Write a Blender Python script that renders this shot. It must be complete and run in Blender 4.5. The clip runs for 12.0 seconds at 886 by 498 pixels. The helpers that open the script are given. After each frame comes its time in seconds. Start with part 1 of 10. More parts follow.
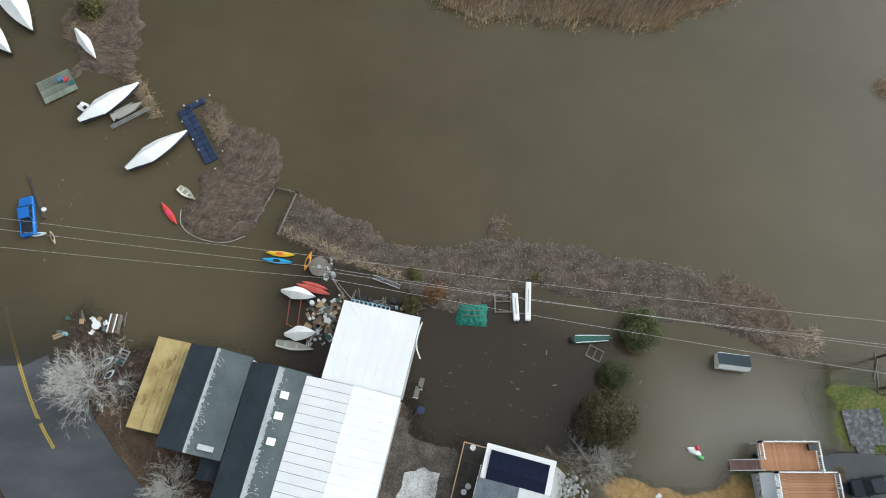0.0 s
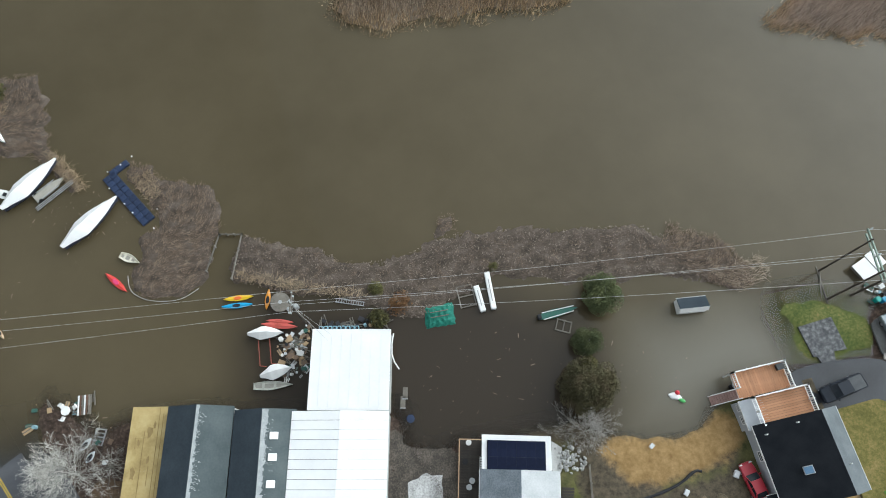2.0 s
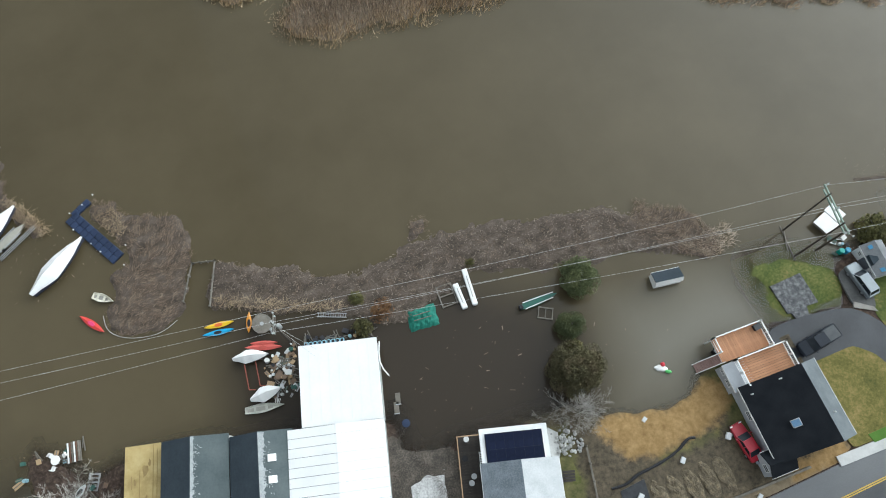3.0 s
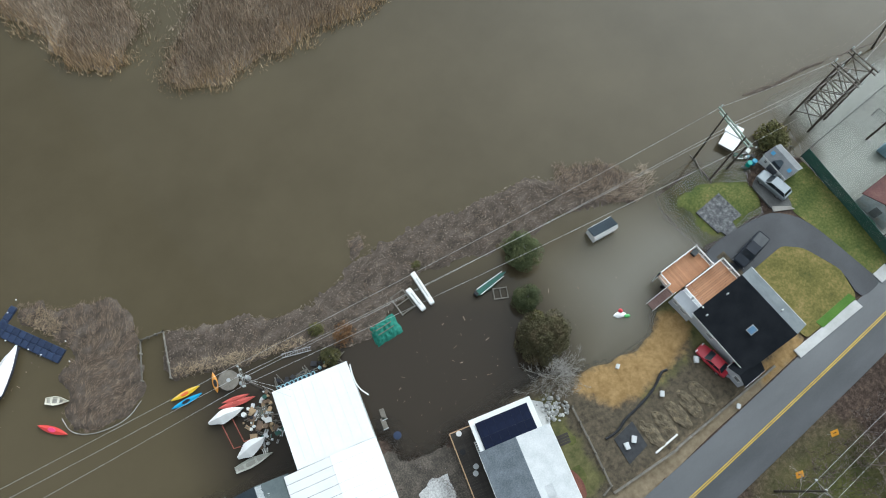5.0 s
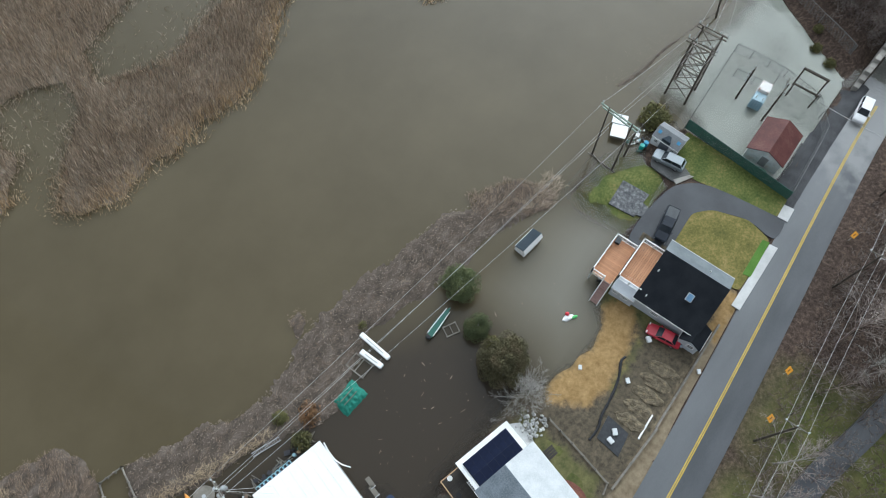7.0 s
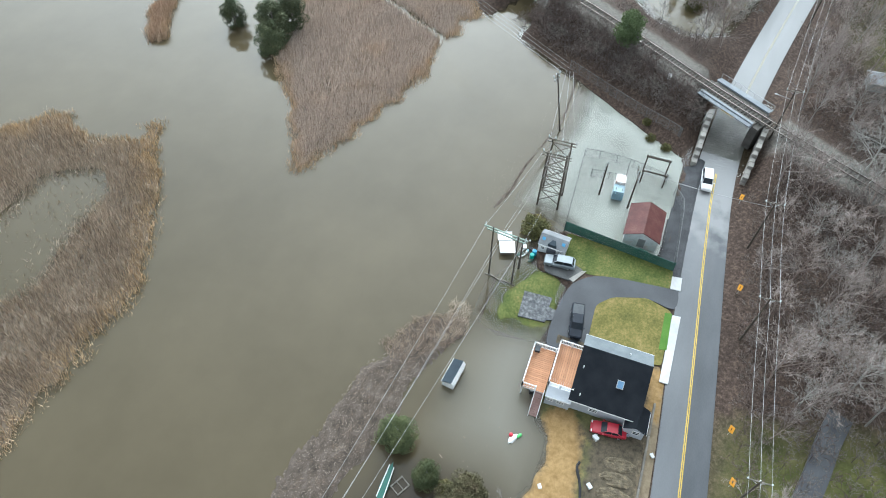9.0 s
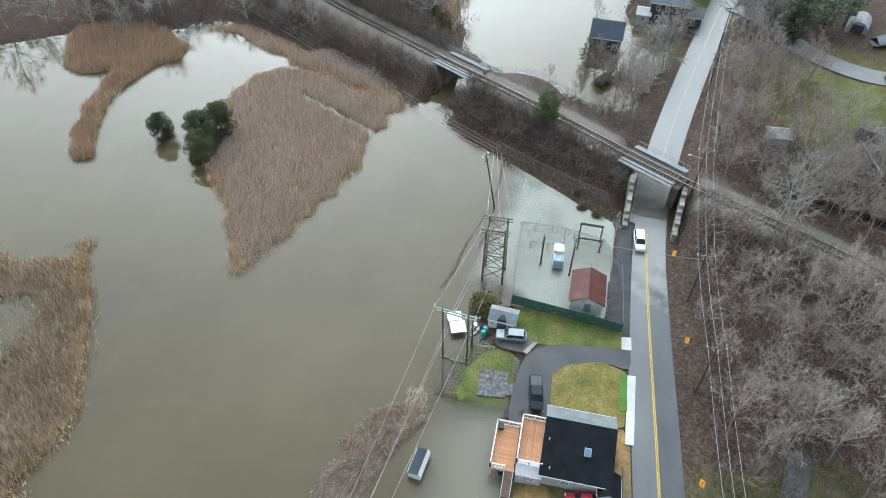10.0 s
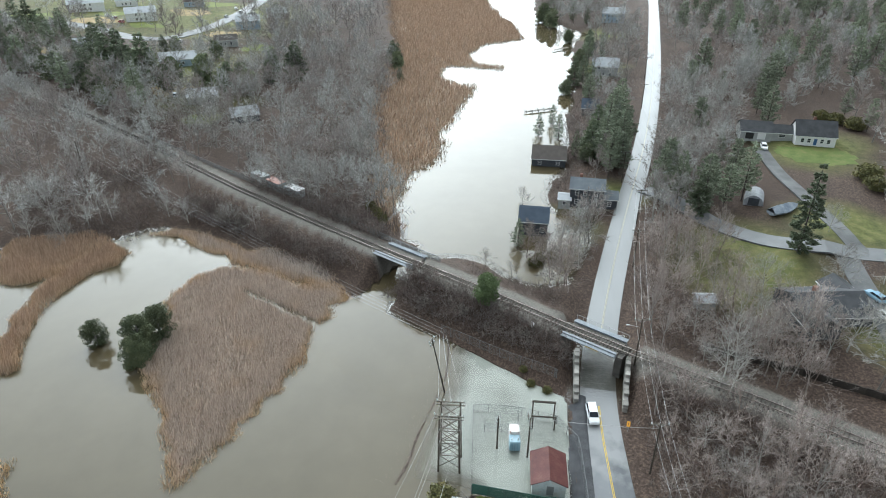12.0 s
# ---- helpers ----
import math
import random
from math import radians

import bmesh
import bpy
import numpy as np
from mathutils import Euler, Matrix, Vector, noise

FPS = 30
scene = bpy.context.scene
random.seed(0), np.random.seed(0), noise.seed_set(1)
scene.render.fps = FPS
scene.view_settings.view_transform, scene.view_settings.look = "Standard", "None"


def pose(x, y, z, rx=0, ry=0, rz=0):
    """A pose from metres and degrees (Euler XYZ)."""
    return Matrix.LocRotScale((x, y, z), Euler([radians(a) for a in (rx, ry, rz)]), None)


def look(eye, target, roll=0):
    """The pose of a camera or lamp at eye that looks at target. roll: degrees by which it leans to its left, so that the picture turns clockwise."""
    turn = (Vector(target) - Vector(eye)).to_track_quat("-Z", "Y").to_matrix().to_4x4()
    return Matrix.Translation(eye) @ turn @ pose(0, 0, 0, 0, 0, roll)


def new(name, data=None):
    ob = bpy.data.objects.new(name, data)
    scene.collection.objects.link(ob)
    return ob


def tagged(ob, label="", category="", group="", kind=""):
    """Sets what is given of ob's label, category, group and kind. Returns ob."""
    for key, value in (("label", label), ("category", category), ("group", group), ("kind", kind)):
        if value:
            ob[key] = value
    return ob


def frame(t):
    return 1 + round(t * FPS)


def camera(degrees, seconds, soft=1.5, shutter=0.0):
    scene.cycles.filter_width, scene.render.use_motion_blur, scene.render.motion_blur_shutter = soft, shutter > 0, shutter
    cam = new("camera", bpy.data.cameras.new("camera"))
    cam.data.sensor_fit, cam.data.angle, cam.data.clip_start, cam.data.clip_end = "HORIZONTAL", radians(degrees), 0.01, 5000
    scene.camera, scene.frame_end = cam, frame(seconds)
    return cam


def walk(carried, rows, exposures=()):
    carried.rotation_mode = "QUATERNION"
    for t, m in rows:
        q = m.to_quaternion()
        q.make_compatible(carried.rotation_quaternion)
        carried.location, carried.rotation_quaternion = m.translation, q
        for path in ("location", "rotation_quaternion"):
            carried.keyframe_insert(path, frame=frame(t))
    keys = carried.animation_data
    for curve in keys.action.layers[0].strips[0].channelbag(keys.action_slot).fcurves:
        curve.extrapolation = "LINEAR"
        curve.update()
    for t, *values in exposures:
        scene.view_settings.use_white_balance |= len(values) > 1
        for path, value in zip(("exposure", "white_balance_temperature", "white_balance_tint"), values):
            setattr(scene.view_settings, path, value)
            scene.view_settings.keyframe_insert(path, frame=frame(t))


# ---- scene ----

# ---- camera: seconds, place, yaw, pitch, roll ----
cam = camera(68.4, 12.0, soft=1.0)
PATH = [
    (0.0, 0.00, 0.00, 80.00, 0.00, -70.14, 0.13),
    (0.5, -0.08, -0.16, 80.34, -2.86, -70.02, 0.10),
    (1.0, -0.19, -0.29, 80.65, -5.99, -69.93, -0.02),
    (1.5, -0.34, -0.38, 80.98, -9.43, -69.86, -0.12),
    (2.0, -0.52, -0.41, 81.24, -12.78, -69.73, -0.16),
    (2.5, -0.74, -0.38, 81.51, -16.24, -69.72, -0.15),
    (4.5, -1.74, -0.18, 82.57, -32.28, -69.64, 0.22),
    (5.0, -1.92, -0.06, 82.85, -36.27, -69.63, 0.13),
    (5.5, -2.02, 0.11, 83.20, -40.35, -69.69, 0.12),
    (6.0, -2.02, 0.29, 83.57, -44.41, -69.70, 0.06),
    (6.5, -2.01, 0.48, 83.84, -48.42, -68.77, -0.21),
    (7.0, -2.13, 0.68, 83.92, -52.70, -66.11, -0.08),
    (9.0, -3.15, 1.62, 83.38, -69.82, -53.18, 0.37),
    (9.5, -3.44, 1.89, 83.33, -73.88, -49.59, 0.22),
    (10.0, -3.69, 2.20, 83.34, -77.58, -45.63, 0.03),
    (10.5, -3.85, 2.48, 83.40, -80.58, -41.23, -0.13),
    (11.0, -3.90, 2.69, 83.54, -82.82, -36.87, -0.27),
    (11.5, -3.92, 2.85, 83.71, -83.75, -32.56, -0.27),
    (12.0, -3.88, 3.02, 83.84, -84.03, -29.63, -0.19),
]
walk(cam, [(t, pose(x, y, z, 90 + p, 0, w) @ pose(0, 0, 0, 0, 0, r)) for t, x, y, z, w, p, r in PATH],
     exposures=[(0.0, -0.15, 6080, 5), (2.0, -0.05, 6030, 4), (5.0, 0.04, 5880, 3), (7.0, 0.08, 5800, 4), (9.0, 0.74, 5700, 2), (9.5, 0.68, 5720, 2), (10.5, 0.48, 5800, 2), (12.0, 0.5, 5850, 2)])

# ---- light: a grey winter sky, the sun veiled low behind the railway ----
SUN_EL, SUN_AZ = 25.0, 20.0      # degrees above the ground; degrees from +x towards +y
world = bpy.data.worlds.new("sky")
scene.world = world
world.use_nodes = True
wn, wl = world.node_tree.nodes, world.node_tree.links
sky = wn.new("ShaderNodeTexSky")
sky.sky_type = "NISHITA"
sky.sun_disc = False
sky.sun_elevation = radians(SUN_EL)
sky.sun_rotation = radians(90 - SUN_AZ)
sky.dust_density = 4.0
grey = wn.new("ShaderNodeHueSaturation")
grey.inputs["Saturation"].default_value = 0.25
wl.new(sky.outputs[0], grey.inputs["Color"])
veil = wn.new("ShaderNodeMix")
veil.data_type = "RGBA"
veil.inputs[0].default_value = 0.55
veil.inputs[7].default_value = (10.0, 10.3, 10.6, 1)
wl.new(grey.outputs[0], veil.inputs[6])
# the cloud is brightest round the hidden sun and thins away from it
ce, se = math.cos(radians(SUN_EL)), math.sin(radians(SUN_EL))
toward = (ce * math.cos(radians(SUN_AZ)), ce * math.sin(radians(SUN_AZ)), se)
way, near_sun, lobe, glow, total = (wn.new("ShaderNodeTexCoord"), wn.new("ShaderNodeVectorMath"), wn.new("ShaderNodeMath"), wn.new("ShaderNodeMix"), wn.new("ShaderNodeMix"))
near_sun.operation = "DOT_PRODUCT"
near_sun.inputs[1].default_value = toward
wl.new(way.outputs["Generated"], near_sun.inputs[0])
clip = wn.new("ShaderNodeMath")
clip.operation = "MAXIMUM"
clip.inputs[1].default_value = 0.0
wl.new(near_sun.outputs["Value"], clip.inputs[0])
lobe.operation = "POWER"
lobe.inputs[1].default_value = 5.0
wl.new(clip.outputs[0], lobe.inputs[0])
glow.data_type = "RGBA"
glow.inputs[6].default_value = (0, 0, 0, 1)
glow.inputs[7].default_value = (64.0, 64.0, 63.2, 1)
wl.new(lobe.outputs[0], glow.inputs[0])
total.data_type, total.blend_type = "RGBA", "ADD"
total.inputs[0].default_value = 1.0
wl.new(veil.outputs[2], total.inputs[6])
wl.new(glow.outputs[2], total.inputs[7])
wl.new(total.outputs[2], wn["Background"].inputs["Color"])
wn["Background"].inputs["Strength"].default_value = 0.08
sun = new("sun", bpy.data.lights.new("sun", "SUN"))
sun.data.energy, sun.data.angle, sun.data.color = 0.6, radians(130), (1.0, 0.99, 0.97)
sun.matrix_world = look((ce * math.cos(radians(SUN_AZ)) * 300, ce * math.sin(radians(SUN_AZ)) * 300, se * 300), (0, 0, 0))

# ---- materials ----
MATS = {}


def surf(name, cols, scale=1.0, rough=0.8, bump=0.3, metal=0.0, spec=0.3, fine=6.0, fine_amt=0.35, stretch=(1, 1, 1), random_amt=0.0, dist=0.03):
    """A surface of two or three colours mixed by noise at two scales, with fine relief."""
    if name in MATS:
        return MATS[name]
    m = bpy.data.materials.new(name)
    m.use_nodes = True
    n, l = m.node_tree.nodes, m.node_tree.links
    b = n["Principled BSDF"]
    tc, mp = n.new("ShaderNodeTexCoord"), n.new("ShaderNodeMapping")
    mp.inputs["Scale"].default_value = stretch
    l.new(tc.outputs["Object"], mp.inputs["Vector"])
    big, small = n.new("ShaderNodeTexNoise"), n.new("ShaderNodeTexNoise")
    big.inputs["Scale"].default_value, small.inputs["Scale"].default_value = scale, scale * fine
    big.inputs["Detail"].default_value, small.inputs["Detail"].default_value = 5, 8
    small.inputs["Roughness"].default_value = 0.65
    for t in (big, small):
        l.new(mp.outputs[0], t.inputs["Vector"])
    mixed = n.new("ShaderNodeMath")
    mixed.operation = "MULTIPLY_ADD"
    mixed.inputs[1].default_value = 1 - fine_amt
    l.new(big.outputs["Fac"], mixed.inputs[0])
    sc = n.new("ShaderNodeMath")
    sc.operation = "MULTIPLY"
    sc.inputs[1].default_value = fine_amt
    l.new(small.outputs["Fac"], sc.inputs[0])
    l.new(sc.outputs[0], mixed.inputs[2])
    ramp = n.new("ShaderNodeValToRGB")
    el = ramp.color_ramp.elements
    lo, hi = 0.33, 0.67
    el[0].position, el[1].position = lo, hi
    el[0].color, el[1].color = (*cols[0], 1), (*cols[-1], 1)
    for k in range(1, len(cols) - 1):
        e = el.new(lo + (hi - lo) * k / (len(cols) - 1))
        e.color = (*cols[k], 1)
    l.new(mixed.outputs[0], ramp.inputs[0])
    out = ramp.outputs[0]
    if random_amt:
        oi, hv = n.new("ShaderNodeObjectInfo"), n.new("ShaderNodeHueSaturation")
        mr = n.new("ShaderNodeMapRange")
        mr.inputs["To Min"].default_value, mr.inputs["To Max"].default_value = 1 - random_amt, 1 + random_amt
        l.new(oi.outputs["Random"], mr.inputs["Value"])
        l.new(mr.outputs[0], hv.inputs["Value"])
        l.new(out, hv.inputs["Color"])
        out = hv.outputs[0]
    l.new(out, b.inputs["Base Color"])
    b.inputs["Roughness"].default_value, b.inputs["Metallic"].default_value = rough, metal
    b.inputs["Specular IOR Level"].default_value = spec
    if bump:
        bp = n.new("ShaderNodeBump")
        bp.inputs["Strength"].default_value, bp.inputs["Distance"].default_value = bump, dist
        l.new(small.outputs["Fac"], bp.inputs["Height"])
        l.new(bp.outputs[0], b.inputs["Normal"])
    MATS[name] = m
    return m


ASPHALT = surf("asphalt", [(0.04, 0.043, 0.05), (0.068, 0.071, 0.08), (0.1, 0.102, 0.11)], 0.16, 0.3, 0.12, fine=40, fine_amt=0.25, spec=0.5, stretch=(0.5, 1.6, 1))
ASPHALT_NEW = surf("asphalt_new", [(0.016, 0.018, 0.023), (0.045, 0.048, 0.056)], 0.2, 0.4, 0.12, fine=40, fine_amt=0.3, spec=0.4)
CONCRETE = surf("concrete", [(0.42, 0.42, 0.41), (0.58, 0.58, 0.57)], 0.4, 0.8, 0.2)
CONCRETE_OLD = surf("concrete_old", [(0.2, 0.19, 0.17), (0.38, 0.36, 0.33)], 0.5, 0.85, 0.4)
LAWN = surf("lawn", [(0.045, 0.07, 0.016), (0.1, 0.12, 0.03), (0.22, 0.185, 0.07)], 0.35, 0.9, 0.8, fine=9, fine_amt=0.6, dist=0.05)
LAWN_NEW = surf("new_turf", [(0.06, 0.14, 0.02), (0.1, 0.2, 0.035)], 0.5, 0.9, 0.6, fine=20, fine_amt=0.5)
BALLAST = surf("ballast", [(0.1, 0.092, 0.08), (0.2, 0.185, 0.165)], 0.3, 0.9, 0.9, fine=25, fine_amt=0.6, dist=0.08)
WHITE = surf("white_paint", [(0.72, 0.72, 0.71), (0.82, 0.82, 0.81)], 0.8, 0.5, 0.08)
ROOF_WHITE = surf("white_roof_sheet", [(0.74, 0.745, 0.75), (0.83, 0.83, 0.83)], 0.35, 0.45, 0.05, fine=9)
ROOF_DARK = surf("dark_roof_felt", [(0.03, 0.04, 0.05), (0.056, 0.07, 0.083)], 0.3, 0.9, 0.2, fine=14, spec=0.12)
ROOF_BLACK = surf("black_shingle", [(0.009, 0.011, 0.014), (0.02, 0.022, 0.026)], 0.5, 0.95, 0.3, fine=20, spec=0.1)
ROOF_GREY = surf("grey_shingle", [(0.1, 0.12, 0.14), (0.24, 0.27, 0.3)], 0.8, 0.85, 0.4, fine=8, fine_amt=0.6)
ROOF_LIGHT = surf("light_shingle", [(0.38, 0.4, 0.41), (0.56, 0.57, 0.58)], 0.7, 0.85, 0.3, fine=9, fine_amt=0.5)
ROOF_RED = surf("rust_red_metal_roof", [(0.06, 0.014, 0.012), (0.088, 0.023, 0.019), (0.12, 0.046, 0.036)], 0.5, 0.6, 0.2, fine=8)
ROOF_YELLOW = surf("ochre_membrane", [(0.3, 0.22, 0.09), (0.44, 0.335, 0.145), (0.52, 0.415, 0.205)], 0.45, 0.75, 0.15, fine=5)
SIDING = surf("grey_siding", [(0.4, 0.42, 0.45), (0.5, 0.52, 0.55)], 0.5, 0.6, 0.1)
SIDING_DARK = surf("dark_siding", [(0.04, 0.045, 0.055), (0.075, 0.08, 0.09)], 0.6, 0.7, 0.2)
SIDING_BEIGE = surf("weathered_wall", [(0.3, 0.31, 0.3), (0.45, 0.46, 0.45)], 0.6, 0.8, 0.2)
WOOD_GREY = surf("weathered_wood", [(0.11, 0.1, 0.085), (0.23, 0.21, 0.18)], 0.8, 0.85, 0.4, stretch=(1, 1, 1), random_amt=0.2)
WOOD_POLE = surf("pole_wood", [(0.05, 0.042, 0.034), (0.1, 0.085, 0.068)], 1.0, 0.85, 0.4)
DECK_WOOD = surf("tan_deck_board", [(0.36, 0.17, 0.085), (0.46, 0.235, 0.125)], 0.6, 0.6, 0.15, random_amt=0.12)
BARK = surf("bark", [(0.16, 0.145, 0.13), (0.36, 0.335, 0.31)], 1.2, 0.9, 0.5)
TWIG = surf("twigs", [(0.21, 0.175, 0.155), (0.4, 0.342, 0.31)], 0.3, 0.9, 0.0, random_amt=0.22)
TWIG_BROWN = surf("brown_twigs", [(0.17, 0.128, 0.11), (0.33, 0.262, 0.23)], 0.3, 0.9, 0.0)
TWIG_GREY = surf("grey_twigs", [(0.25, 0.235, 0.215), (0.42, 0.4, 0.37)], 0.3, 0.9, 0.0)
TWIG_PALE = surf("pale_twigs", [(0.33, 0.32, 0.29), (0.52, 0.505, 0.465)], 0.4, 0.9, 0.0, random_amt=0.1)
BRUSH = surf("brushwood", [(0.075, 0.062, 0.054), (0.19, 0.16, 0.142)], 0.2, 0.9, 0.0, random_amt=0.2)
CONIFER = surf("conifer_needles", [(0.045, 0.06, 0.028), (0.095, 0.112, 0.05), (0.16, 0.165, 0.075)], 0.5, 0.9, 0.0, random_amt=0.25)
CONIFER_B = surf("cedar_foliage", [(0.06, 0.055, 0.028), (0.1, 0.09, 0.045), (0.16, 0.12, 0.075)], 0.4, 0.9, 0.0, random_amt=0.15)
PINE = surf("pine_needles", [(0.065, 0.095, 0.04), (0.15, 0.19, 0.085)], 0.5, 0.9, 0.0, random_amt=0.1)
REED = surf("reeds", [(0.24, 0.175, 0.11), (0.42, 0.32, 0.21), (0.58, 0.47, 0.33)], 0.11, 0.9, 0.0, fine=12, fine_amt=0.4)
REED_GREY = surf("grey_reeds", [(0.24, 0.185, 0.135), (0.42, 0.335, 0.25), (0.56, 0.46, 0.37)], 0.15, 0.9, 0.0, fine=12, fine_amt=0.4)
MAT_GRASS = surf("flattened_marsh_grass", [(0.035, 0.027, 0.021), (0.095, 0.075, 0.06), (0.19, 0.155, 0.128)], 0.5, 0.95, 1.0, fine=9, fine_amt=0.5, stretch=(1, 1.6, 1), dist=0.15)
MUD = surf("mud_under_reeds", [(0.15, 0.12, 0.09), (0.3, 0.24, 0.18)], 0.15, 0.9, 0.6, fine=15, fine_amt=0.5)
STEEL = surf("galvanised_steel", [(0.35, 0.36, 0.37), (0.5, 0.51, 0.52)], 1.0, 0.45, 0.05, metal=0.6)
RAIL = surf("rail_steel", [(0.16, 0.13, 0.115), (0.28, 0.25, 0.23)], 1.0, 0.4, 0.1, metal=0.7)
RUST = surf("rusty_steel", [(0.11, 0.06, 0.04), (0.2, 0.11, 0.075)], 1.0, 0.8, 0.2, metal=0.2)
GLASS = surf("window_glass", [(0.03, 0.035, 0.04), (0.06, 0.07, 0.08)], 0.5, 0.08, 0.0, spec=0.6)
BLACK = surf("black_plastic", [(0.012, 0.013, 0.015), (0.025, 0.026, 0.03)], 1.0, 0.5, 0.1)
WIRE = surf("cable", [(0.42, 0.42, 0.41), (0.52, 0.52, 0.51)], 1.0, 0.4, 0.0)
SOLAR = surf("solar_glass", [(0.006, 0.009, 0.024), (0.011, 0.016, 0.04)], 0.5, 0.2, 0.0, spec=0.12)
WRAP = surf("white_shrink_wrap", [(0.76, 0.76, 0.75), (0.84, 0.84, 0.84)], 0.6, 0.5, 0.3, dist=0.05)
TYRE = surf("tyre_rubber", [(0.012, 0.012, 0.012), (0.03, 0.03, 0.03)], 2, 0.8, 0.2)
ROOF_STAIN = surf("dark_roof_stain", [(0.22, 0.155, 0.065), (0.34, 0.25, 0.11)], 1.5, 0.9, 0.1)
YELLOW_LINE = surf("road_paint_yellow", [(0.42, 0.29, 0.04), (0.6, 0.43, 0.09)], 1.2, 0.7, 0.05, fine=12)


def paint(name, col, rough=0.35, metal=0.0):
    return surf(name, [tuple(c * 0.85 for c in col), col], 1.2, rough, 0.05, metal=metal, spec=0.5)


# ---- mesh helpers ----
def mesh_of(name, bm, mat):
    me = bpy.data.meshes.new(name)
    bm.to_mesh(me)
    bm.free()
    for m in (mat if isinstance(mat, (list, tuple)) else [mat]):
        me.materials.append(m)
    return me


def part(name, bm, mat, parent=None, label=""):
    ob = new(name, mesh_of(name, bm, mat))
    if parent:
        ob.parent = parent
    if label:
        ob["label"] = label
    return ob


def share(name, me, parent, m, label=""):
    ob = new(name, me)
    ob.parent = parent
    ob.matrix_basis = m
    if label:
        ob["label"] = label
    return ob


def thing(name, m, label, category, group="", kind=""):
    ob = new(name)
    ob.empty_display_size = 0.3
    ob.matrix_basis = m
    return tagged(ob, label, category, group, kind)


def box(bm, x0, y0, z0, x1, y1, z1, bevel=0.0):
    r = bmesh.ops.create_cube(bm, size=1, matrix=Matrix.Translation(((x0 + x1) / 2, (y0 + y1) / 2, (z0 + z1) / 2)) @ Matrix.Diagonal((abs(x1 - x0), abs(y1 - y0), abs(z1 - z0), 1)))
    if bevel:
        es = list({e for v in r["verts"] for e in v.link_edges})
        bmesh.ops.bevel(bm, geom=es, offset=bevel, segments=1, affect="EDGES")
    return bm


def bx(*a, bevel=0.0):
    return box(bmesh.new(), *a, bevel=bevel)


def bar(bm, a, b, r, r2=None, n=6):
    """A round bar from a to b."""
    a, b = Vector(a), Vector(b)
    d = b - a
    m = Matrix.Translation((a + b) / 2) @ d.to_track_quat("Z", "Y").to_matrix().to_4x4()
    bmesh.ops.create_cone(bm, cap_ends=True, segments=n, radius1=r, radius2=r if r2 is None else r2, depth=d.length, matrix=m)
    return bm


def beam(bm, a, b, w, h):
    """A square beam from a to b."""
    a, b = Vector(a), Vector(b)
    d = b - a
    m = Matrix.Translation((a + b) / 2) @ d.to_track_quat("Z", "Y").to_matrix().to_4x4() @ Matrix.Diagonal((w, h, d.length, 1))
    bmesh.ops.create_cube(bm, size=1, matrix=m)
    return bm


def prism(pts, z0, z1, bm=None):
    """A slab over a plan outline."""
    bm = bm or bmesh.new()
    lo = [bm.verts.new((x, y, z0)) for x, y in pts]
    hi = [bm.verts.new((x, y, z1)) for x, y in pts]
    k = len(pts)
    top = bm.faces.new(hi)
    bm.faces.new(lo[::-1])
    for i in range(k):
        bm.faces.new((lo[i], lo[(i + 1) % k], hi[(i + 1) % k], hi[i]))
    bmesh.ops.recalc_face_normals(bm, faces=bm.faces[:])
    if k > 4:
        bmesh.ops.triangulate(bm, faces=[f for f in bm.faces if len(f.verts) > 4])
    return bm


def smooth(pts, k=2, closed=True):
    """Corners of an outline rounded off by cutting."""
    for _ in range(k):
        out = []
        rng = range(len(pts)) if closed else range(len(pts) - 1)
        for i in rng:
            a, b = Vector(pts[i]), Vector(pts[(i + 1) % len(pts)])
            out += [tuple(a.lerp(b, 0.25)), tuple(a.lerp(b, 0.75))]
        if not closed:
            out = [tuple(pts[0])] + out + [tuple(pts[-1])]
        pts = out
    return pts


def rounded(pts, r):
    """An outline with its corners cut off, r metres at most."""
    out = []
    for i in range(len(pts)):
        p, a, b = Vector(pts[i]), Vector(pts[i - 1]), Vector(pts[(i + 1) % len(pts)])
        da, db = (a - p), (b - p)
        u, v = p + da * min(0.4, r / max(da.length, 1e-6)), p + db * min(0.4, r / max(db.length, 1e-6))
        out += [tuple(u), tuple((u + v + p * 2) / 4), tuple(v)]
    return out


def signed(poly, x, y):
    """Distance to an outline for arrays of places, positive inside."""
    p = np.array(poly, float)
    best, inside = np.full(x.shape, 1e9), np.zeros(x.shape, bool)
    for i in range(len(p)):
        (ax, ay), (bx_, by_) = p[i], p[(i + 1) % len(p)]
        dx, dy = bx_ - ax, by_ - ay
        t = np.clip(((x - ax) * dx + (y - ay) * dy) / (dx * dx + dy * dy + 1e-9), 0, 1)
        best = np.minimum(best, (x - ax - t * dx) ** 2 + (y - ay - t * dy) ** 2)
        hit_ = (ay > y) != (by_ > y)
        with np.errstate(divide="ignore", invalid="ignore"):
            inside ^= hit_ & (x < ax + (y - ay) * dx / (by_ - ay))
    return np.where(inside, 1, -1) * np.sqrt(best)


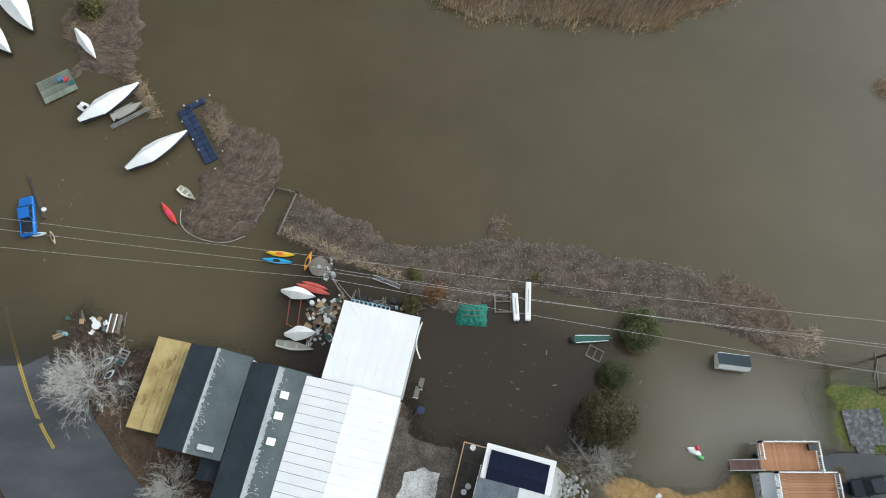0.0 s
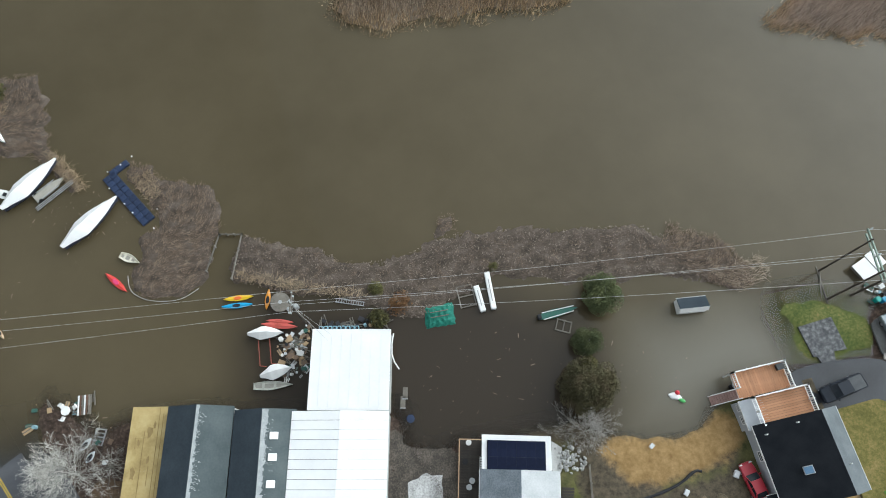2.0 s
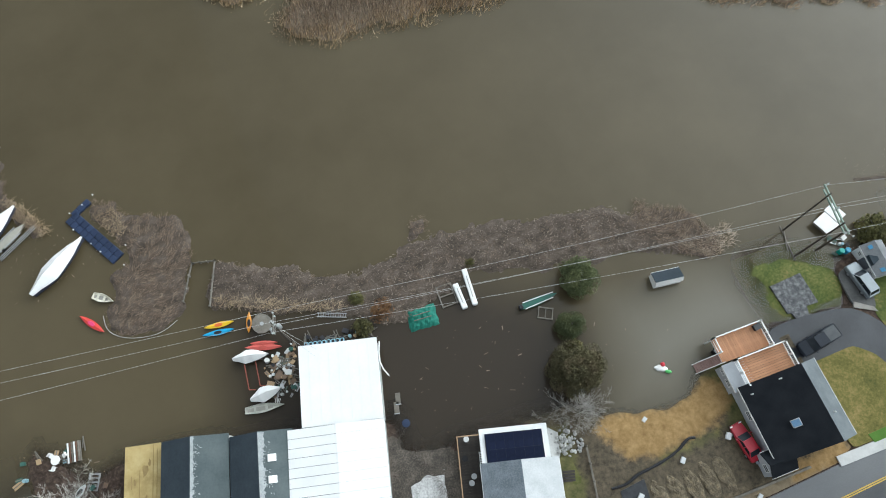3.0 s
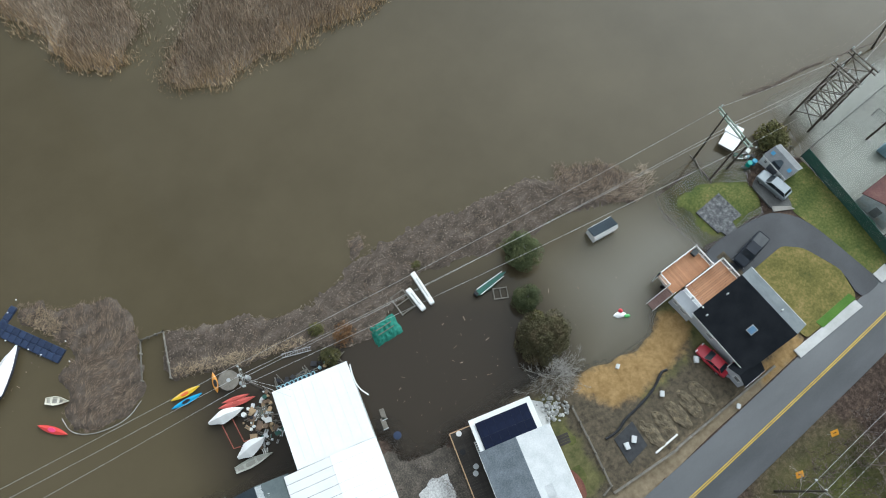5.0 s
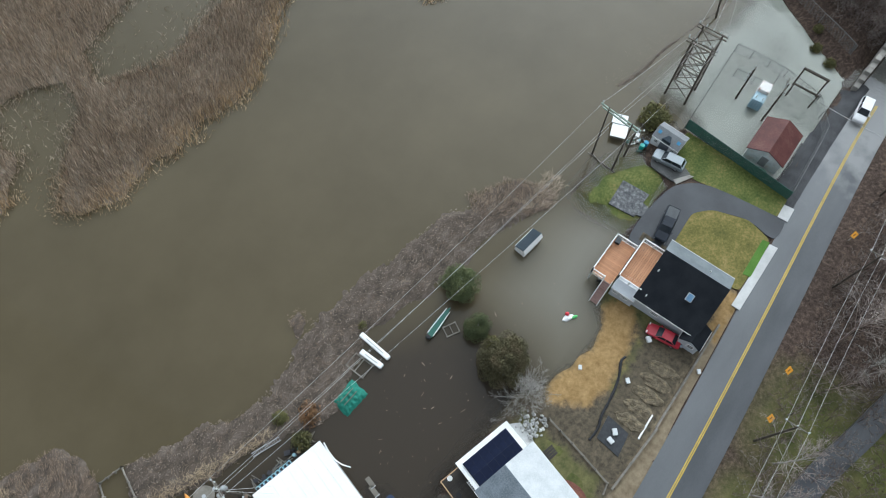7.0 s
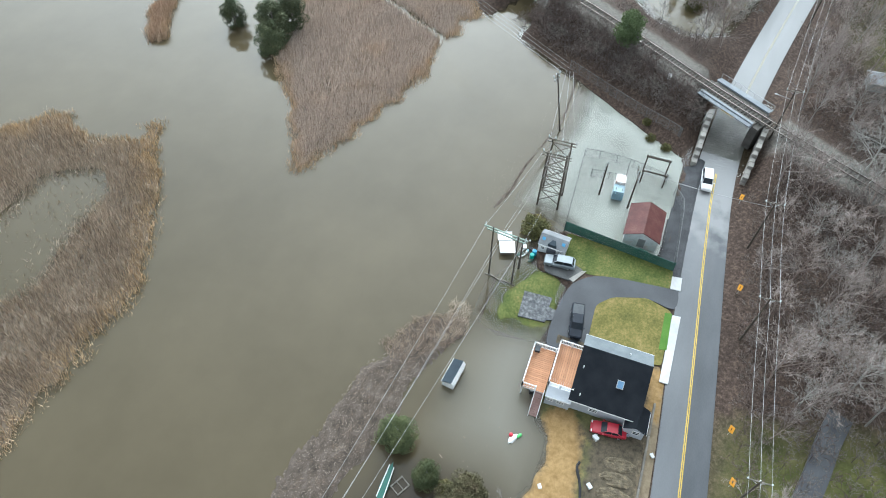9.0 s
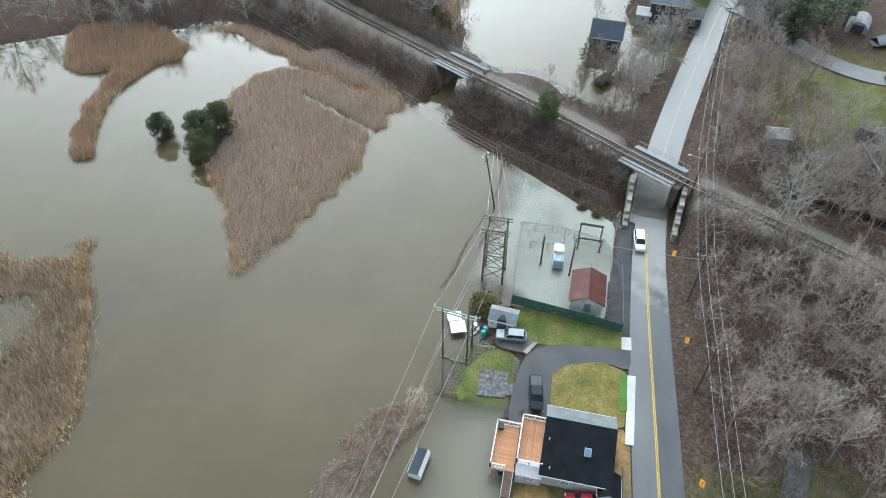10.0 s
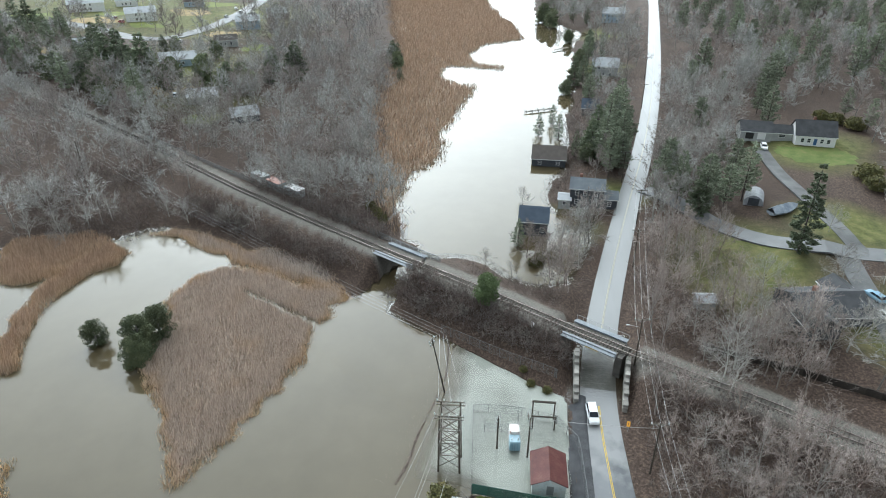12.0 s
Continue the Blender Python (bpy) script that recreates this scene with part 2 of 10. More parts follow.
def along(line, x, y):
    """Distance to an open line, and how far along it (metres)."""
    p = np.array(line, float)
    best, far, s0 = np.full(x.shape, 1e18), np.zeros(x.shape), 0.0
    for (ax, ay), (bx_, by_) in zip(p[:-1], p[1:]):
        dx, dy = bx_ - ax, by_ - ay
        n2 = dx * dx + dy * dy
        t = np.clip(((x - ax) * dx + (y - ay) * dy) / n2, 0, 1)
        d = (x - ax - t * dx) ** 2 + (y - ay - t * dy) ** 2
        far = np.where(d < best, s0 + t * math.sqrt(n2), far)
        best = np.minimum(best, d)
        s0 += math.sqrt(n2)
    return np.sqrt(best), far


def wavy(x, y, s, seed=0):
    """Cheap smooth noise for arrays, about -1 to 1."""
    r = np.random.RandomState(seed)
    out = np.zeros(np.shape(x))
    for k in range(5):
        a, f, p = r.uniform(0, 6.28), s * r.uniform(0.6, 2.4), r.uniform(0, 6.28)
        out += np.sin((x * math.cos(a) + y * math.sin(a)) * f + p + 1.3 * np.sin((y * math.cos(a) - x * math.sin(a)) * f * 0.7 + p * 2))
    return out / 3.0


# ---- plan ----
RAIL_LINE = [(40, -121), (60, -86.5), (76.5, -58.6), (86.8, -42), (93, -30.5), (98.7, -20.6), (105, -10.5), (113, 1.4), (123, 17), (129.6, 28.2), (136, 38.2), (149.5, 59.6),
             (168, 86.5), (196, 124), (232, 175), (268, 232), (330, 330), (700, 900)]
ROAD_LINE = [(-90, 95), (-66, 50), (-57.5, 25), (-50.5, 10.7), (-45, 3), (-36, -6), (-22, -14), (-5, -18), (16, -18.3), (45, -17.2), (69, -16), (86, -15.6), (100, -17), (115.5, -19.6), (138, -24.5),
             (171, -32.5), (223, -46), (305, -63), (440, -86.5), (552, -105), (800, -140)]
LAND = [  # outline, top level, slope at the shore
    ([(-600, -900), (1500, -900), (1500, -190), (800, -128), (552, -98), (440, -80), (305, -56), (222, -38), (170, -26), (138, -18), (116, -13.5), (104, -11.5), (92, -11.2), (82, -11.2), (66, -12), (14, -12.2),
      (-6, -9), (-30, -4), (-60, -20), (-200, -60)], 0.45, 0.5),
    ([(14, -14), (12, -8), (16, -2), (20, 0.2), (24.8, -1.3), (29.2, -2), (32, -1), (33.4, 1), (35.5, 1), (36, 2), (43, 2.4), (45, 3.6), (52, 3.2), (56, 2.6), (57, 8), (61, 9.4), (65.8, 6), (64, -14)], 0.38, 0.3),
    ([(-8, -14), (-7, 5), (-4, 5), (0, 3.2), (2, 4.2), (14, 3.2), (17, -1), (15, -14)], 0.5, 0.3),
    ([(-90, -30), (-62, 8), (-54, 14), (-50, 20), (-46, 20.5), (-42.5, 17.5), (-39.5, 14), (-37, 15.5), (-28, 15), (-20, 12), (-4, 9), (-6, -14)], 0.5, 0.25),
    ([(96, -12), (104, -8), (112, 4), (124, 20), (137, 22), (138, 15), (134, 8), (129, 1), (126, -7), (128, -14.5), (138, -17.5), (150, -20.7), (160, -22.5), (165, -24.5), (167.6, -12), (178.9, -8.4), (190, -13.2), (200, -16.4), (221, -18.6),
      (249, -19.3), (276, -25.7), (323, -26.4), (387, -32), (419, -43), (436, -32), (473, -11), (546, -14), (1500, -30),
      (1500, -400), (500, -400), (120, -60)], 1.4, 0.25),
    ([(131, 33), (140, 38), (148, 31), (158, 33), (184, 43), (252, 53), (350, 61), (535, 96), (1500, 250), (1500, 1500), (-300, 1500), (-40, 500), (50, 270), (108, 175), (131, 137), (138, 112), (147, 96), (141, 80), (134, 52)], 2.2, 0.2),
    ([(-400, -300), (-130, -100), (-95, 5), (-75, 40), (-90, 120), (-160, 160), (-400, 160)], 1.0, 0.2),
]


def ground_height(x, y):
    h = np.full(x.shape, -1.4)
    for k, (poly, top, slope) in enumerate(LAND):
        sd = signed(poly, x, y) + (1.6 * wavy(x, y, 0.16, k) if k in (4, 5) else 0)
        h = np.maximum(h, np.clip(sd * slope, -1.4, top))
    # woods south of the road and the hills beyond the marsh rise gently
    road_d, road_s = along(ROAD_LINE, x, y)
    south = signed(LAND[0][0], x, y)
    h = h + np.clip((south - 12) * 0.1, 0, 4.2) + np.clip((south - 90) * 0.02, 0, 12)
    far = signed(LAND[5][0], x, y)
    h = h + np.clip((far - 25) * 0.03, 0, 12) + np.where(h > 0.6, 0.25 * wavy(x, y, 0.07, 3), 0)
    # railway bank, open at the road and at the creek
    d, _ = along(RAIL_LINE, x, y)
    bank = np.clip(5.0 - np.clip(d - 3.6, 0, 99) * 0.5 + 0.15 * wavy(x, y, 0.3, 5), -1.4, 5.0)
    gap_road = np.clip((5.3 - road_d) * 0.9, 0, 1)
    creek_d, _ = along([(115, 32), (130, 27.2), (146, 16)], x, y)
    gap_creek = np.clip((5.0 - creek_d) * 0.8, 0, 1)
    h = np.maximum(h, bank * (1 - np.maximum(gap_road, gap_creek)) - 1.4 * np.maximum(gap_road, gap_creek))
    # the roadway is level, and dips below the bridge
    lvl = 0.35 - 0.46 * np.exp(-((x - 99) / 13.0) ** 2) + np.clip((x - 125) * 0.012, 0, 3.0) + np.where(x < -40, -0.055 * np.clip(y - 7, 0, 40), 0)
    w = np.clip((8.0 - road_d) / 2.5, 0, 1)
    return np.where((road_s > 60), h * (1 - w) + (lvl - 0.12) * w, h)


def axis(lo, hi, step, mid_lo, mid_hi, mid_step, out):
    a = list(np.arange(mid_lo, mid_hi, mid_step)) + list(np.arange(mid_hi, hi, step))
    a = list(np.arange(mid_lo, lo, -step))[:0:-1] + a
    d = step
    while a[-1] < out:
        d *= 1.35
        a.append(a[-1] + d)
    d = step
    while a[0] > -out:
        d *= 1.35
        a.insert(0, a[0] - d)
    return np.array(a)


def sheet(name, xs, ys, zfun, mats):
    X, Y = np.meshgrid(xs, ys)
    Z = zfun(X, Y)
    nx, ny = len(xs), len(ys)
    idx = np.arange(nx * ny).reshape(ny, nx)
    quads = np.stack([idx[:-1, :-1], idx[:-1, 1:], idx[1:, 1:], idx[1:, :-1]], -1).reshape(-1, 4)
    me = bpy.data.meshes.new(name)
    me.from_pydata(np.stack([X, Y, Z], -1).reshape(-1, 3).tolist(), [], quads.tolist())
    me.polygons.foreach_set("use_smooth", np.ones(len(me.polygons), bool))
    for m in mats:
        me.materials.append(m)
    return new(name, me), X, Y, Z


def weight(me, name, values):
    at = me.attributes.new(name, "FLOAT", "POINT")
    at.data.foreach_set("value", np.ascontiguousarray(values.ravel(), dtype=np.float32))


XS = axis(-110, 580, 3.0, -74, 135, 1.5, 3000)
YS = axis(-160, 330, 3.0, -60, 110, 1.5, 3000)
ground, GX, GY, GZ = sheet("ground", XS, YS, ground_height, [])
tagged(ground, "brown leaf-littered ground with winter grass and flooded low parts", "ground", kind="structure")
# kinds of ground, as weights: winter grass, ballast on the railway bank
rail_d, _ = along(RAIL_LINE, GX, GY)
GRASS_SPOTS = [(140, -58, 16), (128, -52, 12), (213, -98, 18), (34, -28.2, 7.5), (35, -39.5, 8.5), (155, -85, 14), (450, 280, 70), (420, 200, 60), (300, 165, 35), (255, 135, 22), (160, -14, 10), (180, -30, 8), (330, -40, 14), (410, -50, 14),
               (110, -85, 16), (28, -44, 8), (22, -27, 5), (14, -6, 5)]
grassy = np.zeros_like(GX)
for gx, gy, gr in GRASS_SPOTS:
    grassy = np.maximum(grassy, np.clip(1.4 - np.hypot(GX - gx, GY - gy) / gr, 0, 1))
weight(ground.data, "grass", np.clip(grassy + 0.25 * wavy(GX, GY, 0.12, 8) * (grassy > 0), 0, 1))
rd_, _ = along(ROAD_LINE, GX, GY)
weight(ground.data, "stone", np.clip((4.3 - rail_d) / 1.0, 0, 1) * np.clip((rd_ - 6.0) / 1.5, 0, 1))


def ground_material():
    m = bpy.data.materials.new("ground_cover")
    m.use_nodes = True
    n, l = m.node_tree.nodes, m.node_tree.links
    b = n["Principled BSDF"]
    tc = n.new("ShaderNodeTexCoord")

    def noisy(scale, cols, detail=8):
        t, r = n.new("ShaderNodeTexNoise"), n.new("ShaderNodeValToRGB")
        t.inputs["Scale"].default_value, t.inputs["Detail"].default_value, t.inputs["Roughness"].default_value = scale, detail, 0.7
        l.new(tc.outputs["Object"], t.inputs["Vector"])
        e = r.color_ramp.elements
        e[0].position, e[1].position = 0.32, 0.68
        e[0].color, e[1].color = (*cols[0], 1), (*cols[-1], 1)
        if len(cols) > 2:
            e.new(0.5).color = (*cols[1], 1)
        l.new(t.outputs["Fac"], r.inputs[0])
        return t, r.outputs[0]
    tl, litter = noisy(2.2, [(0.023, 0.017, 0.013), (0.066, 0.048, 0.039), (0.145, 0.107, 0.085)], 12)
    _, tint = noisy(0.06, [(0.75, 0.72, 0.7), (1.15, 1.1, 1.05)])
    _, grass = noisy(0.35, [(0.055, 0.066, 0.02), (0.112, 0.118, 0.038), (0.185, 0.165, 0.07)], 10)
    _, stone = noisy(2.2, [(0.1, 0.092, 0.08), (0.19, 0.175, 0.155)], 12)

    def mix(fac, a, c, mode="MIX"):
        x = n.new("ShaderNodeMix")
        x.data_type, x.blend_type = "RGBA", mode
        if isinstance(fac, float):
            x.inputs[0].default_value = fac
        else:
            l.new(fac, x.inputs[0])
        l.new(a, x.inputs[6])
        l.new(c, x.inputs[7])
        return x.outputs[2]
    ga, sa = n.new("ShaderNodeAttribute"), n.new("ShaderNodeAttribute")
    ga.attribute_name, sa.attribute_name = "grass", "stone"
    col = mix(1.0, litter, tint, "MULTIPLY")
    col = mix(ga.outputs["Fac"], col, grass)
    col = mix(sa.outputs["Fac"], col, stone)
    l.new(col, b.inputs["Base Color"])
    b.inputs["Roughness"].default_value = 0.9
    b.inputs["Specular IOR Level"].default_value = 0.2
    bp = n.new("ShaderNodeBump")
    bp.inputs["Strength"].default_value, bp.inputs["Distance"].default_value = 0.8, 0.15
    l.new(tl.outputs["Fac"], bp.inputs["Height"])
    l.new(bp.outputs[0], b.inputs["Normal"])
    return m


ground.data.materials.append(ground_material())


# ---- flood water: one level sheet, clearer where it is shallow ----
def water_material():
    m = bpy.data.materials.new("silty_flood_water")
    m.use_nodes = True
    n, l = m.node_tree.nodes, m.node_tree.links
    n.remove(n["Principled BSDF"])
    tc = n.new("ShaderNodeTexCoord")
    big, rip, rip2 = n.new("ShaderNodeTexNoise"), n.new("ShaderNodeTexNoise"), n.new("ShaderNodeTexNoise")
    big.inputs["Scale"].default_value, big.inputs["Detail"].default_value, big.inputs["Roughness"].default_value = 0.022, 10, 0.62
    rip.inputs["Scale"].default_value, rip.inputs["Detail"].default_value = 1.1, 5
    mp = n.new("ShaderNodeMapping")
    mp.inputs["Scale"].default_value = (1.0, 2.6, 1.0)
    mp.inputs["Rotation"].default_value = (0, 0, 0.5)
    l.new(tc.outputs["Object"], mp.inputs["Vector"])
    l.new(mp.outputs[0], rip.inputs["Vector"])
    l.new(tc.outputs["Object"], big.inputs["Vector"])
    ramp = n.new("ShaderNodeValToRGB")
    e = ramp.color_ramp.elements
    e[0].position, e[1].position = 0.3, 0.7
    e[0].color, e[1].color = (0.062, 0.049, 0.026, 1), (0.098, 0.079, 0.046, 1)
    l.new(big.outputs["Fac"], ramp.inputs[0])
    silt, still = n.new("ShaderNodeAttribute"), n.new("ShaderNodeMix")
    silt.attribute_name = "silt"
    still.data_type = "RGBA"
    still.inputs[6].default_value = (0.036, 0.028, 0.02, 1)
    l.new(silt.outputs["Fac"], still.inputs[0])
    l.new(ramp.outputs[0], still.inputs[7])
    bp = n.new("ShaderNodeBump")
    bp.inputs["Distance"].default_value = 0.06
    swell = n.new("ShaderNodeMath")
    swell.operation = "MULTIPLY"
    l.new(rip.outputs["Fac"], swell.inputs[0])
    l.new(swell.outputs[0], bp.inputs["Height"])
    chop, lively = n.new("ShaderNodeAttribute"), n.new("ShaderNodeMath")
    chop.attribute_name = "chop"
    lively.operation = "MULTIPLY_ADD"
    lively.inputs[1].default_value, lively.inputs[2].default_value = 5.0, 1.0
    l.new(chop.outputs["Fac"], lively.inputs[0])
    l.new(lively.outputs[0], swell.inputs[1])
    force = n.new("ShaderNodeMath")
    force.operation = "MULTIPLY_ADD"
    force.inputs[1].default_value, force.inputs[2].default_value = 0.9, 0.05
    l.new(chop.outputs["Fac"], force.inputs[0])
    l.new(force.outputs[0], bp.inputs["Strength"])

    diff, clear, gloss = n.new("ShaderNodeBsdfDiffuse"), n.new("ShaderNodeBsdfTransparent"), n.new("ShaderNodeBsdfGlossy")
    plume, milk = n.new("ShaderNodeAttribute"), n.new("ShaderNodeMix")
    plume.attribute_name = "plume"
    milk.data_type = "RGBA"
    milk.inputs[7].default_value = (0.155, 0.143, 0.115, 1)
    l.new(plume.outputs["Fac"], milk.inputs[0])
    l.new(still.outputs[2], milk.inputs[6])
    l.new(milk.outputs[2], diff.inputs["Color"])
    gloss.inputs["Roughness"].default_value = 0.03
    l.new(bp.outputs[0], gloss.inputs["Normal"])
    at, body, top, fr = n.new("ShaderNodeAttribute"), n.new("ShaderNodeMixShader"), n.new("ShaderNodeMixShader"), n.new("ShaderNodeFresnel")
    at.attribute_name = "murk"
    clear.inputs["Color"].default_value = (0.9, 0.9, 0.86, 1)
    l.new(at.outputs["Fac"], body.inputs[0])
    l.new(clear.outputs[0], body.inputs[1])
    l.new(diff.outputs[0], body.inputs[2])
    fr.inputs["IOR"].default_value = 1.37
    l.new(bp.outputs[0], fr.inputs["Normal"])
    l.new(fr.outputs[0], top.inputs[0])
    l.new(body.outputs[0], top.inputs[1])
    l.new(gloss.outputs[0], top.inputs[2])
    l.new(top.outputs[0], n["Material Output"].inputs["Surface"])
    return m


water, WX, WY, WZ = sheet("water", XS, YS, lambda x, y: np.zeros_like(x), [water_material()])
SUBSTATION = [(65.8, 5.6), (67.4, 16.6), (78, 15.6), (90, 12.6), (101, 12.4), (104, 11), (97.6, 0.4), (92.8, -8.4), (88, -10.8), (79, -11.2), (64.6, -11.4)]
DEPTH = np.where(signed(SUBSTATION, GX, GY) > -0.5, -0.04 - 0.1 * np.clip(5.0 - along([(65.4, 7), (67.4, 17), (78, 16), (90, 13), (102, 13)], GX, GY)[0], 0, 5), GZ)
JUNCTION = [(-41.4, 7.3), (-38.4, 3.8), (-33.7, -1.2), (-26, -7), (-22, -14), (-60, -14), (-72, 8), (-74, 40), (-54, 40), (-48, 26), (-45, 16.5), (-42.8, 10)]
DEPTH = np.where(signed(JUNCTION, GX, GY) > 0, np.clip(0.36 - 0.055 * np.clip(GY - 7, 0, 40), -1.2, 0), DEPTH)
# the drowned lawn shows through the shallow water round it
LAWN_BACK = [(46.8, 12.6), (51.4, 12.4), (55.6, 10.2), (58.2, 7.9), (56.8, 2.7), (51, 2.7), (49.5, 2.4), (46.2, 3.0), (45.6, 7.2), (45.4, 10.4)]
DEPTH = np.maximum(DEPTH, np.where(signed(LAWN_BACK, GX, GY) > -6.0, -0.03 + 0.17 * np.minimum(signed(LAWN_BACK, GX, GY), 0), -2))
road_gap, _ = along(ROAD_LINE, GX, GY)
DEPTH = np.where((road_gap < 4.5) & (GX > -48), np.maximum(DEPTH, -0.05), DEPTH)
weight(water.data, "murk", np.clip(1 - np.exp(np.clip(DEPTH, -2, 0) * 4.5), 0.0, 1))
# the current runs rough under the road bridge
weight(water.data, "chop", np.clip(1.6 - np.hypot((WX - 97) / 9, (WY + 16) / 4.5), 0, 1))
# sheltered water in the boatyard carries less silt than the creek
weight(water.data, "silt", np.clip(0.5 - 0.12 * signed([(-24, 6), (-22, 22), (-20, 30), (0, 27), (12, 22), (19, 16), (21, 8), (18, -2), (-10, -4)], WX, WY) + 0.15 * wavy(WX, WY, 0.15, 9), 0, 1))
weight(water.data, "plume", np.clip(0.35 + 0.11 * signed([(23, 1), (24, 8), (28, 13), (40, 13), (47, 12), (60, 12), (66, 8), (60, 2), (40, 1), (30, -2)], WX, WY) + 0.12 * wavy(WX, WY, 0.2, 19), 0, 1))
tagged(water, "still brown silty flood water covering the low ground", "water", kind="structure")


# ---- roads ----
def offset_line(line, d):
    out = []
    for i in range(len(line)):
        a, b = Vector(line[max(i - 1, 0)]), Vector(line[min(i + 1, len(line) - 1)])
        t = (b - a).normalized()
        out.append((line[i][0] - t.y * d, line[i][1] + t.x * d))
    return out


def zat(pts):
    a = np.array(pts, float)
    return ground_height(a[:, 0], a[:, 1])


def road_level(x, y):
    return 0.35 - 0.46 * math.exp(-((x - 99) / 13.0) ** 2) + min(max((x - 125) * 0.012, 0), 3.0) + (-0.055 * min(max(y - 7, 0), 40) if x < -40 else 0)


def dense(line, step):
    out = []
    for a, b in zip(line[:-1], line[1:]):
        a, b = Vector(a), Vector(b)
        k = max(1, int((b - a).length / step))
        out += [tuple(a.lerp(b, i / k)) for i in range(k)]
    return out + [tuple(line[-1])]


def ribbon(line, d0, d1, lift, thick=0.0):
    bm = bmesh.new()
    left, right = offset_line(line, d1), offset_line(line, d0)
    zs = [road_level(x, y) + lift for x, y in line]
    vl = [bm.verts.new((x, y, z)) for (x, y), z in zip(left, zs)]
    vr = [bm.verts.new((x, y, z)) for (x, y), z in zip(right, zs)]
    for i in range(len(line) - 1):
        bm.faces.new((vr[i], vr[i + 1], vl[i + 1], vl[i]))
    if thick:
        r = bmesh.ops.extrude_face_region(bm, geom=bm.faces[:])
        for v in r["geom"]:
            if isinstance(v, bmesh.types.BMVert):
                v.co.z -= thick
        bmesh.ops.recalc_face_normals(bm, faces=bm.faces[:])
    return bm


ROAD_SMOOTH = dense(smooth(ROAD_LINE, 2, closed=False), 4.0)


def road_surface(name, dry):
    """Worn asphalt; where the flood films it, a paler colour carries the sky's shine."""
    m = surf(name, dry, 0.16, 0.4, 0.12, fine=40, fine_amt=0.3, spec=0.5, stretch=(0.5, 1.6, 1))
    n, l = m.node_tree.nodes, m.node_tree.links
    b = n["Principled BSDF"]
    dry_out = b.inputs["Base Color"].links[0].from_socket
    at, no, ad, mr, mx, ro = n.new("ShaderNodeAttribute"), n.new("ShaderNodeTexNoise"), n.new("ShaderNodeMath"), n.new("ShaderNodeMapRange"), n.new("ShaderNodeMix"), n.new("ShaderNodeMapRange")
    at.attribute_name = "wet"
    no.inputs["Scale"].default_value, no.inputs["Detail"].default_value = 0.35, 6
    tc = n.new("ShaderNodeTexCoord")
    l.new(tc.outputs["Object"], no.inputs["Vector"])
    ad.operation = "ADD"
    l.new(at.outputs["Fac"], ad.inputs[0])
    l.new(no.outputs["Fac"], ad.inputs[1])
    mr.inputs["From Min"].default_value, mr.inputs["From Max"].default_value = 0.85, 1.15
    l.new(ad.outputs[0], mr.inputs["Value"])
    mx.data_type = "RGBA"
    # wet colour: pale silty film plus the sky's shine painted in
    mx.inputs[7].default_value = (0.18, 0.181, 0.182, 1)
    l.new(mr.outputs[0], mx.inputs[0])
    l.new(dry_out, mx.inputs[6])
    l.new(mx.outputs[2], b.inputs["Base Color"])
    ro.inputs["To Min"].default_value, ro.inputs["To Max"].default_value = 0.3, 0.24
    l.new(mr.outputs[0], ro.inputs["Value"])
    l.new(ro.outputs[0], b.inputs["Roughness"])
    streak, sm, rr = n.new("ShaderNodeTexNoise"), n.new("ShaderNodeMapping"), n.new("ShaderNodeMath")
    sm.inputs["Scale"].default_value, sm.inputs["Rotation"].default_value = (0.05, 1.3, 1.0), (0, 0, 0.2)
    streak.inputs["Scale"].default_value, streak.inputs["Detail"].default_value = 1.0, 8
    l.new(tc.outputs["Object"], sm.inputs["Vector"])
    l.new(sm.outputs[0], streak.inputs["Vector"])
    rr.operation = "MULTIPLY_ADD"
    rr.inputs[1].default_value = 0.28
    l.new(streak.outputs["Fac"], rr.inputs[0])
    l.new(ro.outputs[0], rr.inputs[2])
    l.new(rr.outputs[0], b.inputs["Roughness"])
    b.inputs["Specular IOR Level"].default_value = 0.5
    # running water under the bridge breaks into ripples
    run, wave, lift_, rip = n.new("ShaderNodeAttribute"), n.new("ShaderNodeTexNoise"), n.new("ShaderNodeMath"), n.new("ShaderNodeBump")
    run.attribute_name = "ripple"
    wave.inputs["Scale"].default_value, wave.inputs["Detail"].default_value = 1.5, 3
    stretch_map = n.new("ShaderNodeMapping")
    stretch_map.inputs["Scale"].default_value = (1.6, 0.8, 1.0)
    l.new(tc.outputs["Object"], stretch_map.inputs["Vector"])
    l.new(stretch_map.outputs[0], wave.inputs["Vector"])
    lift_.operation = "MULTIPLY"
    l.new(run.outputs["Fac"], lift_.inputs[0])
    l.new(wave.outputs["Fac"], lift_.inputs[1])
    rip.inputs["Strength"].default_value, rip.inputs["Distance"].default_value = 0.8, 0.3
    l.new(lift_.outputs[0], rip.inputs["Height"])
    if b.inputs["Normal"].links:
        l.new(b.inputs["Normal"].links[0].from_socket, rip.inputs["Normal"])
    l.new(rip.outputs[0], b.inputs["Normal"])
    return m


def wetness(ob):
    x = np.array([v.co.x for v in ob.data.vertices])
    weight(ob.data, "wet", np.clip((x - 58) / 32.0, 0, 1))
    weight(ob.data, "ripple", np.clip(1.5 - np.abs(x - 97) / 7.0, 0, 1))
    return ob


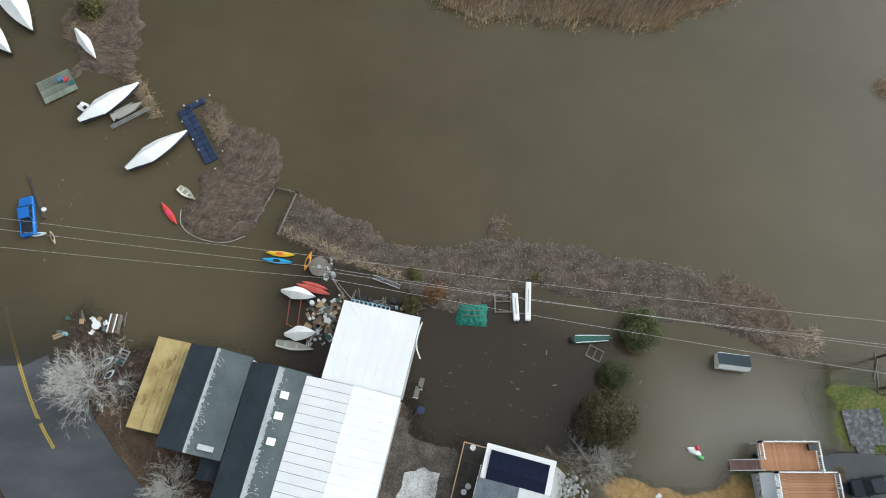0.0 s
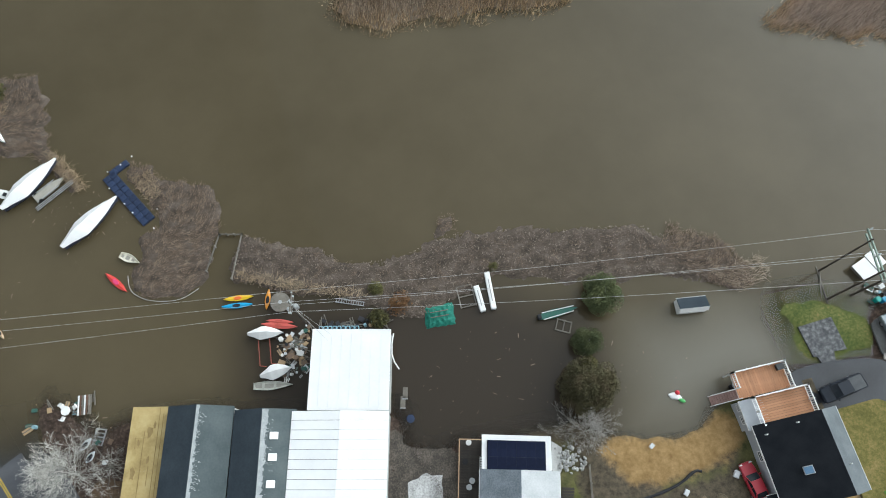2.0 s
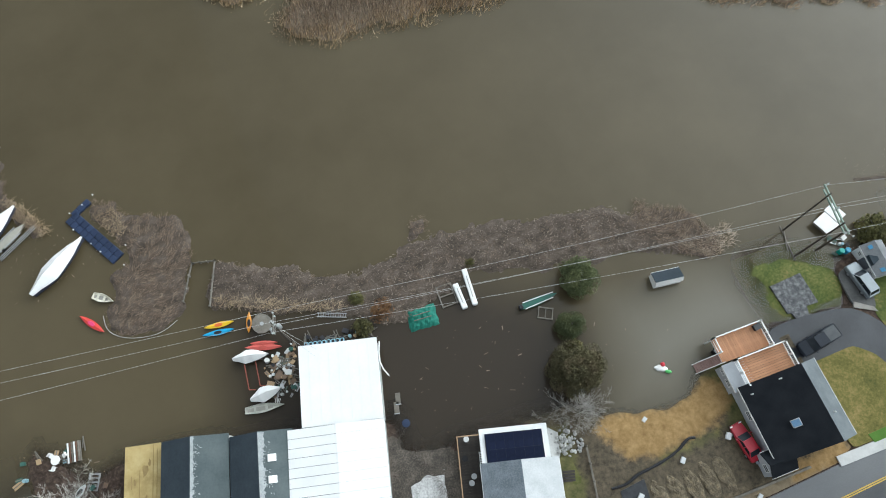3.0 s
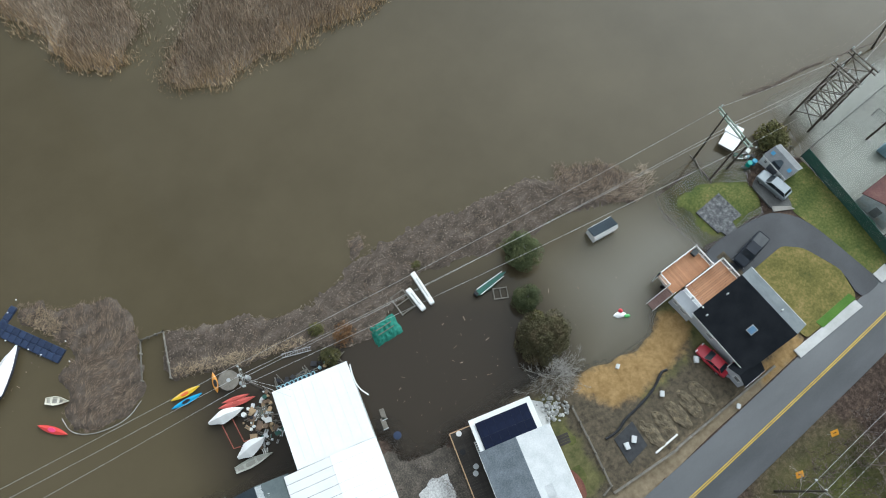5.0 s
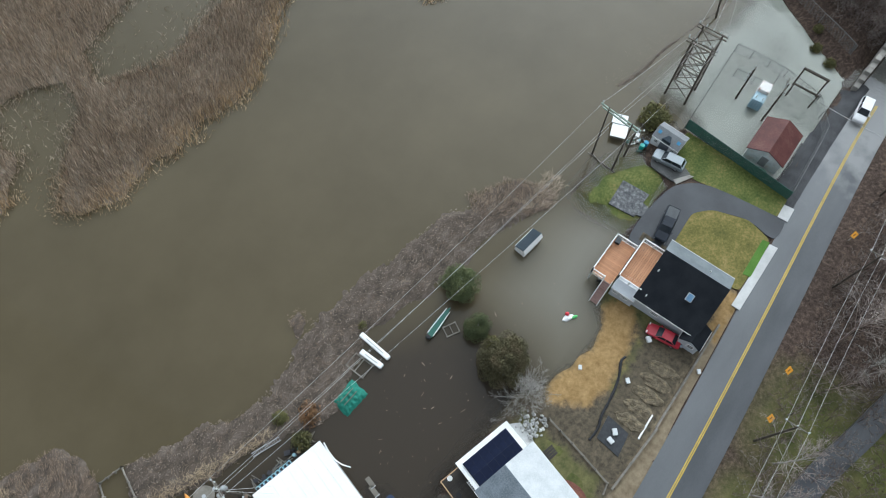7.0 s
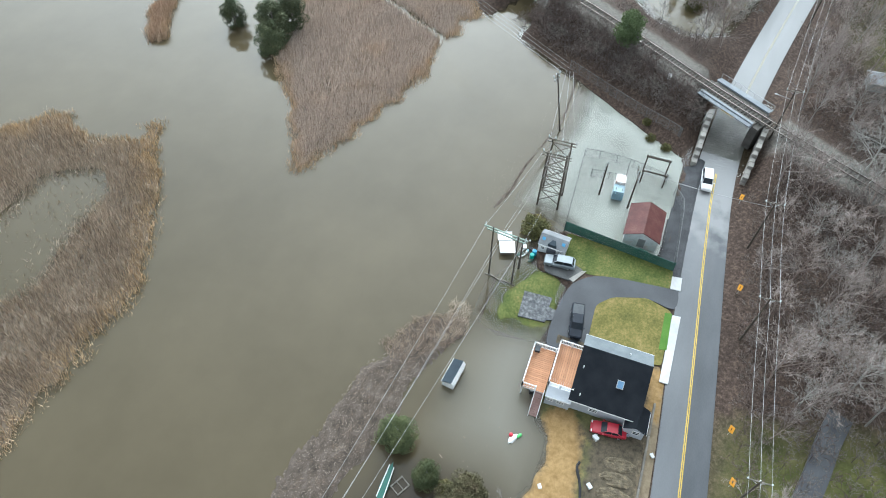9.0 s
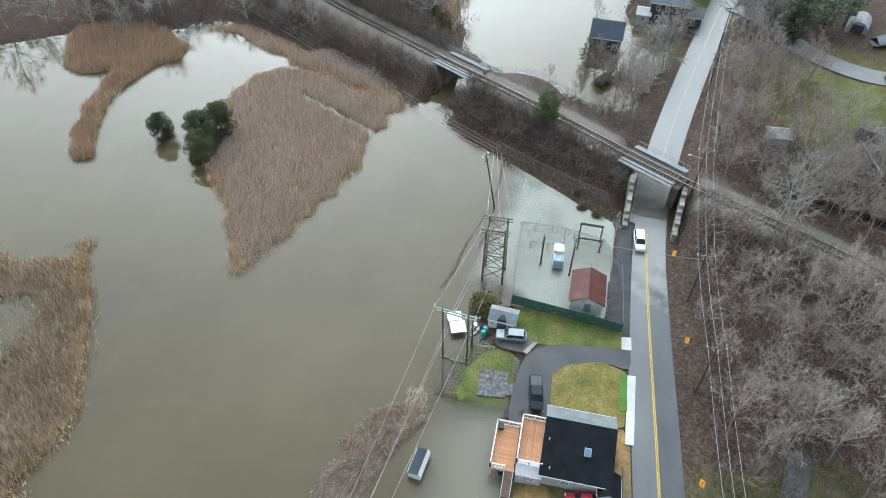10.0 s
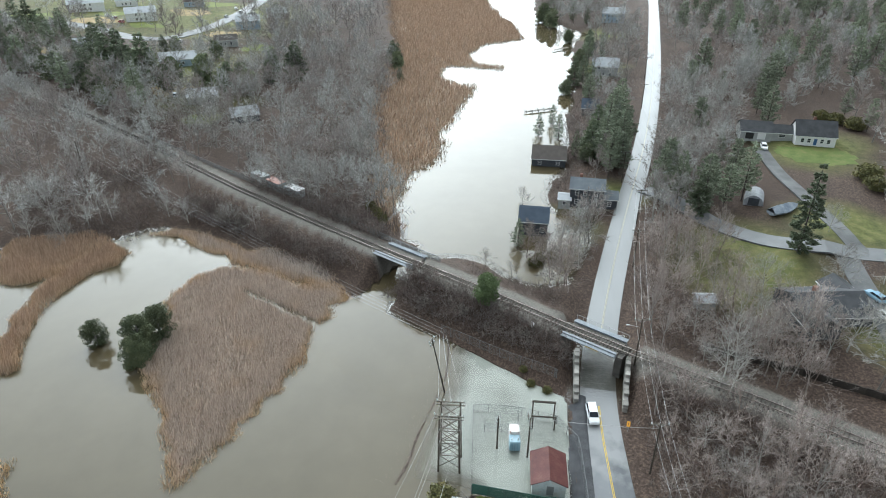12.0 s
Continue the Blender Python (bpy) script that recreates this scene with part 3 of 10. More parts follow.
road = tagged(part("road", ribbon([p for p in ROAD_SMOOTH if -34 < p[0]], 0.0, 3.4, 0.0, 0.3), road_surface("worn_road", [(0.085, 0.089, 0.096), (0.13, 0.134, 0.141)])), "two-lane asphalt road, wet and flooded under the railway bridge", "road", kind="structure")
wetness(road)
wetness(part("lane", ribbon([p for p in ROAD_SMOOTH if -34 < p[0]], -3.3, 0.0, 0.0, 0.3), road_surface("dark_road", [(0.038, 0.042, 0.048), (0.078, 0.082, 0.09)]), road, "darker resurfaced lane"))
part("lane", ribbon([p for p in ROAD_SMOOTH if p[0] < -30], -3.3, 3.4, -0.004, 0.3), ASPHALT, road, "dark wet asphalt sinking into the flood")
north_part = [p for p in ROAD_SMOOTH if p[0] < -44.6]
south_part = [p for p in ROAD_SMOOTH if p[0] > -22]
dry_part, far_part = [p for p in south_part if p[0] < 90], [p for p in south_part if p[0] > 108]
FADED_LINE = surf("faded_road_paint", [(0.3, 0.28, 0.2), (0.46, 0.43, 0.33)], 0.4, 0.6, 0.05, fine=20, fine_amt=0.6)
for d in (-0.16, 0.06):
    for stretch_, paint_ in ((north_part, YELLOW_LINE), (dry_part, YELLOW_LINE), (far_part, FADED_LINE)):
        part("centre_line", ribbon(stretch_, d, d + 0.13, 0.03), paint_, road, "double yellow centre line")


def apron(name, poly, step, lift, mat, label, category, amp=0.0):
    """A paved or earthen patch that lies on the ground's own slope."""
    p = np.array(poly)
    xs, ys = np.arange(p[:, 0].min(), p[:, 0].max() + step, step), np.arange(p[:, 1].min(), p[:, 1].max() + step, step)
    X, Y = np.meshgrid(xs, ys)
    d = signed(poly, X, Y) + amp * wavy(X, Y, 0.9, 77)
    Z = lift(X, Y)
    idx = np.arange(X.size).reshape(X.shape)
    q = np.stack([idx[:-1, :-1], idx[:-1, 1:], idx[1:, 1:], idx[1:, :-1]], -1).reshape(-1, 4)
    poly_ = np.array(poly, float)
    out_ = d < 0
    best, bx_, by_ = np.full(X.shape, 1e9), X.copy(), Y.copy()
    if not amp:
        for a, c in zip(poly_, np.roll(poly_, -1, 0)):
            e = c - a
            t = np.clip(((X - a[0]) * e[0] + (Y - a[1]) * e[1]) / (e @ e), 0, 1)
            px, py = a[0] + t * e[0], a[1] + t * e[1]
            dd = (X - px) ** 2 + (Y - py) ** 2
            bx_, by_ = np.where(dd < best, px, bx_), np.where(dd < best, py, by_)
            best = np.minimum(dd, best)
        X, Y = np.where(out_, bx_, X), np.where(out_, by_, Y)
        Z = lift(X, Y)
    keep = q[(d.ravel()[q] > -0.001).any(1)] if not amp else q[(d.ravel()[q] > -0.1).all(1)]
    used, inv = np.unique(keep, return_inverse=True)
    co = np.stack([X, Y, Z], -1).reshape(-1, 3)[used]
    me = bpy.data.meshes.new(name)
    me.from_pydata(co.tolist(), [], inv.reshape(-1, 4).tolist())
    me.polygons.foreach_set("use_smooth", np.ones(len(me.polygons), bool))
    me.materials.append(mat)
    ob = tagged(new(name, me), label, category, kind="structure")
    return ob, co[:, 0], co[:, 1]


def junction_level(x, y):
    return 0.358 - 0.055 * np.clip(y - 7, 0, 40) + 0.003 * wavy(x, y, 0.2, 4)


apron("road_junction", JUNCTION, 0.5, junction_level, ASPHALT, "wide wet asphalt junction sloping into the flood", "road")

# ---- paved and sown ground round the house ----
def pad(name, pts, z, mat, label, category="ground", k=2, thick=0.25):
    return tagged(part(name, prism(rounded(pts, 0.7 * k) if k else pts, z - thick, z), mat), label, category, kind="structure")


DRIVE = [(43.5, 3.2), (47, 3.6), (52, 3.2), (56, 2.4), (58.6, -0.5), (59.4, -4), (60.2, -11.6), (60.4, -13.4), (56.3, -13.4), (57.4, -9), (55.6, -4), (53.4, -2.2), (46.4, -2.4), (44, -1.5)]
pad("driveway", DRIVE, 0.44, ASPHALT_NEW, "new black asphalt driveway curving to the house")
pad("lawn_front", [(53.4, -2.0), (46.6, -2.2), (46.6, -12.8), (56.2, -12.8), (57.3, -9), (55.6, -4.0)], 0.475, surf("worn_front_lawn", [(0.07, 0.076, 0.018), (0.145, 0.13, 0.035), (0.27, 0.2, 0.08)], 0.35, 0.9, 0.8, fine=9, fine_amt=0.6, dist=0.05), "yellow-green winter lawn enclosed by the driveway", k=1)
pad("turf_strip", [(49.2, -12.0), (55.6, -11.9), (55.8, -12.9), (49.4, -13.1)], 0.53, LAWN_NEW, "bright green new turf strip along the front walk", k=0)
pad("pavement", [(44.2, -12.9), (55.6, -13.0), (55.7, -14.2), (44.2, -14.1)], 0.52, CONCRETE, "pale new concrete pavement beside the road", "pavement", k=0)
pad("pavement", [(60.2, -12.0), (62.6, -11.9), (62.8, -13.4), (60.3, -13.5)], 0.52, CONCRETE, "pale concrete pavement slab beside the driveway mouth", "pavement", k=0)
pad("lawn_side", [(65.4, 5.4), (60.4, 4.4), (58.4, 0.6), (59.3, -4), (60.1, -12.0), (64.2, -11.9)], 0.42, LAWN, "yellow-green lawn along the green fence", k=1)
pad("gravel_patio", [(47.6, 8.4), (52.2, 8.7), (52.4, 4.4), (50.7, 4.5), (50.4, 3.2), (48.6, 3.4), (48.4, 4.3), (47.9, 4.4)], 0.32, surf("grey_gravel", [(0.035, 0.036, 0.04), (0.11, 0.112, 0.117), (0.27, 0.272, 0.275)], 2.2, 0.9, 0.9, fine=5, fine_amt=0.5), "square patio of dark grey gravel", k=0)
pad("parking_pad", [(56.6, 6.8), (56.3, 2.4), (58.8, 0.9), (60.4, 4.9), (59, 7.6)], 0.48, surf("dark_gravel", [(0.07, 0.07, 0.07), (0.19, 0.19, 0.185)], 0.7, 0.9, 0.8, fine=20, fine_amt=0.6), "grey gravel parking pad", k=1)
pad("path_edge", [(56.6, 2.9), (58.7, 1.4), (58.9, 0.7), (56.2, 2.2)], 0.5, CONCRETE_OLD, "row of grey edging blocks", k=0)
# drowned gravel is coloured very pale: the sky's reflection put into the bed
apron("substation_pad", SUBSTATION, 0.6, lambda x, y: np.clip(-0.03 - 0.02 * np.clip(3 - signed(SUBSTATION, x, y), 0, 3) + 0.02 * wavy(x, y, 0.5, 14), -0.2, -0.012), surf("flooded_gravel", [(0.4, 0.42, 0.4), (0.66, 0.69, 0.67), (0.76, 0.79, 0.77)], 0.12, 0.9, 0.3, fine=12), "gravel yard just under the flood, coloured pale like reflected sky", "ground")
apron("shoulder", [(61.2, -12.2), (63.2, -9.8), (65.0, -9.2), (68.2, -9.1), (72.7, -9.3), (76.5, -9.9), (80.8, -10.3), (86, -10.5), (90, -11.6), (90, -14.2), (62, -14.2)], 0.3, lambda x, y: np.maximum(ground_height(x, y) + 0.03, 0.44 - 0.15 * np.clip(y + 12.6, 0, 4)) - 0.5 * np.clip(-13.0 - y, 0, 1) + 0.02 * wavy(x, y, 1.5, 3), surf("dark_gravel_shoulder", [(0.02, 0.021, 0.024), (0.085, 0.085, 0.09)], 0.5, 0.8, 0.7, fine=16, fine_amt=0.6), "narrow ragged strip of black gravel beside the road", "ground", amp=0.45)

# the back lot: one sheet of soil, dead straw and thin grass, sinking under the flood
def lot_material():
    m = bpy.data.materials.new("back_lot_ground")
    m.use_nodes = True
    n, l = m.node_tree.nodes, m.node_tree.links
    b = n["Principled BSDF"]
    tc = n.new("ShaderNodeTexCoord")

    def noisy(scale, cols, detail=10):
        t, r = n.new("ShaderNodeTexNoise"), n.new("ShaderNodeValToRGB")
        t.inputs["Scale"].default_value, t.inputs["Detail"].default_value, t.inputs["Roughness"].default_value = scale, detail, 0.7
        l.new(tc.outputs["Object"], t.inputs["Vector"])
        e = r.color_ramp.elements
        e[0].position, e[1].position = 0.32, 0.68
        e[0].color, e[1].color = (*cols[0], 1), (*cols[1], 1)
        l.new(t.outputs["Fac"], r.inputs[0])
        return t, r.outputs[0]
    fine, soil = noisy(1.6, [(0.045, 0.038, 0.028), (0.14, 0.115, 0.08)])
    _, straw = noisy(1.2, [(0.2, 0.125, 0.05), (0.36, 0.24, 0.11)])
    _, grass = noisy(0.9, [(0.07, 0.075, 0.03), (0.17, 0.155, 0.07)])
    edge, _ = noisy(0.8, [(0, 0, 0), (1, 1, 1)])
    _, dust = noisy(1.1, [(0.15, 0.115, 0.075), (0.27, 0.22, 0.15)])

    def over(name, a, c):
        at, ad, sm, x = n.new("ShaderNodeAttribute"), n.new("ShaderNodeMath"), n.new("ShaderNodeMapRange"), n.new("ShaderNodeMix")
        at.attribute_name = name
        ad.operation = "MULTIPLY_ADD"
        ad.inputs[1].default_value = 0.9
        l.new(edge.outputs["Fac"], ad.inputs[0])
        l.new(at.outputs["Fac"], ad.inputs[2])
        sm.interpolation_type = "SMOOTHSTEP"
        sm.inputs["From Min"].default_value, sm.inputs["From Max"].default_value = 0.75, 1.15
        l.new(ad.outputs[0], sm.inputs["Value"])
        x.data_type = "RGBA"
        l.new(sm.outputs[0], x.inputs[0])
        l.new(a, x.inputs[6])
        l.new(c, x.inputs[7])
        return x.outputs[2]
    col = over("straw", over("verge", over("grass", soil, grass), dust), straw)
    l.new(col, b.inputs["Base Color"])
    b.inputs["Roughness"].default_value = 0.92
    b.inputs["Specular IOR Level"].default_value = 0.15
    bp = n.new("ShaderNodeBump")
    bp.inputs["Strength"].default_value, bp.inputs["Distance"].default_value = 0.8, 0.08
    l.new(fine.outputs["Fac"], bp.inputs["Height"])
    l.new(bp.outputs[0], b.inputs["Normal"])
    return m


SHORE = [(6, -16), (6, -2), (10, 3.0), (16.5, 3.2), (18.6, 1.2), (20.5, 0.6), (24.0, -0.3), (27.5, -1.4), (31.1, -0.9), (33.0, 0.2), (34.4, 1.2), (36.5, 2.2), (47.5, 2.6), (47.5, -14.3), (30, -14.6), (10, -15.4)]
lot, LX, LY = apron("lot_ground", [(5, -15.6), (5, 4.5), (20, 4), (24, 2), (31, 2), (36, 4), (46.5, 3), (46.5, -12.6), (44.3, -13.6), (36, -14.0), (28.1, -14.2), (12.4, -15.4)], 0.4,
                    lambda x, y: np.maximum(np.clip(0.06 + 0.17 * signed(SHORE, x, y), -0.5, 0.5), np.where(signed(SHORE, x, y) > 0.2, np.minimum(ground_height(x, y) + 0.07, 0.5), -0.5)) + 0.03 * wavy(x, y, 1.1, 6), lot_material(), "back lot of brown soil, tan dead straw and thin grass", "ground")
STRAW_PATCH = [(20.5, 0.7), (18.5, -0.3), (21.1, -4.4), (23.8, -5.3), (29.2, -4.9), (32.3, -4.6), (35.5, -2.9), (35.5, -0.3), (34.1, 0.5), (31.1, -0.7), (27.5, -1.2), (24.0, -0.2)]
weight(lot.data, "straw", np.clip(0.55 + 0.28 * np.maximum(signed(STRAW_PATCH, LX, LY), signed([(39, -12.0), (46, -11.5), (46, -14), (38, -13.4)], LX, LY)), 0, 1))
weight(lot.data, "grass", np.clip(0.35 + 0.25 * np.maximum.reduce([signed([(33, 2), (38, 2.4), (38, -7.4), (35.5, -11), (33, -8), (34, -3)], LX, LY), signed([(6, 2), (16, 2), (15, -11), (9, -12)], LX, LY), signed([(21.2, -2.9), (23, -3.2), (23, -4.4), (21, -4.6)], LX, LY), signed([(24, -5), (33, -4.6), (33, -6.4), (24, -7)], LX, LY)]), 0, 1))
weight(lot.data, "verge", np.clip(0.5 + 0.4 * signed([(8, -12.2), (36, -12.7), (47, -12.2), (47, -16), (8, -16)], LX, LY), 0, 1))

# raised vegetable beds and black sheeting in the garden
for i in range(5):
    x = 22.6 + 2.05 * i
    bm = bmesh.new()
    bmesh.ops.create_uvsphere(bm, u_segments=40, v_segments=20, radius=1, matrix=pose(x, -10.0, 0.5, 0, 0, 6) @ Matrix.Diagonal((0.95, 2.2, 0.2, 1)))
    for v in bm.verts:
        v.co += noise.noise_vector(v.co * 1.3) * 0.2 + noise.noise_vector(v.co * 5.0) * 0.09
    tagged(part("garden_bed", bm, surf("clodded_soil", [(0.06, 0.05, 0.036), (0.13, 0.108, 0.074), (0.27, 0.21, 0.13)], 1.6, 0.95, 0.9, fine=7, fine_amt=0.55, dist=0.08)), "low mounded bed of bare brown soil", "garden bed", "garden beds")
bm = prism([(18.4, -7.6), (21.6, -7.3), (21.2, -10.5), (18.0, -10.9)], 0.50, 0.575)
bmesh.ops.subdivide_edges(bm, edges=bm.edges[:], cuts=3, use_grid_fill=True)
for v in bm.verts:
    if v.co.z > 0.55:
        v.co.z += 0.05 * noise.noise(v.co * 2)
tagged(part("ground_sheet", bm, surf("black_sheet", [(0.018, 0.02, 0.024), (0.045, 0.047, 0.052)], 1.5, 0.5, 0.6)), "wrinkled black plastic weed sheet on the soil", "sheet")
bm = bmesh.new()
snake = smooth([(17.6, -7.0), (19.5, -7.2), (21.0, -6.6), (23.2, -6.5), (26.5, -6.0), (28.6, -4.9), (29.4, -5.2)], 2, closed=False)
rings = []
for i, p in enumerate(snake):
    q, w = Vector(snake[max(i - 1, 0)]), Vector(snake[min(i + 1, len(snake) - 1)])
    side = Vector((-(w - q).y, (w - q).x)).normalized()
    rr = 0.17 + 0.07 * noise.noise(Vector((p[0] * 1.3, p[1], 0)))
    rings.append([bm.verts.new((p[0] + side.x * rr * math.cos(k * 0.7854), p[1] + side.y * rr * math.cos(k * 0.7854), 0.58 + rr * math.sin(k * 0.7854))) for k in range(8)])
for r0, r1 in zip(rings[:-1], rings[1:]):
    for k in range(8):
        bm.faces.new((r0[k], r0[(k + 1) % 8], r1[(k + 1) % 8], r1[k]))
bm.faces.new(rings[0][::-1])
bm.faces.new(rings[-1])
bmesh.ops.recalc_face_normals(bm, faces=bm.faces[:])
tagged(part("silt_sock", bm, BLACK), "long black silt sock lying across the garden", "erosion sock")

# ---- marsh: reed beds and drifts of flattened grass ----
def scatter(poly, count, seed):
    r = np.random.RandomState(seed)
    p = np.array(poly)
    lo, hi = p.min(0), p.max(0)
    out = np.zeros((0, 2))
    while len(out) < count:
        q = r.uniform(lo, hi, (count * 2, 2))
        out = np.concatenate([out, q[signed(poly, q[:, 0], q[:, 1]) > 0]])
    return out[:count]


def raw_bm(verts, faces):
    bm = bmesh.new()
    vs = [bm.verts.new(v) for v in verts]
    for f in faces:
        bm.faces.new([vs[i] for i in f])
    return bm


def raw(name, verts, faces, mat, label="", category="", kind="", parent=None, smooth_it=False):
    me = bpy.data.meshes.new(name)
    me.vertices.add(len(verts))
    me.vertices.foreach_set("co", np.ascontiguousarray(verts, dtype=np.float32).ravel())
    k = faces.shape[1]
    me.loops.add(faces.size)
    me.loops.foreach_set("vertex_index", np.ascontiguousarray(faces, dtype=np.int32).ravel())
    me.polygons.add(len(faces))
    me.polygons.foreach_set("loop_start", np.arange(0, faces.size, k, dtype=np.int32))
    me.polygons.foreach_set("loop_total", np.full(len(faces), k, dtype=np.int32))
    me.update(calc_edges=True)
    me.materials.append(mat)
    if not name:
        return me
    ob = new(name, me)
    if parent:
        ob.parent = parent
    return tagged(ob, label, category, kind=kind)


def blades(xy, z, height, width, lean, seed, base_lean=(0, 0)):
    """Upright stalks: thin three-sided spikes."""
    r = np.random.RandomState(seed)
    n = len(xy)
    h = height * r.uniform(0.6, 1.15, n)
    a = r.uniform(0, 6.28, n)
    tip = np.stack([xy[:, 0] + r.normal(base_lean[0], lean, n) * h, xy[:, 1] + r.normal(base_lean[1], lean, n) * h, z + h], -1)
    vs = []
    for k in range(3):
        b = a + k * 2.094
        vs.append(np.stack([xy[:, 0] + np.cos(b) * width, xy[:, 1] + np.sin(b) * width, np.full(n, 0.0) + z], -1))
    v = np.stack([*vs, tip], 1).reshape(-1, 3)
    i = np.arange(n)[:, None] * 4
    f = np.concatenate([i + [0, 1, 3], i + [1, 2, 3], i + [2, 0, 3]])
    return v, f


def ragged(poly, amp, seed, step=1.2):
    """An outline made uneven, as a shore is."""
    pts = dense(list(poly) + [poly[0]], step)[:-1]
    a = np.array(pts)
    d = np.stack([wavy(a[:, 0], a[:, 1], 0.9, seed) + 0.6 * wavy(a[:, 0], a[:, 1], 2.6, seed + 2), wavy(a[:, 0], a[:, 1], 0.9, seed + 1) + 0.6 * wavy(a[:, 0], a[:, 1], 2.6, seed + 3)], -1)
    return (a + d * amp).tolist()


def mound(name, poly, top, edge, mat, label, category, seed, rough=0.12, step=0.8, kind="stuff", base=-0.25, rag=1.0):
    """A low uneven drift inside an outline, sinking below the water at its rim."""
    p = np.array(poly)
    lo, hi = p.min(0) - 1, p.max(0) + 1
    xs, ys = np.arange(lo[0], hi[0], step), np.arange(lo[1], hi[1], step)
    X, Y = np.meshgrid(xs, ys)
    sd = signed(poly, X, Y) + rag * (0.6 * wavy(X, Y, 0.8, seed) + 0.35 * wavy(X, Y, 2.1, seed + 4))
    Z = np.clip(base + (sd + edge * 0.5) / edge * (top - base), base, top) + rough * (wavy(X, Y, 1.3, seed + 1) * 0.6 + wavy(X, Y, 3.1, seed + 2) * 0.5) * (sd > -edge * 0.5)
    nx, ny = len(xs), len(ys)
    idx = np.arange(nx * ny).reshape(ny, nx)
    q = np.stack([idx[:-1, :-1], idx[:-1, 1:], idx[1:, 1:], idx[1:, :-1]], -1).reshape(-1, 4)
    keep = (Z.ravel()[q] > base + 0.02).any(1)
    return raw(name, np.stack([X, Y, Z], -1).reshape(-1, 3), q[keep], mat, label, category, kind)


mound("lawn_back", LAWN_BACK, 0.22, 6.0, LAWN, "half-drowned lawn at the edge of the flood", "lawn", 81, rough=0.05, step=0.4, kind="structure", base=-0.5, rag=0.5)

REEDS = [  # outline, stalks, height, half width, colours inside and at the rim, label
    ([(-14, 84), (-8, 76), (-3, 75.5), (-2.6, 70), (-0.4, 66.5), (6, 64.2), (14, 64.6), (22.4, 63.5), (30, 63), (38, 65.6), (46, 69.6), (53, 74.2), (57, 77.5), (63, 80.6), (65.5, 84.6), (62, 85.4), (59.7, 84.4), (57.4, 92), (60, 98.9), (61, 103.5), (56, 107), (50, 112), (40, 122), (0, 130), (-20, 110)],
     80000, 1.6, 0.07, "dense bed of tan winter reeds standing in the flood"),
    ([(111.1, 78.7), (119.4, 78.6), (123.4, 76.2), (129.5, 68.6), (127.6, 60.7), (123.2, 52.2), (121.9, 40.8), (119.3, 37.9), (115, 39.1), (108.5, 38.8), (106.5, 41.6), (98.4, 41.6), (89.7, 41.8), (84.7, 43.6), (78.5, 46.7), (71.7, 48.1), (63.6, 51.4), (61.7, 53.3), (67.1, 56.9), (75.6, 61.7), (82.5, 66.2), (88.3, 72), (95.2, 73.8), (101.9, 74.7)],
     64000, 1.7, 0.062, "grey-brown bed of winter reeds standing in the flood"),
    ([(123.2, 52.2), (127.6, 60.7), (129.5, 68.6), (134, 71), (138, 62), (136, 53), (131, 44), (124, 40), (121.9, 40.8)], 9000, 1.9, 0.06, "grey-brown reeds below the railway bank"),
    ([(83.8, 99.1), (86.7, 96.1), (95.3, 101.2), (106.3, 104.1), (113.2, 104.5), (120.9, 102.2), (126.6, 98.2), (132.3, 98.3), (137.5, 105.9), (125.4, 110.8), (112.5, 111), (100.7, 108.5), (92.3, 105.7)], 16000, 2.0, 0.065, "narrow strip of tan reeds in the flood"),
    ([(114, 121), (117.7, 109.6), (124, 110.8), (138, 105.9), (142, 113), (136, 134), (121, 128)], 14000, 2.0, 0.065, "russet reeds below the bare woods"),
    ([(129.4, 70), (133.3, 73), (135.4, 81.5), (140.9, 87.1), (142.5, 98), (146, 93), (144, 82), (139, 72), (134, 66)], 6000, 1.7, 0.06, "thin fringe of brown reeds at the water's edge"),
    ([(148, 31), (154.6, 30.5), (173, 32), (190, 30.5), (203, 25.3), (220, 23), (228, 27), (245, 23), (260, 23), (285, 17.4), (297, 16.8), (298, 26), (307, 33.7), (323, 36.6), (331, 33), (327, 7), (331.6, 4.3), (339.6, 19), (354, 26), (385, 18), (400, -5), (452, 4), (493, 15), (560, 27),
      (560, 118), (487, 102), (378, 74), (315, 69), (260, 66), (226, 58), (194, 50), (170, 46), (152, 40)], 80000, 2.4, 0.15, "broad marsh of russet reeds beside the upper creek"),
]
POOL = [(50, 85), (48.1, 89.5), (44.9, 93.7), (36, 93.5), (29, 92), (20, 90), (18, 84), (27.3, 79), (33, 80.7), (41, 80.8), (46, 81.2)]
POOL_2 = [(9.5, 91.3), (13.4, 87.7), (12.1, 83.4), (7.5, 79.8), (2.8, 76.9), (-1.8, 71.9), (-4.8, 73.5), (-3.5, 78.5), (1.1, 82.2), (1.3, 88.3), (2.5, 92.7)]
SLIT = [(118, 62), (116.4, 59.5), (112, 51.3), (107.5, 43), (105, 41)]


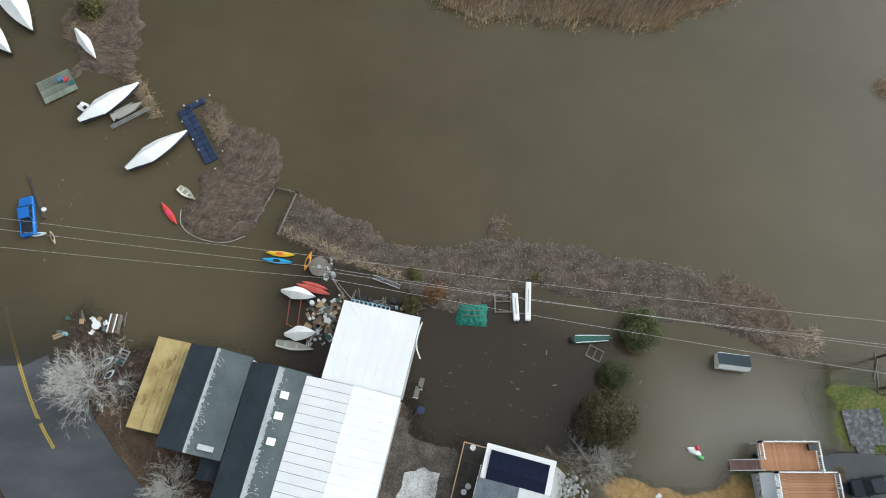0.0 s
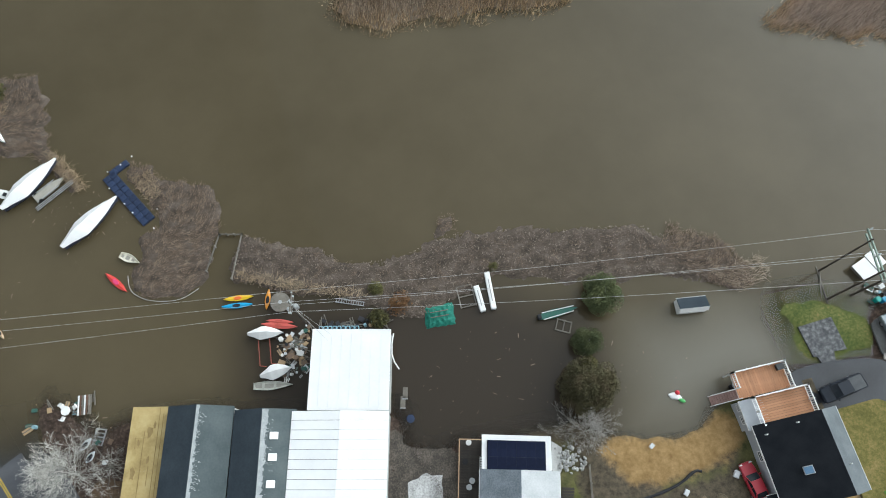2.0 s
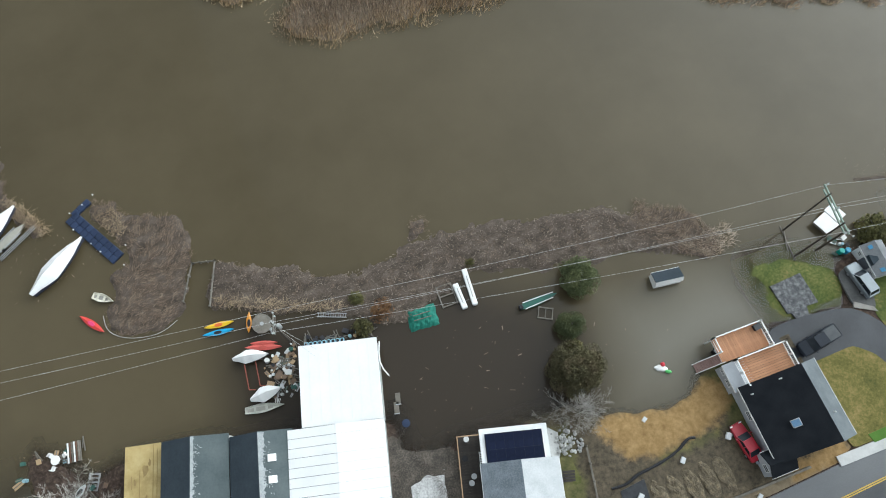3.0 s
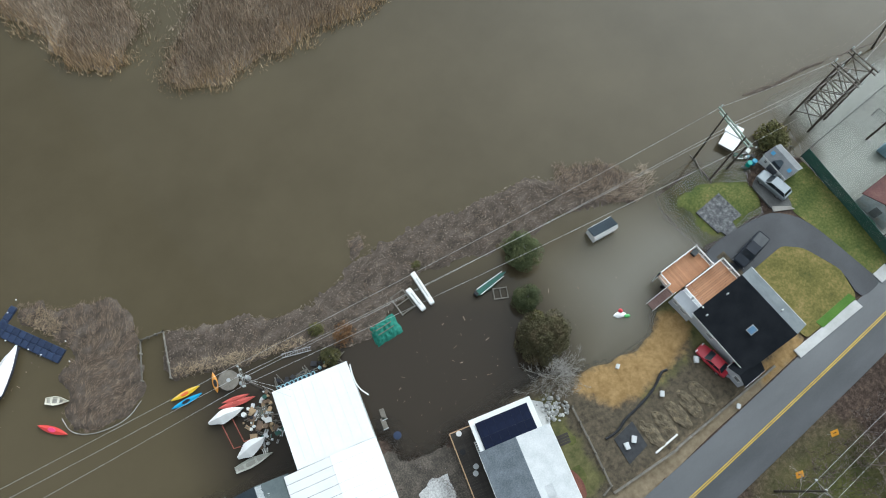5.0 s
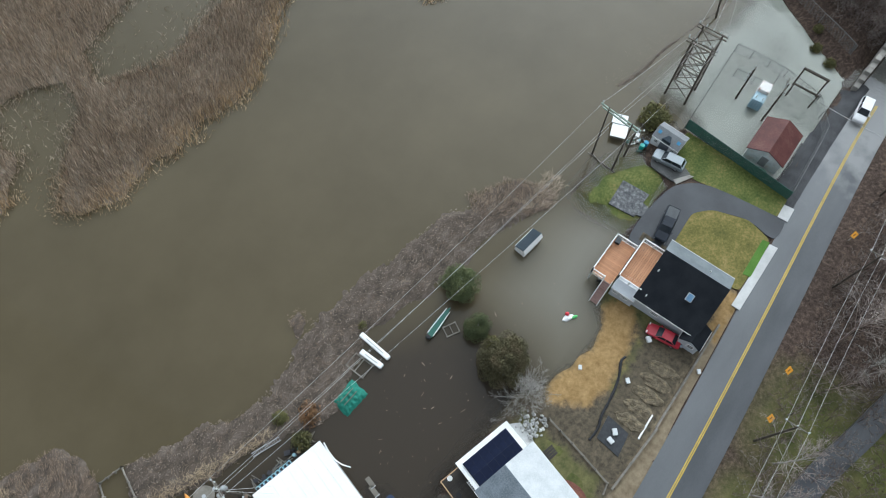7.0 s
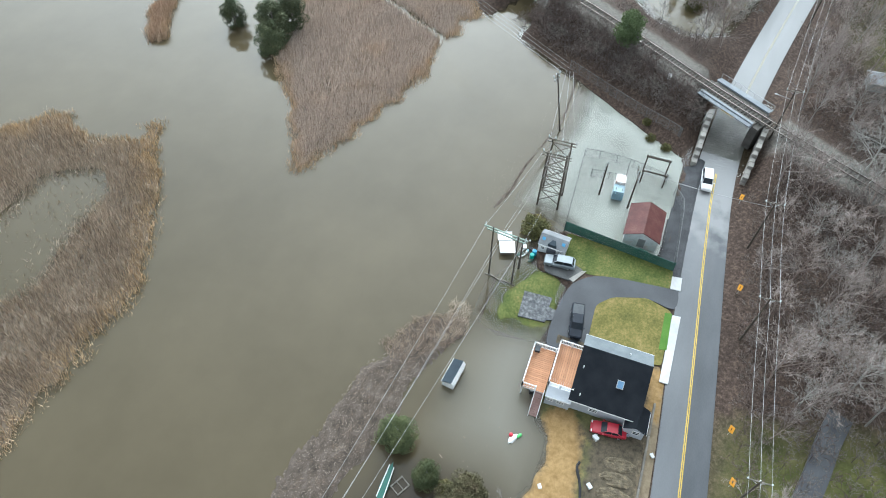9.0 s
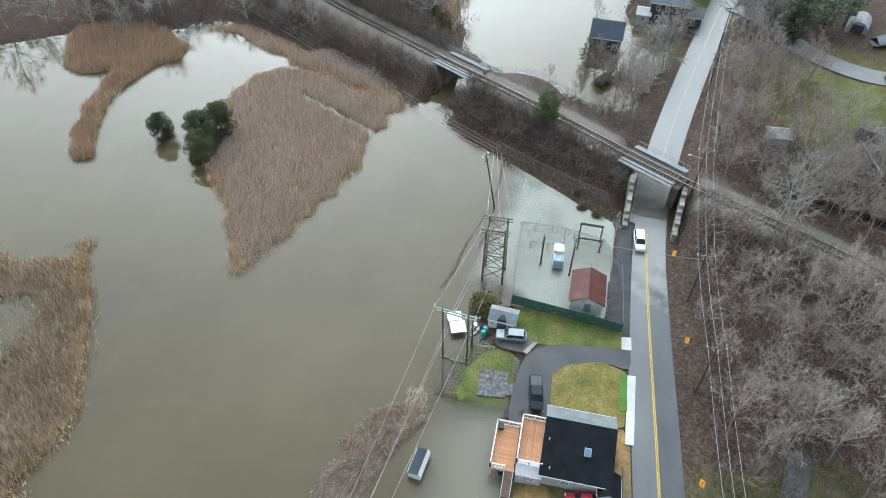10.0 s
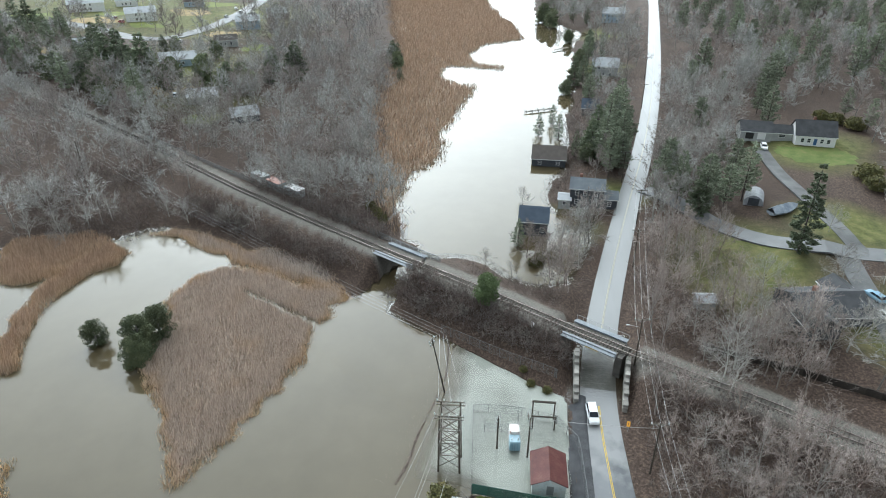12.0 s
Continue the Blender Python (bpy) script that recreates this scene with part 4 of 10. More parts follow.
def reed_material(name, inside, rim):
    """Dead stalks, each of its own shade, more golden along the open water."""
    m = bpy.data.materials.new(name)
    m.use_nodes = True
    n, l = m.node_tree.nodes, m.node_tree.links
    b = n["Principled BSDF"]
    geo, at, tc, patch = n.new("ShaderNodeNewGeometry"), n.new("ShaderNodeAttribute"), n.new("ShaderNodeTexCoord"), n.new("ShaderNodeTexNoise")
    at.attribute_name = "rim"
    patch.inputs["Scale"].default_value, patch.inputs["Detail"].default_value = 0.12, 6
    l.new(tc.outputs["Object"], patch.inputs["Vector"])
    outs = []
    for cols in (inside, rim):
        rp = n.new("ShaderNodeValToRGB")
        e = rp.color_ramp.elements
        e[0].position, e[1].position = 0.0, 1.0
        e[0].color, e[1].color = (*cols[0], 1), (*cols[2], 1)
        e.new(0.55).color = (*cols[1], 1)
        l.new(geo.outputs["Random Per Island"], rp.inputs[0])
        outs.append(rp.outputs[0])
    ad, st, mx = n.new("ShaderNodeMath"), n.new("ShaderNodeMapRange"), n.new("ShaderNodeMix")
    ad.operation = "ADD"
    l.new(at.outputs["Fac"], ad.inputs[0])
    l.new(patch.outputs["Fac"], ad.inputs[1])
    st.inputs["From Min"].default_value, st.inputs["From Max"].default_value = 0.55, 1.25
    l.new(ad.outputs[0], st.inputs["Value"])
    mx.data_type = "RGBA"
    l.new(st.outputs[0], mx.inputs[0])
    l.new(outs[0], mx.inputs[6])
    l.new(outs[1], mx.inputs[7])
    l.new(mx.outputs[2], b.inputs["Base Color"])
    b.inputs["Roughness"].default_value = 0.9
    b.inputs["Specular IOR Level"].default_value = 0.15
    return m


REED_TAN = reed_material("tan_reed_stalks", [(0.16, 0.124, 0.094), (0.41, 0.328, 0.248), (0.68, 0.565, 0.445)], [(0.23, 0.16, 0.088), (0.55, 0.4, 0.235), (0.81, 0.635, 0.42)])
REED_DUN = reed_material("dun_reed_stalks", [(0.3, 0.245, 0.205), (0.58, 0.485, 0.41), (0.8, 0.7, 0.62)], [(0.3, 0.2, 0.115), (0.6, 0.42, 0.25), (0.82, 0.63, 0.43)])
REED_RUSSET = reed_material("russet_reed_stalks", [(0.25, 0.175, 0.125), (0.5, 0.37, 0.27), (0.7, 0.55, 0.43)], [(0.27, 0.19, 0.12), (0.54, 0.4, 0.27), (0.74, 0.58, 0.43)])
for i, (poly, count, h, wide_, lab) in enumerate(REEDS):
    mat = (REED_TAN, REED_DUN, REED_DUN, REED_RUSSET, REED_RUSSET, REED_DUN, REED_RUSSET)[i]
    far_bed = i == 6
    p = np.array(poly)
    soft = 2.4 if i < 2 else 1.4 if not far_bed else 4.0
    r = np.random.RandomState(50 + i)
    lo, hi = p.min(0) - soft, p.max(0) + soft
    xy = r.uniform(lo, hi, (int(count * 3.0), 2))
    sd = signed(poly, xy[:, 0], xy[:, 1]) + 0.45 * soft * wavy(xy[:, 0], xy[:, 1], 0.5 if not far_bed else 0.15, 60 + i)
    keep = np.clip((sd + 0.35 * soft) / soft, 0, 1) ** 1.4
    keep *= np.clip(1.15 + 0.45 * wavy(xy[:, 0], xy[:, 1], 0.11, 61 + i) + 0.35 * wavy(xy[:, 0], xy[:, 1], 0.6, 62 + i), 0.35, 1)
    if i == 0:
        keep *= np.clip(0.6 - 0.3 * signed(POOL, xy[:, 0], xy[:, 1]) + 0.3 * wavy(xy[:, 0], xy[:, 1], 0.3, 63), 0.06, 1)
        keep *= np.clip(0.6 - 0.35 * signed(POOL_2, xy[:, 0], xy[:, 1]) + 0.4 * wavy(xy[:, 0], xy[:, 1], 0.5, 65), 0.12, 1)
    if i == 1:
        keep *= np.clip((along(SLIT, xy[:, 0], xy[:, 1])[0] - 0.5) / 0.9, 0.04, 1)
    sel = r.uniform(0, 1, len(xy)) < keep
    xy, sd = xy[sel][:count], sd[sel][:count]
    v, f = blades(xy, 0.0, h, wide_, 0.2, 70 + i, (0.12, -0.06))
    tri = v.reshape(-1, 4, 3)[:, [0, 1, 3]]
    short = np.clip(0.45 + sd / soft * 0.6, 0.35, 1.0) * (1 + 0.2 * wavy(xy[:, 0], xy[:, 1], 0.4, 64 + i))
    if i == 0:
        short *= np.where(np.maximum(signed(POOL, xy[:, 0], xy[:, 1]), signed(POOL_2, xy[:, 0], xy[:, 1])) > -0.6, 0.4, 1.0)
    tri[:, :, 2] *= short[:, None]
    bed = raw("reed_bed", tri.reshape(-1, 3), np.arange(len(tri) * 3).reshape(-1, 3), mat, lab, "reeds", "stuff")
    weight(bed.data, "rim", np.repeat(np.clip(0.75 - sd / (7.0 if i == 0 else 3.5), 0, 0.75), 3))
    step = 3.0 if far_bed else 1.0
    X, Y = np.meshgrid(np.arange(lo[0], hi[0], step), np.arange(lo[1], hi[1], step))
    sg = signed(poly, X, Y) - 0.6 * soft + 0.4 * soft * wavy(X, Y, 0.5 if not far_bed else 0.15, 60 + i)
    if i == 0:
        sg = np.minimum(sg, np.minimum(-signed(POOL, X, Y), -signed(POOL_2, X, Y)) - 1.0)
    if i == 1:
        sg = np.minimum(sg, along(SLIT, X, Y)[0] - 1.0)
    Z = np.clip(sg * 0.15, -0.4, 0.15) + 0.05 * wavy(X, Y, 1.3, 21 + i)
    idx = np.arange(X.size).reshape(X.shape)
    q = np.stack([idx[:-1, :-1], idx[:-1, 1:], idx[1:, 1:], idx[1:, :-1]], -1).reshape(-1, 4)
    raw("reed_bed_floor", np.stack([X, Y, Z], -1).reshape(-1, 3), q[(sg.ravel()[q] > -2.5).any(1)], MUD, "trampled brown reed litter", "marsh", "stuff")

MATS_PLAN = [
    ([(-33.8, 51), (-30.7, 50), (-29.2, 47.1), (-23.3, 45.5), (-22, 40.3), (-22.4, 37.8), (-23.8, 36.1), (-24.6, 33.2), (-25.5, 31.2), (-28.4, 29.9), (-32.5, 30.6), (-34.4, 32.2), (-34.6, 34.4), (-32.7, 36.5), (-32.9, 39.4), (-29.6, 41), (-31.4, 44.6), (-34, 49.1)], "large drift"),
    ([(-56.8, 65), (-54, 70), (-46, 69), (-44.5, 61.5), (-44.9, 56.6), (-42.5, 52.3), (-40.3, 49.2), (-41.6, 48.6), (-47.2, 55.6), (-51.8, 56.1), (-53.4, 53.7), (-53.1, 58.5), (-55.9, 62.5)], "ragged drift"),
    ([(-19.5, 36.7), (-16.9, 35.7), (-13.8, 33.7), (-9.2, 32.1), (-6.9, 29.7), (-3.2, 29.1), (0.4, 28.9), (5.6, 30.1), (8.6, 30.5), (13, 29.7), (17.4, 29.3), (21.7, 27.8), (26.8, 27.3), (33.1, 25.9), (34.4, 24.4), (39.3, 23.6), (43.1, 20.7), (44.6, 17.1), (44.5, 15),
      (41.4, 14.9), (38.2, 16.9), (32.9, 19), (27.2, 19.5), (19, 21.4), (15.5, 22.8), (12, 23.8), (6.9, 22.3), (1.2, 20.2), (-1.7, 20.9), (-4.6, 23.5), (-9.7, 25.8), (-13.4, 26.6), (-17.9, 28.9), (-21.5, 30.6), (-20.8, 34.5)], "long drift"),
    ([(5.6, 30.6), (8.2, 31.2), (8.4, 33.4), (6.6, 33.6), (5.7, 32.2)], "small drift"),
    ([(-60, 76), (-57, 78), (-55.5, 75), (-57.5, 72.5)], "small drift"),
    ([(66.4, 18.6), (71.6, 17.1), (77.5, 16.5), (84, 14.8), (91, 13.1), (99.7, 13.2), (105.2, 13.7), (105.2, 12.9), (99.7, 12.4), (91, 12.3), (84, 14.0), (77.5, 15.6), (71.6, 16.2), (66.2, 17.8)], "thin line"),
]
STRAND = reed_material("combed_dead_grass", [(0.075, 0.054, 0.041), (0.178, 0.131, 0.096), (0.305, 0.235, 0.177)], [(0.1, 0.078, 0.055), (0.2, 0.158, 0.115), (0.33, 0.27, 0.2)])


def combed(name, poly, tufts, per, reach, seed, label, z=0.2):
    """Flattened grass: bundles of long bent strands lying along a swirling flow."""
    r = np.random.RandomState(seed)
    xy = scatter(ragged(poly, 0.45, seed + 1, 1.0), tufts, seed + 2)
    a = 1.1 + 2.0 * wavy(xy[:, 0], xy[:, 1], 0.16, seed + 3) + 0.7 * wavy(xy[:, 0], xy[:, 1], 0.6, seed + 4) + r.normal(0, 0.25, tufts)
    curl, ln, top = r.normal(0, 0.7, tufts), reach * r.uniform(0.5, 1.25, tufts), z + r.uniform(0.0, 0.22, tufts)
    ln = ln * np.clip(0.3 + 0.35 * signed(poly, xy[:, 0], xy[:, 1]), 0.3, 1)
    rep_ = lambda q: np.repeat(q, per, 0)
    n = tufts * per
    a, curl = rep_(a) + r.normal(0, 0.2, n), rep_(curl)
    ln = rep_(ln) * r.uniform(0.55, 1.1, n)
    p = np.concatenate([rep_(xy) + r.normal(0, 0.16, (n, 2)), (rep_(top) + r.uniform(0, 0.12, n))[:, None]], 1)
    rows_, w = [], r.uniform(0.012, 0.026, n)[:, None]
    for k in range(4):
        d = np.stack([np.cos(a), np.sin(a), -0.12 * np.ones(n)], -1)
        side = np.stack([-np.sin(a), np.cos(a), np.zeros(n)], -1) * w * (1.0 - 0.28 * k)
        rows_ += [p - side, p + side]
        p = p + d * (ln / 3)[:, None]
        a = a + curl * 0.35
    v = np.stack(rows_, 1).reshape(-1, 3)
    q = np.arange(n)[:, None] * 8
    f = np.concatenate([np.concatenate([q + [2 * k, 2 * k + 1, 2 * k + 3], q + [2 * k, 2 * k + 3, 2 * k + 2]]) for k in range(3)])
    return raw(name, v, f, STRAND, label, "marsh grass", "stuff")


for i, (poly, size) in enumerate(MATS_PLAN):
    thin = i == 5
    mound("marsh_grass_drift", poly, 0.26 if not thin else 0.05, 1.6 if not thin else 0.6, MAT_GRASS, size + " of flattened grey-brown marsh grass in the flood", "marsh grass", 100 + i, rough=0.09 if not thin else 0.03, step=0.5 if not thin else 0.3, rag=0.8 if not thin else 0.15)
    area = abs(sum(poly[j][0] * poly[(j + 1) % len(poly)][1] - poly[(j + 1) % len(poly)][0] * poly[j][1] for j in range(len(poly)))) / 2
    if not thin and i != 2:
        combed("combed_grass", poly, int(area * 5.5), 10, 1.05, 130 + 10 * i, "combed wisps of flattened tan-grey marsh grass")
    if i == 2:
        combed("combed_grass", poly, int(area * 1.1), 6, 0.8, 130 + 10 * i, "loose wisps of flattened grey marsh grass")
combed("combed_grass", [(36, 26), (39.3, 23.9), (43.1, 21), (44.8, 17.1), (44.5, 15), (41.4, 14.9), (38.2, 16.9), (34, 21)], 420, 9, 1.5, 230, "combed wisps of flattened grey marsh grass")
# sparse grey weeds drowned along the sunken fence
xy = scatter([(66, 17.5), (72, 16), (84, 13.8), (91, 12), (101, 12), (101, 15.5), (92, 16.5), (82, 18.2), (74, 20.5), (66, 22)], 2600, 240)
line_d, _ = along([(66.4, 18.4), (71.6, 16.9), (77.5, 16.3), (84, 14.6), (91, 12.9), (99.7, 13), (105.2, 13.5)], xy[:, 0], xy[:, 1])
xy = xy[np.random.RandomState(241).uniform(0, 1, len(xy)) < 0.55 * np.exp(-line_d / 1.3) + 0.03]
v, f = blades(xy, -0.05, 0.3, 0.025, 0.7, 242)
raw("drowned_weeds", v, f, STRAND, "thin grey weeds standing in the flood along the fence", "weeds", "stuff")


MUDDY = [(-7.4, 7.6), (-5.6, 7.6), (-3.4, 5.6), (-1.0, 4.8), (1.6, 4.2), (2.4, 1.0), (2.4, -13), (-9, -13), (-8.6, -1)]
apron("muddy_yard", MUDDY, 0.25, lambda x, y: np.maximum(ground_height(x, y) + 0.06, np.minimum(0.5, -0.12 + 0.3 * signed(MUDDY, x, y))) + 0.04 * wavy(x, y, 1.1, 33), surf("grey_brown_mud", [(0.025, 0.022, 0.019), (0.07, 0.06, 0.05), (0.16, 0.135, 0.11)], 0.7, 0.85, 0.9, fine=8, fine_amt=0.6, dist=0.08), "dark grey-brown mud with dead weeds beside the sheds", "ground", amp=0.5)
apron("gravel_track", [tuple(q) for q in ragged([(-5.6, -14), (-5.2, -1.5), (-3.4, 2.9), (-1.6, 3.4), (0.2, 2.6), (-1.2, -1.5), (-1.6, -14)], 0.35, 90, 0.6)], 0.22, lambda x, y: 0.64 - 0.2 * np.clip(y - 1.0, 0, 3) + 0.04 * wavy(x, y, 2.0, 12), surf("pale_stone", [(0.14, 0.135, 0.13), (0.46, 0.455, 0.45), (0.72, 0.72, 0.71)], 0.8, 0.9, 0.9, fine=6, fine_amt=0.6, dist=0.08), "pale crushed-stone track running into the flood", "track")
apron("leafy_bank", [(-41.2, 7.2), (-38.2, 3.7), (-33.5, -1.3), (-29, -5.5), (-26, -4), (-31, 2), (-36, 8.4), (-39.5, 10)], 0.4, lambda x, y: np.maximum(ground_height(x, y), 0.36) + 0.06 + 0.03 * wavy(x, y, 1.2, 31), surf("leafy_bank_cover", [(0.04, 0.029, 0.021), (0.1, 0.068, 0.044), (0.19, 0.125, 0.075)], 0.5, 0.95, 0.8, fine=10, fine_amt=0.6), "bank of rusty fallen leaves beside the junction", "ground")

STUBBLE = reed_material("broken_stem_ends", [(0.07, 0.054, 0.043), (0.15, 0.12, 0.096), (0.3, 0.25, 0.205)], [(0.07, 0.054, 0.043), (0.15, 0.12, 0.096), (0.3, 0.25, 0.205)])
# pale broken stems strewn over the long drifts
for i, (k, n) in enumerate([(2, 6000), (0, 200)]):
    xy = scatter(MATS_PLAN[k][0], n, 190 + i)
    r = np.random.RandomState(195 + i)
    a, ln, w = r.uniform(0, 6.28, len(xy)), r.uniform(0.05, 0.16, len(xy)), r.uniform(0.018, 0.045, len(xy))
    c = np.stack([xy[:, 0], xy[:, 1], r.uniform(0.36, 0.5, len(xy))], -1)
    along_, across = np.stack([np.cos(a), np.sin(a), 0 * a], -1) * ln[:, None], np.stack([-np.sin(a), np.cos(a), 0 * a], -1) * w[:, None]
    v = np.stack([c - along_ - across, c + along_ - across, c + along_ + across, c - along_ + across], 1).reshape(-1, 3)
    q = np.arange(len(xy))[:, None] * 4
    raw("broken_stems", v, np.concatenate([q + [0, 1, 2], q + [0, 2, 3]]), STUBBLE, "pale broken reed stems strewn on the drift", "debris", "stuff")

# tufts of dry tan grass at the edges of the drifts
for i, (poly, n) in enumerate([([(-56, 62), (-53.5, 67), (-50, 64), (-52.5, 60)], 900), ([(-45, 56), (-42.5, 53.5), (-39.5, 48.6), (-40.8, 48), (-44.6, 53)], 700), ([(-34, 49), (-31, 49), (-29.6, 45), (-31.5, 44.5)], 400), ([(-21.4, 31), (-14, 27.4), (-5, 24.4), (-5.4, 25.4), (-13, 28.6), (-20.6, 32)], 900), ([(39, 18.2), (46.5, 18.6), (47, 15.6), (42, 14.4)], 500)]):
    v, f = blades(scatter(poly, n, 170 + i), 0.15, 0.7, 0.03, 0.75, 180 + i, (0.3, -0.3))
    raw("grass_tufts", v, f, REED if i < 4 else REED_GREY, "tufts of dry tan grass on the drift", "marsh grass", "stuff")


# ---- trees ----
def unit(a):
    return a / (np.linalg.norm(a, axis=-1, keepdims=True) + 1e-9)


def bend(r, p, d, ln, steps, wander, up):
    """Branches as bent lines: n starts, directions and lengths give n rows of points."""
    rows_ = [p]
    for _ in range(steps):
        d = unit(d + r.normal(0, wander, d.shape) + np.array([0, 0, up]))
        p = p + d * (ln / steps)[:, None]
        rows_.append(p)
    return np.stack(rows_, 1)


def fork(r, lines, ln, count, angle, ratio, lo=0.2, rise=0.0):
    """Side shoots along bent branches: start, direction and length."""
    n, k = lines.shape[0], lines.shape[1] - 1
    t = lo + (1.0 - lo) * (np.arange(count) + r.uniform(0.1, 0.95, (n, count))) / count
    i = np.minimum((t * k).astype(int), k - 1)
    a, b = np.take_along_axis(lines, i[..., None], 1), np.take_along_axis(lines, (i + 1)[..., None], 1)
    q = a + (b - a) * (t * k - i)[..., None]
    d = unit(b - a)
    side = r.normal(0, 1, (n, count, 3))
    side = unit(side - d * (side * d).sum(-1, keepdims=True))
    w = np.radians(r.normal(angle, angle * 0.3, (n, count)))[..., None]
    e = d * np.cos(w) + side * np.sin(w)
    e[..., 2] += rise
    m = ln[:, None] * ratio * (1.15 - 0.55 * t) * r.uniform(0.6, 1.3, (n, count))
    return q.reshape(-1, 3), unit(e).reshape(-1, 3), m.ravel()


def pipes(lines, r0, r1, sides):
    """Tapered tubes along many bent lines at once."""
    n, k = lines.shape[:2]
    d = unit(np.gradient(lines, axis=1))
    u = unit(np.cross(d, np.array([0.31, 0.87, 0.38])))
    w = np.cross(d, u)
    rad = np.asarray(r0)[:, None] + (np.asarray(r1) - np.asarray(r0))[:, None] * np.linspace(0, 1, k)
    a = np.arange(sides) * 6.283 / sides
    v = lines[:, :, None] + (u[:, :, None] * np.cos(a)[:, None] + w[:, :, None] * np.sin(a)[:, None]) * rad[:, :, None, None]
    base = (np.arange(n)[:, None] * k + np.arange(k - 1)[None]).reshape(-1, 1) * sides
    s0, s1 = np.arange(sides), (np.arange(sides) + 1) % sides
    f = np.concatenate([np.stack([base + s0, base + s1, base + sides + s1], -1).reshape(-1, 3), np.stack([base + s0, base + sides + s1, base + sides + s0], -1).reshape(-1, 3)])
    return v.reshape(-1, 3), f


def gather(pieces):
    vs, fs, k = [], [], 0
    for v, f in pieces:
        vs.append(v)
        fs.append(f + k)
        k += len(v)
    return np.concatenate(vs), np.concatenate(fs)


def grow(seed, height, limbs, subs, twigs, last, trunk=0.25, flat=20.0, steep=78.0, spread=0.52, wander=0.16, girth=1.0, twig=0.02, lift=0.07, sides=3, coarse=False):
    """A leafless tree: a bent leader and limbs as tubes (first arrays), branches and twigs (second arrays)."""
    r = np.random.RandomState(seed)
    lead = bend(r, np.array([[0, 0, -0.3]]), np.array([[r.normal(0, 0.06), r.normal(0, 0.06), 1.0]]), np.array([height * 0.8]), 5, 0.07, 0.05)
    u = (np.arange(limbs) + r.uniform(0.1, 0.9, limbs)) / limbs
    el, az = np.radians(flat + (steep - flat) * u ** 1.2), np.arange(limbs) * 2.4 + r.normal(0, 0.45, limbs)
    d = np.stack([np.cos(el) * np.cos(az), np.cos(el) * np.sin(az), np.sin(el)], -1)
    t = (trunk + (0.92 - trunk) * u ** 1.3) * 5
    i = np.minimum(t.astype(int), 4)
    p = lead[0, i] + (lead[0, i + 1] - lead[0, i]) * (t - i)[:, None]
    ln = height * spread * (1.08 - 0.5 * u) * r.uniform(0.75, 1.2, limbs)
    arms = bend(r, p, d, ln, 2 if coarse else 4, wander, lift * (2 if coarse else 1))
    thick = height * 0.0062 * girth * r.uniform(0.7, 1.25, limbs) * (1.1 - 0.4 * u)
    wood = gather([pipes(lead, [height * 0.0145 * girth + 0.02], [0.03], 3 if coarse else 5), pipes(arms, thick, thick * 0.3, sides)])
    p, d, l2 = fork(r, arms, ln, subs, 42.0, 0.5, 0.18, 0.06)
    b0 = np.clip(l2 * 0.013 * girth, 0.012, 0.05)
    if coarse:
        boughs = bend(r, p, d, l2, 1, wander, lift)
        fine = [shoot_arrays(boughs[:, 0], boughs[:, 1], b0 * 1.3, True)]
    else:
        boughs = bend(r, p, d, l2, 2, wander * 1.2, lift)
        fine = [pipes(boughs, b0, b0 * 0.3, 3)]
    p, d, l3 = fork(r, boughs, l2, twigs, 40.0, 0.5, 0.12, 0.06)
    fine.append(shoot_arrays(p, p + d * l3[:, None], twig * 1.4, True))
    if last:
        p, d, l4 = fork(r, np.stack([p, p + d * l3[:, None]], 1), l3, last, 38.0, 0.65, 0.2, 0.04)
        fine.append(shoot_arrays(p, p + d * l4[:, None], twig, True))
    return wood, gather(fine)


def tube_arrays(segs, sides=4):
    v, f = [], []
    for a, b, ra, rb in segs:
        d = b - a
        u = np.cross(d, [0.31, 0.87, 0.38])
        u /= np.linalg.norm(u) + 1e-9
        w = np.cross(d, u)
        w /= np.linalg.norm(w) + 1e-9
        k = len(v)
        for p, rad in ((a, ra), (b, rb)):
            for s in range(sides):
                t = 6.283 * s / sides
                v.append(p + (u * math.cos(t) + w * math.sin(t)) * rad)
        for s in range(sides):
            t = (s + 1) % sides
            f += [(k + s, k + t, k + sides + t), (k + s, k + sides + t, k + sides + s)]
    return np.array(v), np.array(f)


def shoot_arrays(a, b, rad, flat):
    d = b - a
    u = unit(np.cross(d, [0.31, 0.87, 0.38]))
    w = unit(np.cross(d, u))
    rad = np.broadcast_to(np.asarray(rad, float), (len(a),))[:, None]
    if flat:
        t = np.random.RandomState(len(a)).uniform(0, 6.28, len(a))[:, None]
        o = (u * np.cos(t) + w * np.sin(t)) * rad
        return np.stack([a - o, a + o, b], 1).reshape(-1, 3), np.arange(len(a) * 3).reshape(-1, 3)
    v = np.stack([a + (u * math.cos(k * 2.094) + w * math.sin(k * 2.094)) * rad for k in range(3)] + [b], 1).reshape(-1, 3)
    i = np.arange(len(a))[:, None] * 4
    return v, np.concatenate([i + [0, 1, 3], i + [1, 2, 3], i + [2, 0, 3]])


